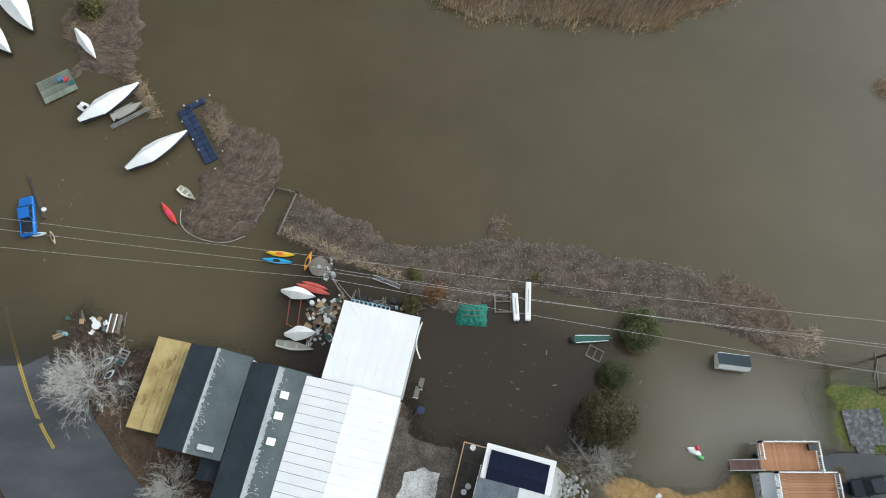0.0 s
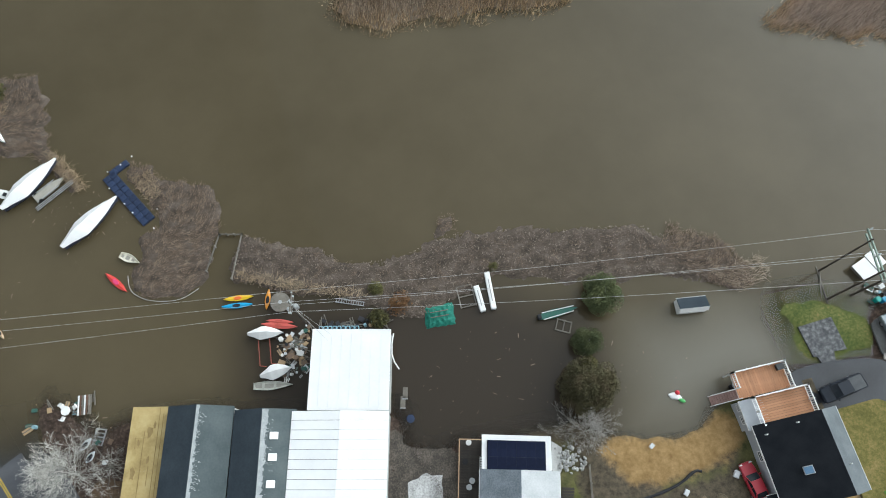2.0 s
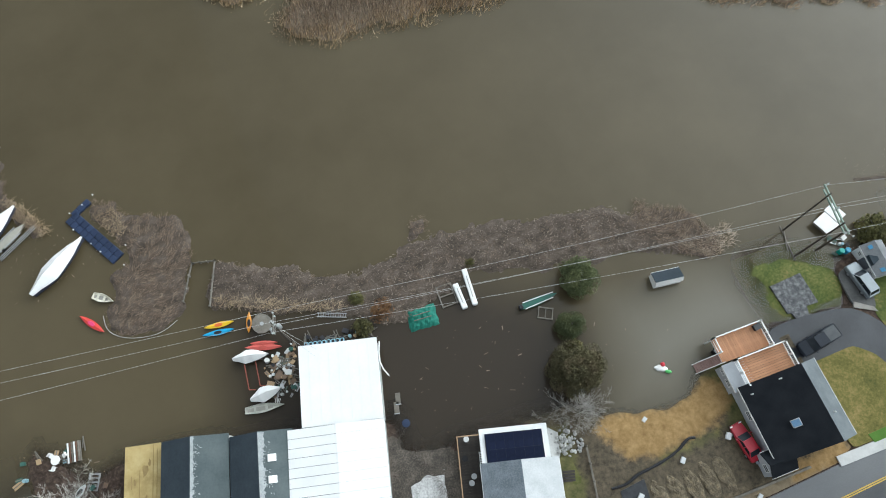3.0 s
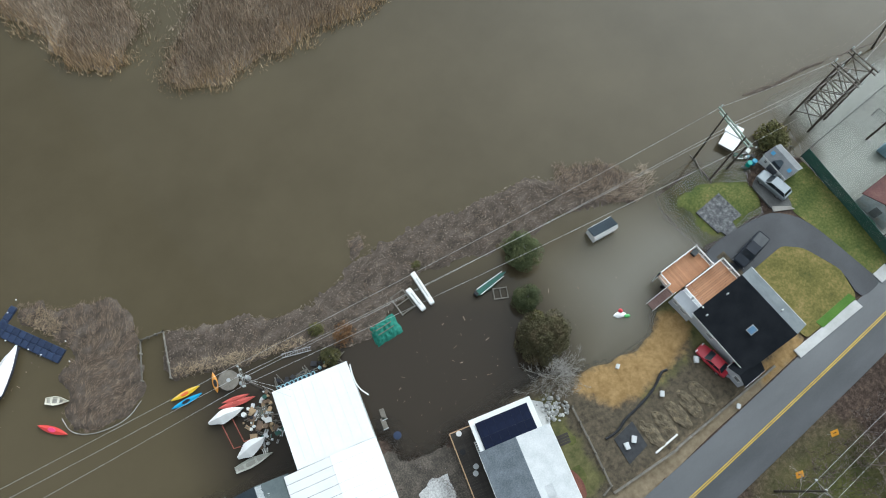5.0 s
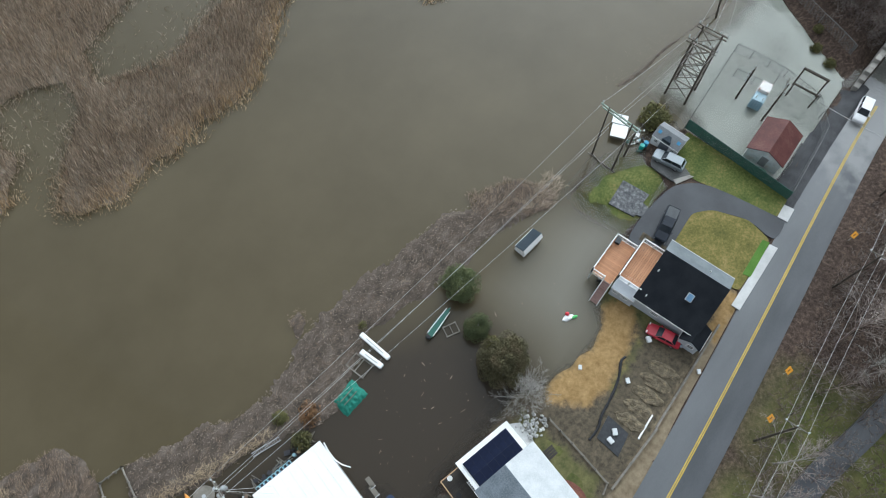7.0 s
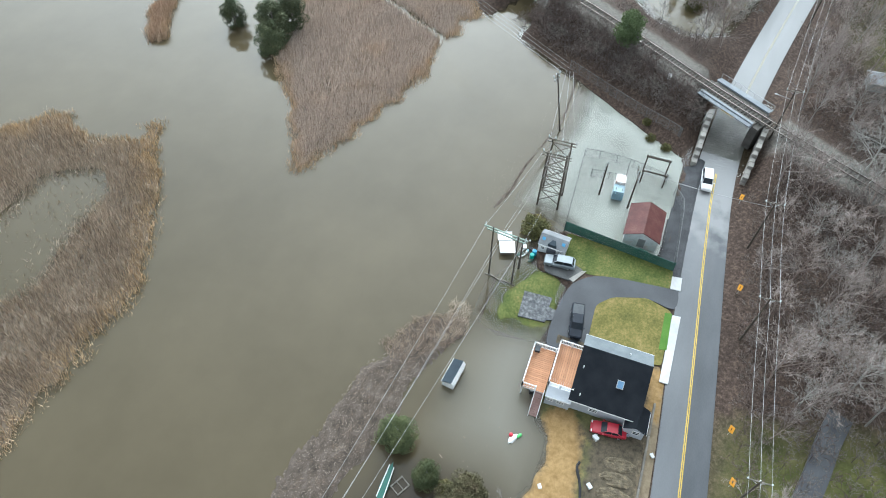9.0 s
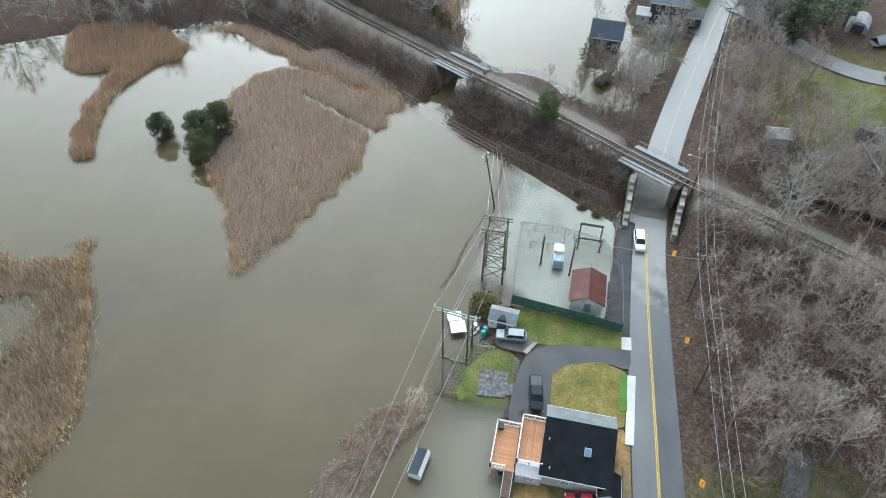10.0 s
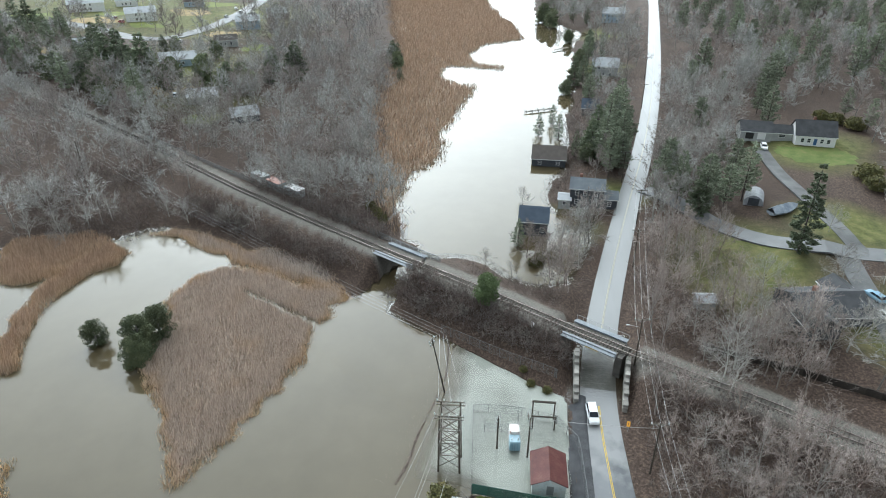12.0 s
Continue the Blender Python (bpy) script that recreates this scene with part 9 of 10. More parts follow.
for x in (-1.6, 1.6):
    for z in (11.9, 12.5):
        a = part("crossarm", beam(bmesh.new(), (x, -2.3, z), (x, 2.3, z), 0.14, 0.18), WOOD_GREY, tower)
    insulators(a, [(x, -2.2), (x, -1.1), (x, 0), (x, 1.1), (x, 2.2)], 12.55, 0.55)
utility_pole(88.6, 12.4, 12.5, 70, "leaning dark wooden pole in the flood", arms=((-0.5, 2.0), (-1.2, 1.6)), lean=(0, 12))
utility_pole(74.4, -2.8, 9.2, 100, "dark wooden pole with crossarms in the substation", arms=((-0.3, 3.2), (-0.9, 3.2)))
utility_pole(75.8, 2.3, 7.3, 80, "pole stacked with switchgear in the flooded substation", arms=((-0.3, 1.8), (-1.1, 1.8), (-1.9, 1.8)), transformer=False)
utility_pole(-13.2, 23.0, 10.2, -15, "grey utility pole with three can transformers", arms=((-0.4, 2.6), (-1.3, 2.2)), transformer=True)
for x, y, h, lab in [(72.6, -22.4, 11.0, "roadside pole with a long white crossarm"), (55.0, -22.8, 11.0, "roadside pole with a long white crossarm"), (30.0, -23.4, 11.0, "roadside pole with a long white crossarm"), (97.6, -23.4, 11.0, "roadside pole beside the railway bridge"), (137.8, -29.2, 10.5, "roadside pole by the woods"),
                     (160.7, -33.5, 10.5, "roadside pole by the woods"), (188.0, -33.0, 10.5, "roadside pole by the creek houses"), (262.0, -50.5, 10.5, "far roadside pole by the creek"), (305, -58.5, 10.5, "far roadside pole by the creek")]:
    utility_pole(x, y, h, 3, lab, arms=((-0.4, 2.8),), lamp=(abs(x - 97.6) < 1))
utility_pole(172.3, 134.0, 12.0, 60, "pale wooden pole among bare trees", arms=((-0.4, 3.0),))
for k, dy in enumerate((-1.25, 0.0, 1.25)):
    for (xa, ya), (xb, yb) in zip([(-20, -24.5), (30.0, -23.4), (55.0, -22.8), (72.6, -22.4), (97.6, -23.4), (137.8, -29.2), (160.7, -33.5)][:-1], [(30.0, -23.4), (55.0, -22.8), (72.6, -22.4), (97.6, -23.4), (137.8, -29.2), (160.7, -33.5)]):
        cable((xa, ya + dy, zpoint(xa, ya) + 10.9), (xb, yb + dy, zpoint(xb, yb) + 10.9), 0.5, "pale power cable along the road", r=0.018, group="roadside cables")
for k, (y0, y1) in enumerate([(30.4, 24.3), (29.0, 23.0), (26.4, 21.8)]):
    cable((-70, y0 + 1.2, 9.6), (-13.2, y1, 9.9), 0.5, "pale power cable over the boatyard")
for y0, y1 in [(24.3, 16.0), (23.0, 12.9), (21.8, 9.9), (22.6, 13.3)]:
    cable((-13.2, y0, 9.9), (53.2, y1, 11.6), 1.0, "pale power cable over the flooded shore")
for ya, yb in [(16.0, 12.0), (12.9, 9.9), (9.9, 7.7), (13.3, 10.6)]:
    cable((53.2, ya, 11.8), (70.0, yb, 12.4), 0.3, "pale power cable to the lattice tower")
for ya, yb in [(11.9, 13.6), (9.9, 13.0), (8.0, 12.4)]:
    cable((73.2, ya, 12.4), (91.0, yb, 11.6), 0.3, "pale power cable from the lattice tower")
for k in range(4):
    cable((90.2 + 0.7 * k, 14.0 - 0.5 * k, 11.6), (171.0 + 0.9 * k, 135.2 - 0.9 * k, zpoint(172.3, 134) + 11.7), 2.0, "pale power cable over the reeds", r=0.016)
    cable((171.0 + 0.9 * k, 135.2 - 0.9 * k, zpoint(172.3, 134) + 11.7), (240 + 4 * k, 250 - 3 * k, 18.0), 2.5, "pale power cable over the woods", r=0.018)
for k in range(3):
    cable((74.4, -3.8 + k, 8.9), (72.6, -22.4 + 0.4 * k, 10.2), 0.4, "service cable across the road")
cable((-13.2, 23.0, 8.5), (-9.6, 19.4, 4.6), 0.1, "guy wire of the boatyard pole")
cable((-13.2, 23.0, 8.0), (-10.0, 18.6, 4.6), 0.1, "guy wire of the boatyard pole")

# substation equipment
xf = thing("transformer", pose(76.6, -0.6, -0.1, 0, 0, 4), "pale blue and rusty transformer on a flooded slab", "transformer")
part("tank", bx(-1.2, -0.9, 0.2, 0.6, 0.9, 2.2, bevel=0.06), surf("pale_blue_tank", [(0.3, 0.42, 0.48), (0.42, 0.54, 0.6)], 1, 0.6, 0.1), xf)
part("cabinet", bx(0.65, -0.85, 0.2, 2.6, 0.85, 2.7, bevel=0.05), surf("rusty_white_cabinet", [(0.6, 0.58, 0.55), (0.7, 0.68, 0.66), (0.35, 0.16, 0.1)], 1.2, 0.7, 0.1), xf)
for k in range(5):
    part("cooling_fin", bx(-1.5, -0.8 + k * 0.4, 0.5, -1.2, -0.72 + k * 0.4, 2.0), surf("fin_blue", [(0.2, 0.32, 0.4), (0.3, 0.42, 0.5)], 1, 0.6, 0.1), xf)
insulators(xf, [(-0.8, -0.5), (-0.8, 0.5), (0.2, 0.0)], 2.2, 0.7)
gate = thing("gantry", pose(83.6, -5.6, -0.1), "dark timber gantry frame in the flooded yard", "gantry")
for y in (-1.9, 1.9):
    part("post", bar(bmesh.new(), (0, y, -0.3), (0, y, 4.0), 0.12), WOOD_POLE, gate)
    part("post", bar(bmesh.new(), (-2.6, y, -0.3), (-2.6, y, 3.0), 0.12), WOOD_POLE, gate)
part("beam", beam(bmesh.new(), (0, -2.1, 4.0), (0, 2.1, 4.0), 0.3, 0.3), WOOD_POLE, gate)
part("beam", beam(bmesh.new(), (-2.6, -2.1, 3.0), (-2.6, 2.1, 3.0), 0.2, 0.2), WOOD_POLE, gate)
coil = thing("hose_coil", pose(65.7, -6.6, 0.0), "tangled coil of green hose by the hut", "hose")
bm = bmesh.new()
for j in range(4):
    for k in range(14):
        a0, a1 = k * 6.283 / 14, (k + 1) * 6.283 / 14
        bar(bm, (math.cos(a0) * (0.5 + 0.07 * j), math.sin(a0) * (0.95 + 0.09 * j), 0.1 + 0.06 * j), (math.cos(a1) * (0.5 + 0.07 * j), math.sin(a1) * (0.95 + 0.09 * j), 0.1 + 0.06 * j), 0.035, n=4)
part("hose", bm, paint("green_hose", (0.03, 0.2, 0.12)), coil)
boxes = [(171.0, 76.5, "grey"), (166.6, 70.3, "red"), (162.4, 63.2, "white")]
for x, y, c in boxes:
    cb = thing("signal_cabin", pose(x, y, 4.4, 0, 0, 56), "long equipment cabin beside the railway, %s roof" % c, "cabin", "railway cabins")
    part("body", bx(-2.9, -1.3, 0, 2.9, 1.3, 2.3, bevel=0.04), surf("cabin_grey", [(0.3, 0.33, 0.34), (0.42, 0.45, 0.46)], 1, 0.6, 0.1), cb)
    part("roof", bx(-3.0, -1.4, 2.3, 3.0, 1.4, 2.45, bevel=0.03), {"grey": ROOF_LIGHT, "white": ROOF_WHITE, "red": surf("faded_red_roof", [(0.4, 0.16, 0.12), (0.55, 0.42, 0.38)], 1, 0.7, 0.1)}[c], cb)
    part("door", bx(-0.5, -1.36, 0.1, 0.5, -1.31, 2.0), SIDING_DARK, cb)
mast = thing("signal_mast", pose(175.5, 81, 4.4), "slim railway signal mast with a ladder", "signal")
part("post", bar(bmesh.new(), (0, 0, 0), (0, 0, 7.0), 0.1, 0.08), STEEL, mast)
part("signal_head", bx(-0.3, -0.25, 5.6, 0.3, 0.25, 7.2, bevel=0.05), BLACK, mast)
cab = thing("relay_box", pose(104.6, -3.8, 4.6), "small white relay box beside the track", "relay box")
part("body", bx(-0.4, -0.3, 0, 0.4, 0.3, 0.9, bevel=0.03), WHITE, cab)
part("lid", bx(-0.44, -0.34, 0.9, 0.44, 0.34, 0.96), WHITE, cab)


# ---- boats ----
def hull(length, beam_w, h, fullness=0.5, stern=0.75, n=14, deckline=None):
    """A lofted hull, pointed at +x; stern is the width left at the other end."""
    bm = bmesh.new()
    rings = []
    for i in range(n + 1):
        u = i / n
        w = beam_w / 2 * (stern + (1 - stern) * min(1, u / 0.35)) if u < 0.35 else beam_w / 2 * max(0.02, 1 - ((u - 0.35) / 0.65) ** (1.6 + fullness))
        x = -length / 2 + u * length
        top = h * (0.85 + 0.3 * u * u)
        rings.append([bm.verts.new(p) for p in ((x, -w, top), (x, -w * 0.85, top * 0.45), (x, 0, 0.0 + 0.25 * h * max(0, u - 0.7) / 0.3), (x, w * 0.85, top * 0.45), (x, w, top))])
    for r0, r1 in zip(rings[:-1], rings[1:]):
        for k in range(4):
            bm.faces.new((r0[k], r0[k + 1], r1[k + 1], r1[k]))
    bm.faces.new(rings[0][::-1])
    return bm, rings


def closed_hull(length, w, h, camber, stern):
    bm, rings = hull(length, w, h, 0.4, stern)
    mids = [bm.verts.new((r[0].co.x, 0, r[0].co.z + camber * min(1.0, r[4].co.y / (w / 2) + 0.1))) for r in rings]
    for i in range(len(rings) - 1):
        bm.faces.new((rings[i][4], mids[i], mids[i + 1], rings[i + 1][4]))
        bm.faces.new((mids[i], rings[i][0], rings[i + 1][0], mids[i + 1]))
    bmesh.ops.recalc_face_normals(bm, faces=bm.faces[:])
    return bm


def between(a, b, z):
    d = Vector(b) - Vector(a)
    return pose((a[0] + b[0]) / 2, (a[1] + b[1]) / 2, z, 0, 0, math.degrees(math.atan2(d.y, d.x))), d.length


def wrapped_boat(a, b, w, label, z=-0.1, tall=1.7):
    m, ln = between(a, b, z)
    t = thing("wrapped_boat", m, label, "boat")
    part("hull", closed_hull(ln * 0.97, w * 0.9, tall * 0.55, 0.05, 0.3), surf("dark_hull", [(0.03, 0.035, 0.06), (0.06, 0.065, 0.09)], 1, 0.4, 0), t, "dark hull below the cover")
    bm = closed_hull(ln, w, 0.35, tall * 0.55, 0.22)
    bmesh.ops.subdivide_edges(bm, edges=bm.edges[:], cuts=1, use_grid_fill=True)
    for v in bm.verts:
        v.co += Vector((0, 0, tall * 0.5)) + noise.noise_vector(v.co * 1.1) * 0.07
    part("cover", bm, WRAP, t, "taut white shrink-wrap cover")
    for s in (-0.25, 0.2):
        part("stand", beam(bmesh.new(), (ln * s, -w * 0.4, -0.4), (ln * s, w * 0.4, 0.2), 0.1, 0.1), WOOD_GREY, t)
    return t


def kayak(a, b, w, col, label, z=0.02, cover=None, flip=False):
    m, ln = between(a, b, z)
    t = thing("kayak", m, label, "kayak", "kayaks")
    bm = bmesh.new()
    rings = []
    for i in range(15):
        u = i / 14
        hw = max(0.015, w / 2 * math.sin(math.pi * u) ** 0.75)
        rise = 0.1 * (2 * u - 1) ** 2
        rings.append([bm.verts.new(p) for p in ((ln * (u - 0.5), -hw, 0.2 + rise), (ln * (u - 0.5), -hw * 0.7, 0.03 + rise), (ln * (u - 0.5), hw * 0.7, 0.03 + rise), (ln * (u - 0.5), hw, 0.2 + rise), (ln * (u - 0.5), 0, 0.3 + rise))])
    for r0, r1 in zip(rings[:-1], rings[1:]):
        for k in range(5):
            bm.faces.new((r0[k], r0[(k + 1) % 5], r1[(k + 1) % 5], r1[k]))
    bmesh.ops.recalc_face_normals(bm, faces=bm.faces[:])
    part("hull", bm, col, t)
    c = part("cockpit", bar(bmesh.new(), (0, 0, 0), (0, 0, 0.07), 0.5, 0.45, 14), BLACK if cover is None else cover, t, "open cockpit with a dark rim")
    c.matrix_basis = pose(-0.1, 0, 0.26) @ Matrix.Diagonal((1.1, w * 0.62, 1, 1))
    return t


def rowboat(a, b, w, mat, label, z=-0.02):
    m, ln = between(a, b, z)
    t = thing("rowing_boat", m, label, "boat")
    bm, rings = hull(ln, w, 0.5, 0.3, 0.7)
    bmesh.ops.recalc_face_normals(bm, faces=bm.faces[:])
    bmesh.ops.solidify(bm, geom=bm.faces[:], thickness=0.05)
    part("hull", bm, mat, t)
    for x in (-ln * 0.25, ln * 0.05):
        part("thwart", bx(x - 0.14, -w * 0.42, 0.33, x + 0.14, w * 0.42, 0.37), mat, t)
    part("floor", bx(-ln * 0.45, -w * 0.28, 0.12, ln * 0.2, w * 0.28, 0.16), surf("boat_floor", [(0.3, 0.29, 0.26), (0.42, 0.41, 0.37)], 1, 0.8, 0.1), t)
    return t


wrapped_boat((-50.6, 47.4), (-43.2, 53.5), 2.9, "sailing boat wrapped in white film, afloat in the yard")
wrapped_boat((-42.8, 40.0), (-35.3, 45.8), 2.7, "sailing boat wrapped in white film, afloat in the yard")
wrapped_boat((-54.2, 63.0), (-50.2, 57.8), 1.6, "small wrapped white boat beside the marsh grass", tall=1.1)
wrapped_boat((-67.5, 72.0), (-60.2, 62.4), 3.6, "large white wrapped boat at the yard's edge")
wrapped_boat((-70.5, 66.0), (-62.5, 58.5), 3.2, "white wrapped boat at the yard's edge")
wrapped_boat((-20.4, 23.0), (-16.0, 22.2), 1.7, "small boat under a white cover beside the pole", tall=1.3)
wrapped_boat((-19.5, 17.4), (-15.6, 17.6), 1.9, "small boat under a white cover beside the shed", tall=1.3)
mm, ln = between((-51.2, 50.2), (-49.0, 48.9), 0.2)
dg = thing("dinghy", mm, "small white dinghy moored beside the wrapped boat", "boat")
part("hull", closed_hull(2.6, 1.3, 0.5, 0.1, 0.8), WHITE, dg)
part("hatch", bx(-0.4, -0.25, 0.5, 0.1, 0.25, 0.62), BLACK, dg)
part("outboard", bx(-1.45, -0.15, 0.2, -1.2, 0.15, 0.85, bevel=0.04), BLACK, dg)
kayak((-23.0, 28.3), (-19.2, 27.9), 0.75, paint("yellow_plastic", (0.75, 0.48, 0.02)), "yellow kayak with orange stripes, floating", cover=paint("orange_trim", (0.7, 0.14, 0.03)))
kayak((-23.4, 27.4), (-19.4, 26.9), 0.72, paint("blue_plastic", (0.02, 0.33, 0.6)), "bright blue kayak floating beside the yellow one")
kayak((-17.8, 25.8), (-17.1, 28.4), 0.7, paint("orange_plastic", (0.72, 0.3, 0.03)), "short orange kayak floating beside the pole")
kayak((-37.6, 35.3), (-35.1, 32.2), 0.85, paint("red_plastic", (0.62, 0.05, 0.04)), "red and pink sit-on kayak afloat", cover=paint("pink_trim", (0.7, 0.06, 0.2)))
kayak((-18.6, 23.9), (-14.2, 22.5), 0.8, paint("coral_plastic", (0.55, 0.1, 0.08)), "upturned coral-red canoe on the rack", z=0.5, cover=paint("coral_dark", (0.45, 0.08, 0.06)))
kayak((-17.9, 24.2), (-14.6, 23.2), 0.6, paint("coral_plastic", (0.55, 0.1, 0.08)), "slim coral-red canoe on the rack", z=0.5, cover=paint("coral_dark", (0.45, 0.08, 0.06)))
kayak((-54.2, 30.6), (-52.0, 30.9), 0.6, paint("white_plastic", (0.7, 0.7, 0.7)), "white surf kayak with a blue band behind the truck", cover=paint("band_blue", (0.1, 0.3, 0.5)))
kayak((-51.6, 31.2), (-50.6, 29.4), 0.5, paint("tan_plastic", (0.5, 0.36, 0.22)), "small tan kayak drifting behind the truck")
rowboat((-35.6, 37.5), (-33.2, 35.8), 1.15, surf("cream_hull", [(0.6, 0.57, 0.48), (0.7, 0.67, 0.58)], 1, 0.5, 0.05), "cream rowing dinghy afloat")
rowboat((-20.6, 16.4), (-15.9, 15.6), 1.15, surf("grey_hull", [(0.42, 0.42, 0.38), (0.55, 0.55, 0.5)], 1, 0.6, 0.05), "long grey-white rowing boat afloat")
gb = thing("work_boat", pose(18.4, 17.0, 0.0, 0, 0, 2), "dark green work boat with pale rails in the flood", "boat")
part("hull", closed_hull(5.3, 1.15, 0.5, 0.02, 0.5), paint("bottle_green", (0.02, 0.12, 0.09)), gb)
part("side_rail", beam(bmesh.new(), (-2.0, 0.45, 0.56), (2.2, 0.3, 0.62), 0.1, 0.08), WHITE, gb)
part("side_rail", beam(bmesh.new(), (-2.0, -0.45, 0.56), (2.0, -0.35, 0.62), 0.1, 0.08), WHITE, gb)
part("engine", bx(-2.7, -0.3, 0.2, -2.2, 0.3, 0.9, bevel=0.06), BLACK, gb)


def slat_frame(name, m, w, d, label, category, mat=WOOD_GREY, cross=3, z=0.25):
    t = thing(name, m, label, category)
    for y in (-d / 2, d / 2):
        part("rail", bx(-w / 2, y - 0.08, z, w / 2, y + 0.08, z + 0.14), mat, t)
    for k in range(cross):
        x = -w / 2 + 0.1 + k * (w - 0.2) / (cross - 1)
        part("bearer", bx(x - 0.07, -d / 2 - 0.1, z + 0.145, x + 0.07, d / 2 + 0.1, z + 0.25), mat, t)
    return t


slat_frame("timber_cradle", pose(18.7, 15.2, -0.2, 0, 0, -28), 2.0, 1.4, "low green-grey timber frame in the flood", "frame")
slat_frame("timber_cradle", pose(7.6, 21.8, -0.2, 0, 0, 90), 3.0, 2.0, "weathered timber cradle in the flood", "frame")
for a, b, w in [((9.1, 22.8), (9.2, 19.3), 0.75), ((10.9, 24.3), (10.6, 19.3), 0.7)]:
    mm, ln = between(a, b, 0.1)
    pb = thing("white_pontoon", mm, "long white pontoon beam lying in the flood", "pontoon", "white pontoons")
    part("body", bx(-ln / 2, -w / 2, 0, ln / 2, w / 2, 0.5, bevel=0.08), WHITE, pb)
    part("end_cap", bx(ln / 2, -w * 0.4, 0.05, ln / 2 + 0.08, w * 0.4, 0.45), STEEL, pb)
    part("rub_strip", bx(-ln * 0.3, -0.05, 0.5, ln * 0.3, 0.05, 0.53), surf("grey_strip", [(0.3, 0.3, 0.3), (0.4, 0.4, 0.4)], 1, 0.6, 0), pb)
net = thing("net_heap", pose(3.6, 20.1, 0.0, 0, 0, -4), "teal fishing net draped over a frame in the flood", "net")
bm = bmesh.new()
bmesh.ops.create_grid(bm, x_segments=22, y_segments=18, size=1, matrix=Matrix.Diagonal((2.0, 1.5, 1, 1)))
for v in bm.verts:
    e = max(abs(v.co.x) / 2.0, abs(v.co.y) / 1.5)
    v.co.x *= 1 + 0.12 * noise.noise(v.co * 1.4)
    v.co.y *= 1 + 0.15 * noise.noise(v.co * 1.4 + Vector((5, 0, 0)))
    v.co.z = 0.62 * (1 - e ** 3) + 0.16 * noise.noise(v.co * 2.4) - 0.05
bmesh.ops.solidify(bm, geom=bm.faces[:], thickness=0.03)
part("net", bm, surf("teal_net", [(0.012, 0.1, 0.075), (0.03, 0.22, 0.16)], 2.5, 0.8, 0.6, fine=6, fine_amt=0.5), net)
for y in (-0.3, 0.35):
    part("pole", bar(bmesh.new(), (-1.1, y, 0.75), (1.2, y + 0.05, 0.78), 0.06), WOOD_GREY, net)

# floating dock of dark blocks, platform, trailer
fd = thing("floating_dock", pose(0, 0, 0), "dark blue modular floating dock, bent in an L", "dock")
BLUE_BLOCK = surf("navy_block", [(0.012, 0.022, 0.055), (0.03, 0.045, 0.09)], 1.5, 0.5, 0.1, random_amt=0.2)
blk = mesh_of("dock_block", bx(-0.47, -0.47, 0, 0.47, 0.47, 0.42, bevel=0.07), BLUE_BLOCK)
for a, b, rows_ in [((-36.6, 49.7), (-31.3, 41.0), 2), ((-36.3, 49.8), (-33.3, 51.6), 1)]:
    d = (Vector(b) - Vector(a))
    n = int(d.length / 0.96)
    u = d.normalized()
    for i in range(n):
        for j in range(rows_):
            p = Vector(a) + u * (0.48 + i * 0.96) + Vector((-u.y, u.x)) * (j * 0.96 - 0.48 * (rows_ - 1))
            share("dock_block", blk, fd, pose(p.x, p.y, -0.1, 0, 0, math.degrees(math.atan2(u.y, u.x))))
for x, y in [(-33.2, 51.9), (-34.8, 50.9), (-36.6, 50.2), (-36.5, 47.6), (-34.6, 44.8), (-31.0, 40.3), (-33.6, 43.2), (-30.3, 43.0)]:
    part("mooring_light", bar(bmesh.new(), (x, y, 0.3), (x, y, 0.45), 0.09), WHITE, fd)
pf = thing("raft", pose(-55.2, 53.4, 0.0, 0, 0, 32), "square weathered green-grey timber raft afloat", "raft")
pm = mesh_of("plank", bx(-2.4, 0.015, 0.25, 2.4, 0.235, 0.32), surf("mossy_plank", [(0.12, 0.14, 0.11), (0.24, 0.26, 0.21)], 1, 0.85, 0.3, random_amt=0.25))
for k in range(16):
    share("plank", pm, pf, pose(0, -2.0 + k * 0.25, 0))
for x in (-2.2, 0, 2.2):
    part("bearer", bx(x - 0.1, -2.0, -0.1, x + 0.1, 2.0, 0.245), WOOD_GREY, pf)
for x, y, c in [(0.9, 0.6, (0.05, 0.2, 0.4)), (1.5, 0.2, (0.45, 0.06, 0.06)), (2.0, -0.7, (0.03, 0.12, 0.14))]:
    cr = thing("fish_crate", pf.matrix_basis @ pose(x, y, 0.32, 0, 0, 20), "plastic fish crate lying on the raft", "crate", "crates on the raft")
    part("crate", bx(-0.35, -0.25, 0, 0.35, 0.25, 0.3, bevel=0.04), paint("crate_%d" % int(c[0] * 100), c), cr)
    part("rim", bx(-0.38, -0.28, 0.3, 0.38, 0.28, 0.34), paint("crate_%d" % int(c[0] * 100), c), cr)
tl = thing("boat_trailer", pose(-44.5, 49.4, 0.0, 0, 0, 33), "galvanised boat trailer and aluminium skiff in the flood", "trailer")
part("skiff", closed_hull(4.6, 1.5, 0.45, 0.02, 0.85), surf("dull_aluminium", [(0.3, 0.29, 0.25), (0.42, 0.4, 0.35)], 1, 0.6, 0.1), tl)
part("gunwale", box(bx(-2.3, 0.6, 0.45, 1.2, 0.72, 0.52), -2.3, -0.72, 0.45, 1.2, -0.6, 0.52), STEEL, tl)
for y in (-1.0, -1.25, -1.5):
    part("frame_rail", beam(bmesh.new(), (-3.0, y - 0.1, 0.35), (2.9, y - 0.1, 0.4), 0.09, 0.09), STEEL, tl)
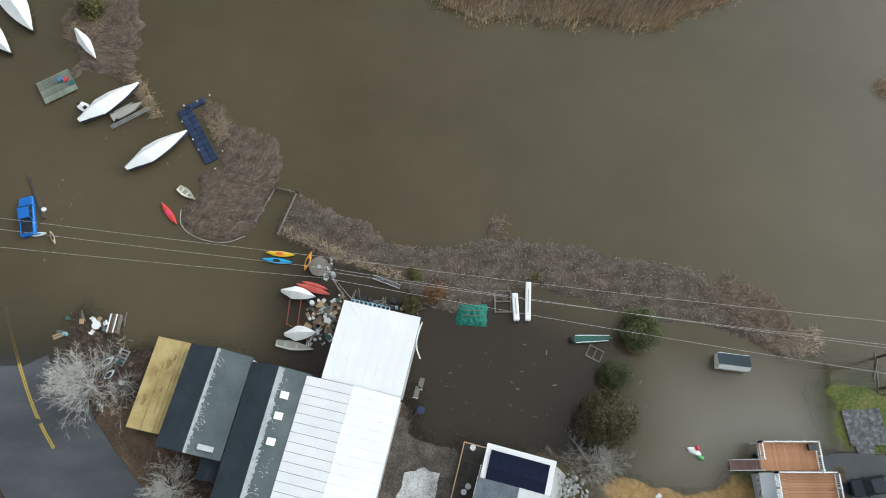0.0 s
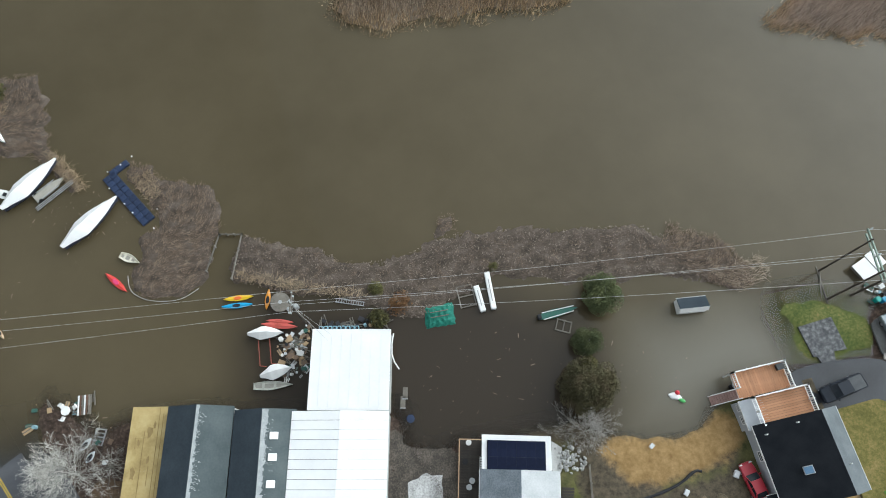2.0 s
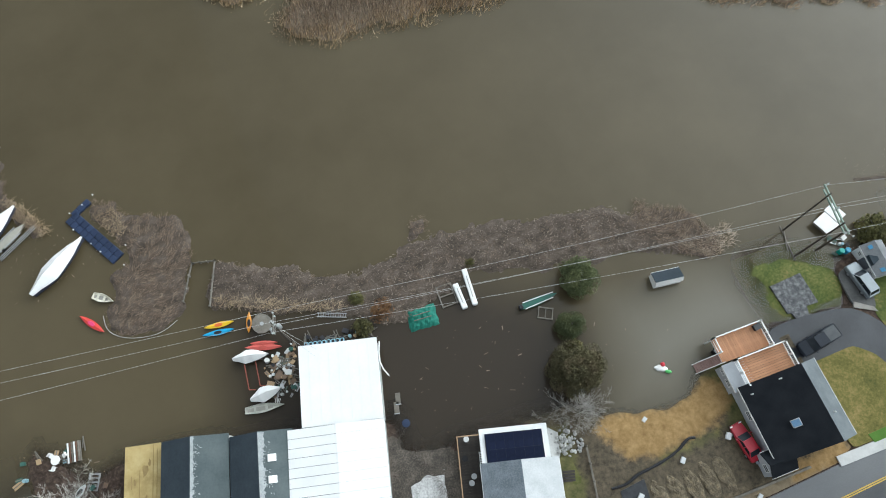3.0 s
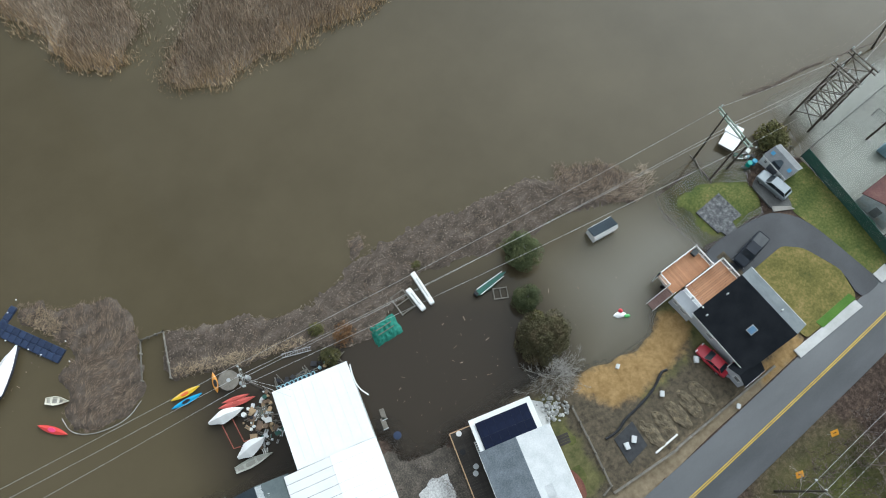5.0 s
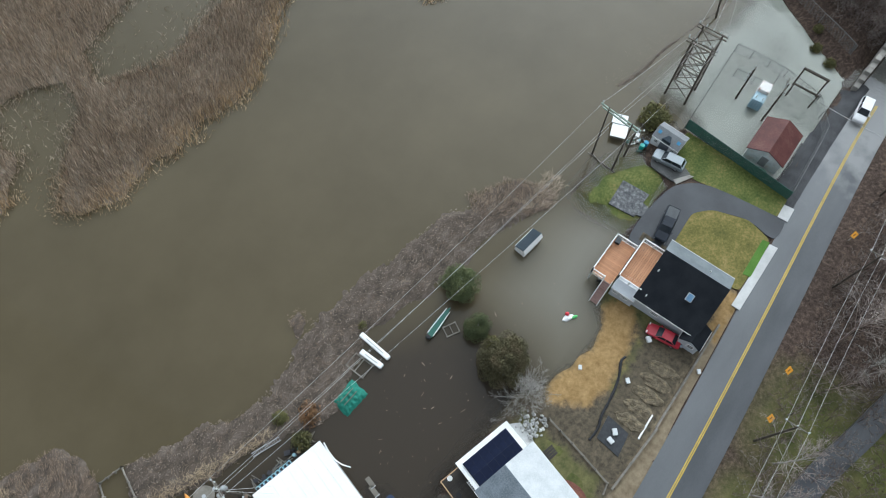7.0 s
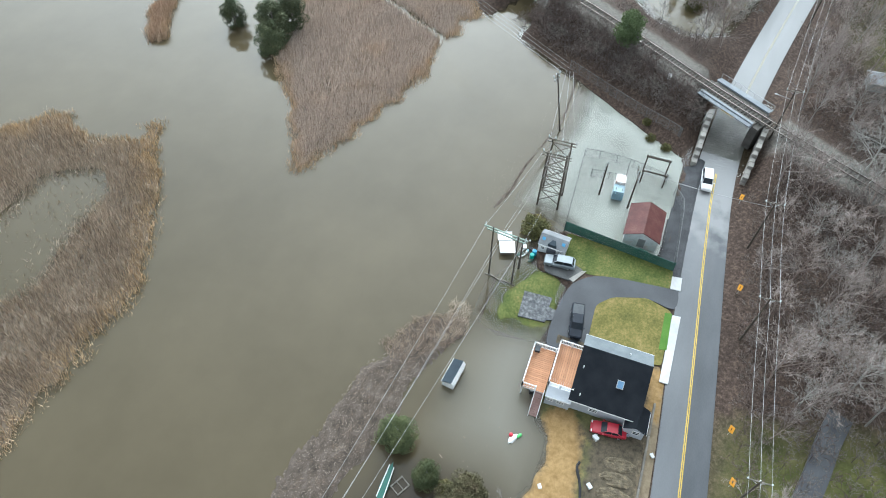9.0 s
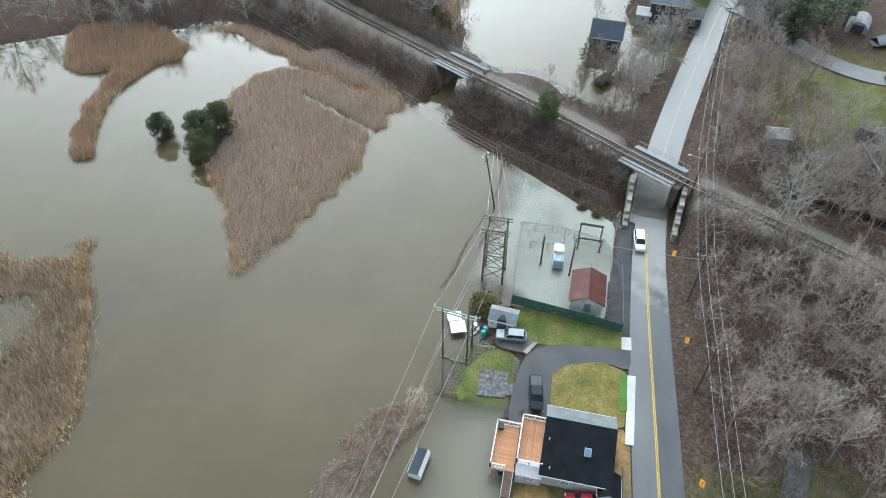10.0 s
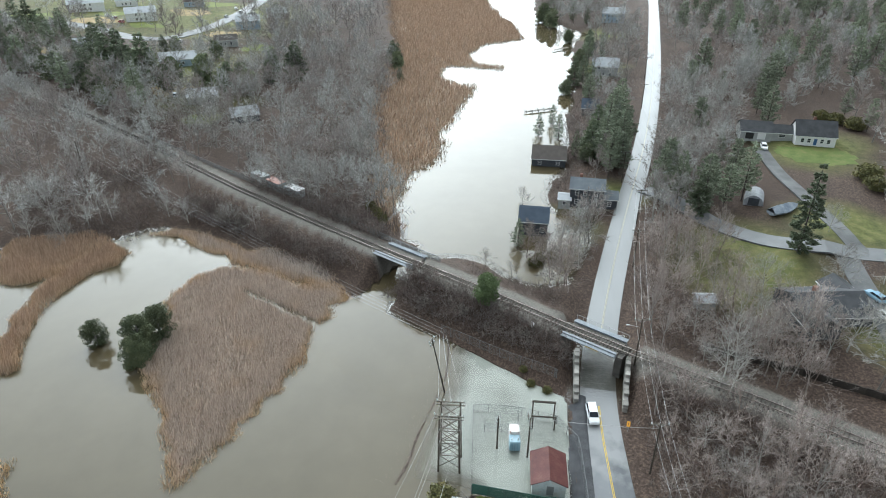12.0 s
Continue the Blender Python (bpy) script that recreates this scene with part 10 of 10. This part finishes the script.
for x in (-2.4, -0.8, 0.8, 2.4):
    part("cross_member", beam(bmesh.new(), (x, -1.75, 0.38), (x, -0.95, 0.38), 0.07, 0.07), STEEL, tl)
for s in (-0.7, 0.7):
    part("wheel", bar(bmesh.new(), (-1.8, s - 0.1, 0.3), (-1.8, s + 0.1, 0.3), 0.3, n=12), TYRE, tl)
lw = thing("log_boom", pose(0, 0, 0), "waterlogged timber baulk with debris in the flood", "timber")
part("baulk", beam(bmesh.new(), (-56.3, 39.6, 0.05), (-52.8, 33.0, 0.05), 0.4, 0.3), WOOD_POLE, lw)
part("tyre", bar(bmesh.new(), (-53.1, 34.3, 0.1), (-53.1, 34.3, 0.3), 0.3, n=12), WHITE, lw)
fl = thing("inflatable_toy", pose(29.5, 3.7, 0.05, 0, 0, -30), "deflated white, red and green inflatable toy afloat", "toy")
bm = bmesh.new()
bmesh.ops.create_icosphere(bm, subdivisions=3, radius=1, matrix=Matrix.Diagonal((0.85, 0.4, 0.25, 1)))
for v in bm.verts:
    v.co += noise.noise_vector(v.co * 2) * 0.12
part("body", bm, WHITE, fl)
bm = bmesh.new()
bmesh.ops.create_icosphere(bm, subdivisions=2, radius=0.3, matrix=Matrix.Translation((0.15, 0.5, 0.15)))
part("red_lobe", bm, paint("toy_red", (0.6, 0.03, 0.05)), fl)
bm = bmesh.new()
bmesh.ops.create_icosphere(bm, subdivisions=2, radius=0.3, matrix=Matrix.Translation((0.9, -0.25, 0.1)) @ Matrix.Diagonal((1.5, 0.8, 0.6, 1)))
part("green_lobe", bm, paint("toy_green", (0.1, 0.45, 0.12)), fl)

boom = thing("float_boom", pose(0, 0, 0), "white hose boom lying round the edge of the drift", "boom")
BOOM_LINE = smooth([(-34.9, 34.4), (-34.8, 32.2), (-33.0, 30.6), (-30.6, 29.8), (-28.2, 29.6), (-26.0, 30.6)], 2, closed=False)
bq = [np.array([(*p, 0.1) for p in BOOM_LINE])]
part("hose", raw_bm(*pipes(np.array(bq), [0.045], [0.045], 6)), surf("dirty_white_hose", [(0.3, 0.29, 0.27), (0.55, 0.54, 0.52)], 1.5, 0.7, 0.1), boom)
for i, (poly, n) in enumerate([([(-44, 36), (-38, 38), (-33, 42), (-36, 47), (-43, 50), (-48, 46)], 60), ([(-2, 4), (6, 6), (18, 5), (22, 14), (8, 18), (0, 14)], 46), ([(-52, 26), (-46, 33), (-53, 42), (-58, 36)], 40), ([(-48, 21), (-42, 20), (-36, 15), (-39, 12), (-46, 16)], 40), ([(22, 4), (34, 6), (30, 14), (20, 12)], 14)]):
    xy = scatter(poly, n, 700 + i)
    r = np.random.RandomState(710 + i)
    a, ln, w = r.uniform(0, 6.28, n), 0.05 + 0.3 * r.uniform(0, 1, n) ** 3, r.uniform(0.02, 0.06, n)
    c = np.stack([xy[:, 0], xy[:, 1], np.full(n, 0.015)], -1)
    e, o = np.stack([np.cos(a) * ln, np.sin(a) * ln, 0 * a], -1), np.stack([-np.sin(a) * w, np.cos(a) * w, 0 * a], -1)
    h = np.array([0, 0, 0.05])
    v = np.stack([c - e - o, c + e - o, c + e + o, c - e + o, c - e * 0.8 + h, c + e * 0.8 + h], 1).reshape(-1, 3)
    q = np.arange(n)[:, None] * 6
    raw("floating_scraps", v, np.concatenate([q + k for k in ([0, 1, 5], [0, 5, 4], [2, 3, 4], [2, 4, 5], [1, 2, 5], [3, 0, 4])]), STRAND, "scraps of wood and straw adrift on the flood", "debris", "stuff")

# spool, rack, ladder, red frames and the yard's clutter
sp = thing("cable_spool", pose(-15.9, 26.3, 0.0, 8, 4, 0), "large round weathered wooden cable spool lying flat", "spool")
for z in (0.0, 0.75):
    part("disc", bar(bmesh.new(), (0, 0, z), (0, 0, z + 0.09), 1.25, n=28), WOOD_GREY, sp)
part("core", bar(bmesh.new(), (0, 0, 0.09), (0, 0, 0.75), 0.6, n=16), WOOD_GREY, sp)
part("hub", bar(bmesh.new(), (0, 0, 0.84), (0, 0, 0.87), 0.25, n=14), STEEL, sp)
ld = thing("ladder", pose(-7.2, 24.35, 0.25, 0, 0, -21), "aluminium ladder lying on the marsh grass", "ladder")
for y in (-0.25, 0.25):
    part("rail", bx(-1.9, y - 0.04, 0, 1.9, y + 0.04, 0.1), STEEL, ld)
for k in range(12):
    part("rung", bx(-1.75 + k * 0.318, -0.21, 0.03, -1.70 + k * 0.318, 0.21, 0.07), STEEL, ld)
for x0, x1 in [(-19.35, -19.35), (-17.95, -17.95)]:
    rf = thing("red_steel_frame", pose(x0, 20.3, 0.2, 0, 0, -4), "L-shaped rusty red steel frame beside the boats", "frame", "red frames")
    part("bar", beam(bmesh.new(), (0, 1.6, 0.4), (0, -1.6, 0.3), 0.1, 0.1), surf("red_oxide", [(0.2, 0.05, 0.035), (0.3, 0.09, 0.06)], 2, 0.7, 0.1), rf)
    part("foot", beam(bmesh.new(), (0, -1.6, 0.3), (0.8, -1.8, 0.2), 0.09, 0.09), surf("red_oxide", [(0.2, 0.05, 0.035), (0.3, 0.09, 0.06)], 2, 0.7, 0.1), rf)
JUNK_COLS = [(0.72, 0.72, 0.7), (0.02, 0.02, 0.025), (0.66, 0.68, 0.7), (0.4, 0.28, 0.16), (0.03, 0.1, 0.08), (0.25, 0.4, 0.46), (0.5, 0.5, 0.5), (0.18, 0.12, 0.08), (0.06, 0.06, 0.07), (0.3, 0.22, 0.13), (0.02, 0.08, 0.07), (0.12, 0.1, 0.09)]


def junk(x, y, s, k, group, z=0.0):
    """One odd box, board or drum of the yard's clutter."""
    col = paint("clutter_%d" % k, JUNK_COLS[k], 0.7)
    kind = rs.randrange(4)
    nm, lab = [("crate", "battered plastic crate in the yard clutter"), ("board", "old board lying in the yard clutter"), ("drum", "dented drum in the yard clutter"), ("timber", "weathered timber in the yard clutter")][kind]
    t = thing(nm, pose(x, y, z, rs.uniform(-8, 8), rs.uniform(-8, 8), rs.uniform(0, 180)), lab, nm, group)
    if kind == 0:
        part("body", bx(-0.4 * s, -0.3 * s, 0, 0.4 * s, 0.3 * s, 0.4 * s, bevel=0.03), col, t)
        part("rim", bx(-0.43 * s, -0.33 * s, 0.4 * s, 0.43 * s, 0.33 * s, 0.44 * s), col, t)
    elif kind == 1:
        part("sheet", bx(-0.7 * s, -0.35 * s, 0.1, 0.7 * s, 0.35 * s, 0.15), col, t)
        part("batten", bx(-0.7 * s, -0.05, 0.15, 0.7 * s, 0.05, 0.2), WOOD_GREY, t)
    elif kind == 2:
        part("drum", bar(bmesh.new(), (0, 0, 0), (0, 0, 0.7 * s), 0.28 * s, n=12), col, t)
        part("band", bar(bmesh.new(), (0, 0, 0.3 * s), (0, 0, 0.36 * s), 0.3 * s, n=12), col, t)
    else:
        part("beam", beam(bmesh.new(), (-1.0 * s, 0, 0.15), (1.0 * s, 0.1, 0.25), 0.12, 0.12), WOOD_GREY, t)
        part("offcut", beam(bmesh.new(), (-0.5 * s, 0.3, 0.12), (0.6 * s, 0.25, 0.12), 0.1, 0.1), WOOD_GREY, t)


for i in range(46):
    u, v = rs.uniform(0, 1), rs.uniform(0, 1)
    x = -16.6 + 3.4 * u + (-0.2 * (1 - v)) * 3
    y = 16.8 + 5.4 * v
    junk(x, y, rs.uniform(0.5, 1.1), rs.choice([0, 0, 1, 2, 3, 4, 6, 7, 7]), "yard clutter", -0.1)
for i in range(26):
    u = i / 25
    junk(-11.2 + 8.4 * u, 21.9 - 1.5 * u + rs.uniform(-0.2, 0.9), rs.uniform(0.6, 1.0), rs.choice([1, 1, 1, 2, 5, 3]), "clutter behind the white shed", 0.0)
for i in range(60):
    junk(-17.2 + rs.uniform(0, 4.6), 16.2 + rs.uniform(0, 6.4), rs.uniform(0.3, 0.7), rs.choice([0, 6, 4, 4, 7, 3, 2]), "yard clutter", -0.05)
for k in range(9):
    rk = thing("blue_bin", pose(-11.3 + k * 0.55, 21.5 - 0.12 * k, 0.2, 0, 0, -13), "pale blue fish bin in a row behind the shed", "bin", "row of fish bins")
    part("body", bx(-0.23, -0.4, 0, 0.23, 0.4, 0.7, bevel=0.04), paint("pale_blue_bin", (0.3, 0.52, 0.62), 0.6), rk)
    # black plate on the closed box paints the shade inside an open bin
    part("cavity", bx(-0.16, -0.3, 0.7, 0.16, 0.3, 0.715), BLACK, rk)
for i in range(12):
    junk(-48 + rs.uniform(0, 9), 19.5 - rs.uniform(-0.6, 2.6), rs.uniform(0.5, 0.9), rs.choice([3, 4, 5, 7]), "clutter by the lane", 0.0)
for i in range(8):
    junk(-40.5 + rs.uniform(0, 3.6), 10.5 + rs.uniform(0, 4.5), rs.uniform(0.6, 1.1), rs.choice([2, 4, 7]), "clutter by the ochre shed", 0.2)
for i in range(9):
    junk(58.9 + rs.uniform(-0.9, 1.5), 10.2 + rs.uniform(-1.0, 1.4), rs.uniform(0.5, 0.9), rs.choice([1, 2, 4, 5, 0]), "clutter by the white shed", 0.2)
for x, y, c, lab in [(58.6, 9.4, (0.02, 0.35, 0.3), "teal plastic drum beside the storage shed"), (59.4, 9.2, (0.03, 0.3, 0.5), "blue plastic drum beside the storage shed")]:
    dr = thing("plastic_drum", pose(x, y, 0.25), lab, "drum")
    part("drum", bar(bmesh.new(), (0, 0, 0), (0, 0, 0.85), 0.36, n=16), paint("drum_%d" % int(c[2] * 100), c), dr)
    part("lid", bar(bmesh.new(), (0, 0, 0.85), (0, 0, 0.9), 0.3, n=16), paint("drum_%d" % int(c[2] * 100), c), dr)
tp = thing("covered_stack", pose(59.6, 13.9, 0.0, 0, 0, 20), "stack under two white tarpaulin sheets", "tarpaulin")
part("load", bx(-1.7, -0.9, -0.2, 1.8, 1.0, 0.9), WOOD_GREY, tp)
for a, b, z in [((-2.1, -1.3), (0.25, 1.15), 0.93), ((0.3, -0.95), (2.1, 1.35), 1.0)]:
    part("tarpaulin", bx(a[0], a[1], z, b[0], b[1], z + 0.08, bevel=0.03), WRAP, tp, "white tarpaulin sheet")
tbl = thing("garden_table", pose(-43.0, 18.5, 0.0), "round white garden table standing in shallow water", "table")
part("tabletop", bar(bmesh.new(), (0, 0, 0.7), (0, 0, 0.75), 0.55, n=20), WHITE, tbl)
for k in range(4):
    part("leg", bar(bmesh.new(), (0.35 * math.cos(k * 1.57), 0.35 * math.sin(k * 1.57), -0.2), (0.3 * math.cos(k * 1.57), 0.3 * math.sin(k * 1.57), 0.7), 0.03), WHITE, tbl)
for a in (20, 130, 235):
    x, y = -43.0 + 0.95 * math.cos(radians(a)), 18.5 + 0.95 * math.sin(radians(a))
    ch = thing("garden_chair", pose(x, y, -0.1, 0, 0, a + 90), "white plastic garden chair beside the table", "chair", "chairs round the table")
    part("seat", bx(-0.25, -0.25, 0.42, 0.25, 0.25, 0.46, bevel=0.02), WHITE, ch)
    part("backrest", bx(-0.25, -0.3, 0.46, 0.25, -0.25, 0.9, bevel=0.02), WHITE, ch)
    for lx in (-0.2, 0.2):
        for ly in (-0.2, 0.2):
            part("leg", bx(lx - 0.03, ly - 0.03, 0, lx + 0.03, ly + 0.03, 0.42), WHITE, ch)
pl = slat_frame("pallet", pose(-41.0, 18.8, -0.1, 0, 0, 85), 2.4, 1.5, "weathered brown and white slatted bench in the water", "pallet", cross=3)
for k in range(6):
    part("slat", bx(-1.2, -0.72 + k * 0.25, 0.5, 1.2, -0.55 + k * 0.25, 0.54), [WOOD_GREY, RUST, WHITE][k % 3], pl)
rk = slat_frame("wire_rack", pose(-39.4, 14.6, 0.0, 0, 0, 70), 2.0, 1.1, "thin grey wire rack lying in the water", "rack", mat=STEEL, cross=5, z=0.05)
for a, b, lab in [((-41.6, 13.4), (-40.2, 14.6), "upturned pale dinghy by the bare tree"), ((-40.9, 11.9), (-39.9, 13.0), "pale blue upturned tub beside the bare tree")]:
    kayak(a, b, 0.8, surf("pale_grp", [(0.5, 0.55, 0.58), (0.62, 0.66, 0.68)], 1, 0.5, 0), lab, z=0.3)
cf = thing("steel_gantry", pose(-38.0, 10.8, 0.3, 0, 0, 20), "star-shaped stack of grey steel poles by the shed", "frame")
for k in range(9):
    a = k * 0.7
    part("pole", bar(bmesh.new(), (2.2 * math.cos(a), 2.2 * math.sin(a), 0.1 + 0.05 * k), (-2.2 * math.cos(a), -2.2 * math.sin(a), 0.3 + 0.05 * k), 0.05), WOOD_GREY, cf)
hose = thing("curved_pipe", pose(0, 0, 0), "long curved white pipe leaning on the shed wall", "pipe")
bm = bmesh.new()
cv_ = [(-2.5, 18.6, 2.2), (-2.95, 17.4, 2.1), (-3.2, 16.2, 2.0), (-3.1, 15.2, 1.9), (-2.7, 14.2, 1.8)]
for a, b in zip(cv_[:-1], cv_[1:]):
    bar(bm, a, b, 0.09)
part("pipe", bm, WHITE, hose)
for x, y, lab in [(-2.6, 11.4, "grey window frame propped against the shed"), (-3.1, 10.4, "white plank propped against the shed")]:
    pn = thing("propped_panel", pose(x, y, 0.0, 0, 0, -13), lab, "panel")
    part("panel", bx(-0.3, -0.7, 0.6, 0.3, 0.7, 0.68), WOOD_GREY, pn)
    part("edge", bx(-0.34, -0.74, 0.68, 0.34, -0.66, 0.74), SIDING, pn)
tub = thing("round_tub", pose(-2.6, 8.3, 0.0), "round grey tub standing in the water", "tub")
bm = bar(bmesh.new(), (0, 0, 0), (0, 0, 0.5), 0.42, 0.48, 16)
part("tub", bm, STEEL, tub)
part("rim", bar(bmesh.new(), (0, 0, 0.5), (0, 0, 0.54), 0.5, 0.5, 16), BLUE_BLOCK, tub)

# garden and roadside small things
pp = thing("white_pipe", pose(23.2, -11.75, 0.5, 0, 0, 1), "long white plastic pipe beside the garden wall", "pipe")
part("pipe", bar(bmesh.new(), (-1.8, 0, 0.1), (1.8, 0, 0.1), 0.12, n=10), WHITE, pp)
part("coupling", bar(bmesh.new(), (-0.1, 0, 0.1), (0.1, 0, 0.1), 0.15, n=10), WHITE, pp)
for x, y, s, lab in [(26.8, -7.0, 0.35, "small white tub in the garden"), (19.1, -9.1, 0.4, "white plastic box on the black sheet"), (20.3, -9.0, 0.4, "grey plastic box on the black sheet"), (33.2, -6.4, 0.4, "white cooler lying beside the red car"), (33.4, -13.7, 0.3, "white mailbox stone by the road"), (24.6, -1.2, 0.3, "white scrap of plastic at the waterline")]:
    b_ = thing("plastic_box", pose(x, y, 0.45, 0, 0, rs.uniform(0, 90)), lab, "box")
    part("body", bx(-s, -s * 0.7, 0, s, s * 0.7, s, bevel=0.04), WHITE, b_)
    part("lid", bx(-s * 1.04, -s * 0.74, s, s * 1.04, s * 0.74, s * 1.15, bevel=0.02), surf("box_lid", [(0.5, 0.52, 0.53), (0.62, 0.63, 0.64)], 1, 0.5, 0), b_)
for x, y in [(39.9, -22.6), (33.0, -23.4), (81.8, -20.2), (63.0, -21.6)]:
    sg = thing("road_sign", pose(x, y, zpoint(x, y), 0, 0, 170), "orange-yellow road sign on a short post", "sign", "roadside signs")
    part("post", bar(bmesh.new(), (0, 0, 0), (0, 0, 1.6), 0.04), STEEL, sg)
    p_ = part("plate", bx(-0.45, -0.02, -0.45, 0.45, 0.02, 0.45), paint("sign_orange", (0.7, 0.32, 0.03)), sg)
    p_.matrix_basis = pose(0, -0.06, 1.7, -35, 45, 0)
    q_ = part("sign_bar", bx(-0.2, -0.03, -0.06, 0.2, -0.021, 0.06), BLACK, p_)
for a, b, w in [((258, -3.8), (264, -16.5), 1.3), ((370, -20), (377, -28), 1.5)]:
    mm, ln = between(a, b, 0.0)
    jt = thing("jetty", mm, "narrow weathered wooden jetty over the creek", "jetty", "jetties")
    part("deck", bx(-ln / 2, -w / 2, 0.6, ln / 2, w / 2, 0.72), WOOD_GREY, jt)
    for k in range(6):
        for s in (-1, 1):
            part("pile", bar(bmesh.new(), (-ln / 2 + k * ln / 5, s * w / 2, -1), (-ln / 2 + k * ln / 5, s * w / 2, 1.3), 0.1), WOOD_GREY, jt)
rt = thing("tent_garage", pose(171.8, -67.2, zpoint(171.8, -67.2), 0, 0, -20), "grey fabric tent garage among bare trees", "tent")
bm = bmesh.new()
bmesh.ops.create_cone(bm, cap_ends=True, segments=16, radius1=2.6, radius2=2.6, depth=7, matrix=pose(0, 0, 0.4, 0, 90, 0))
part("canvas", bm, surf("grey_canvas", [(0.24, 0.25, 0.265), (0.4, 0.41, 0.425)], 0.7, 0.7, 0.2), rt)
part("door_flap", bx(-3.56, -1.4, 0, -3.5, 1.4, 2.2), SIDING_DARK, rt)
cvb = thing("covered_boat", pose(163.4, -72.4, zpoint(163.4, -72.4), 0, 0, -60), "boat under a blue-grey tarpaulin on the grass", "boat")
part("cover", closed_hull(10.0, 4.2, 1.2, 1.6, 0.7), surf("blue_grey_tarp", [(0.1, 0.13, 0.18), (0.42, 0.46, 0.5)], 0.5, 0.5, 0.3), cvb)
part("trailer", bx(-4.2, -0.8, 0.05, 4.0, 0.8, 0.3), STEEL, cvb)
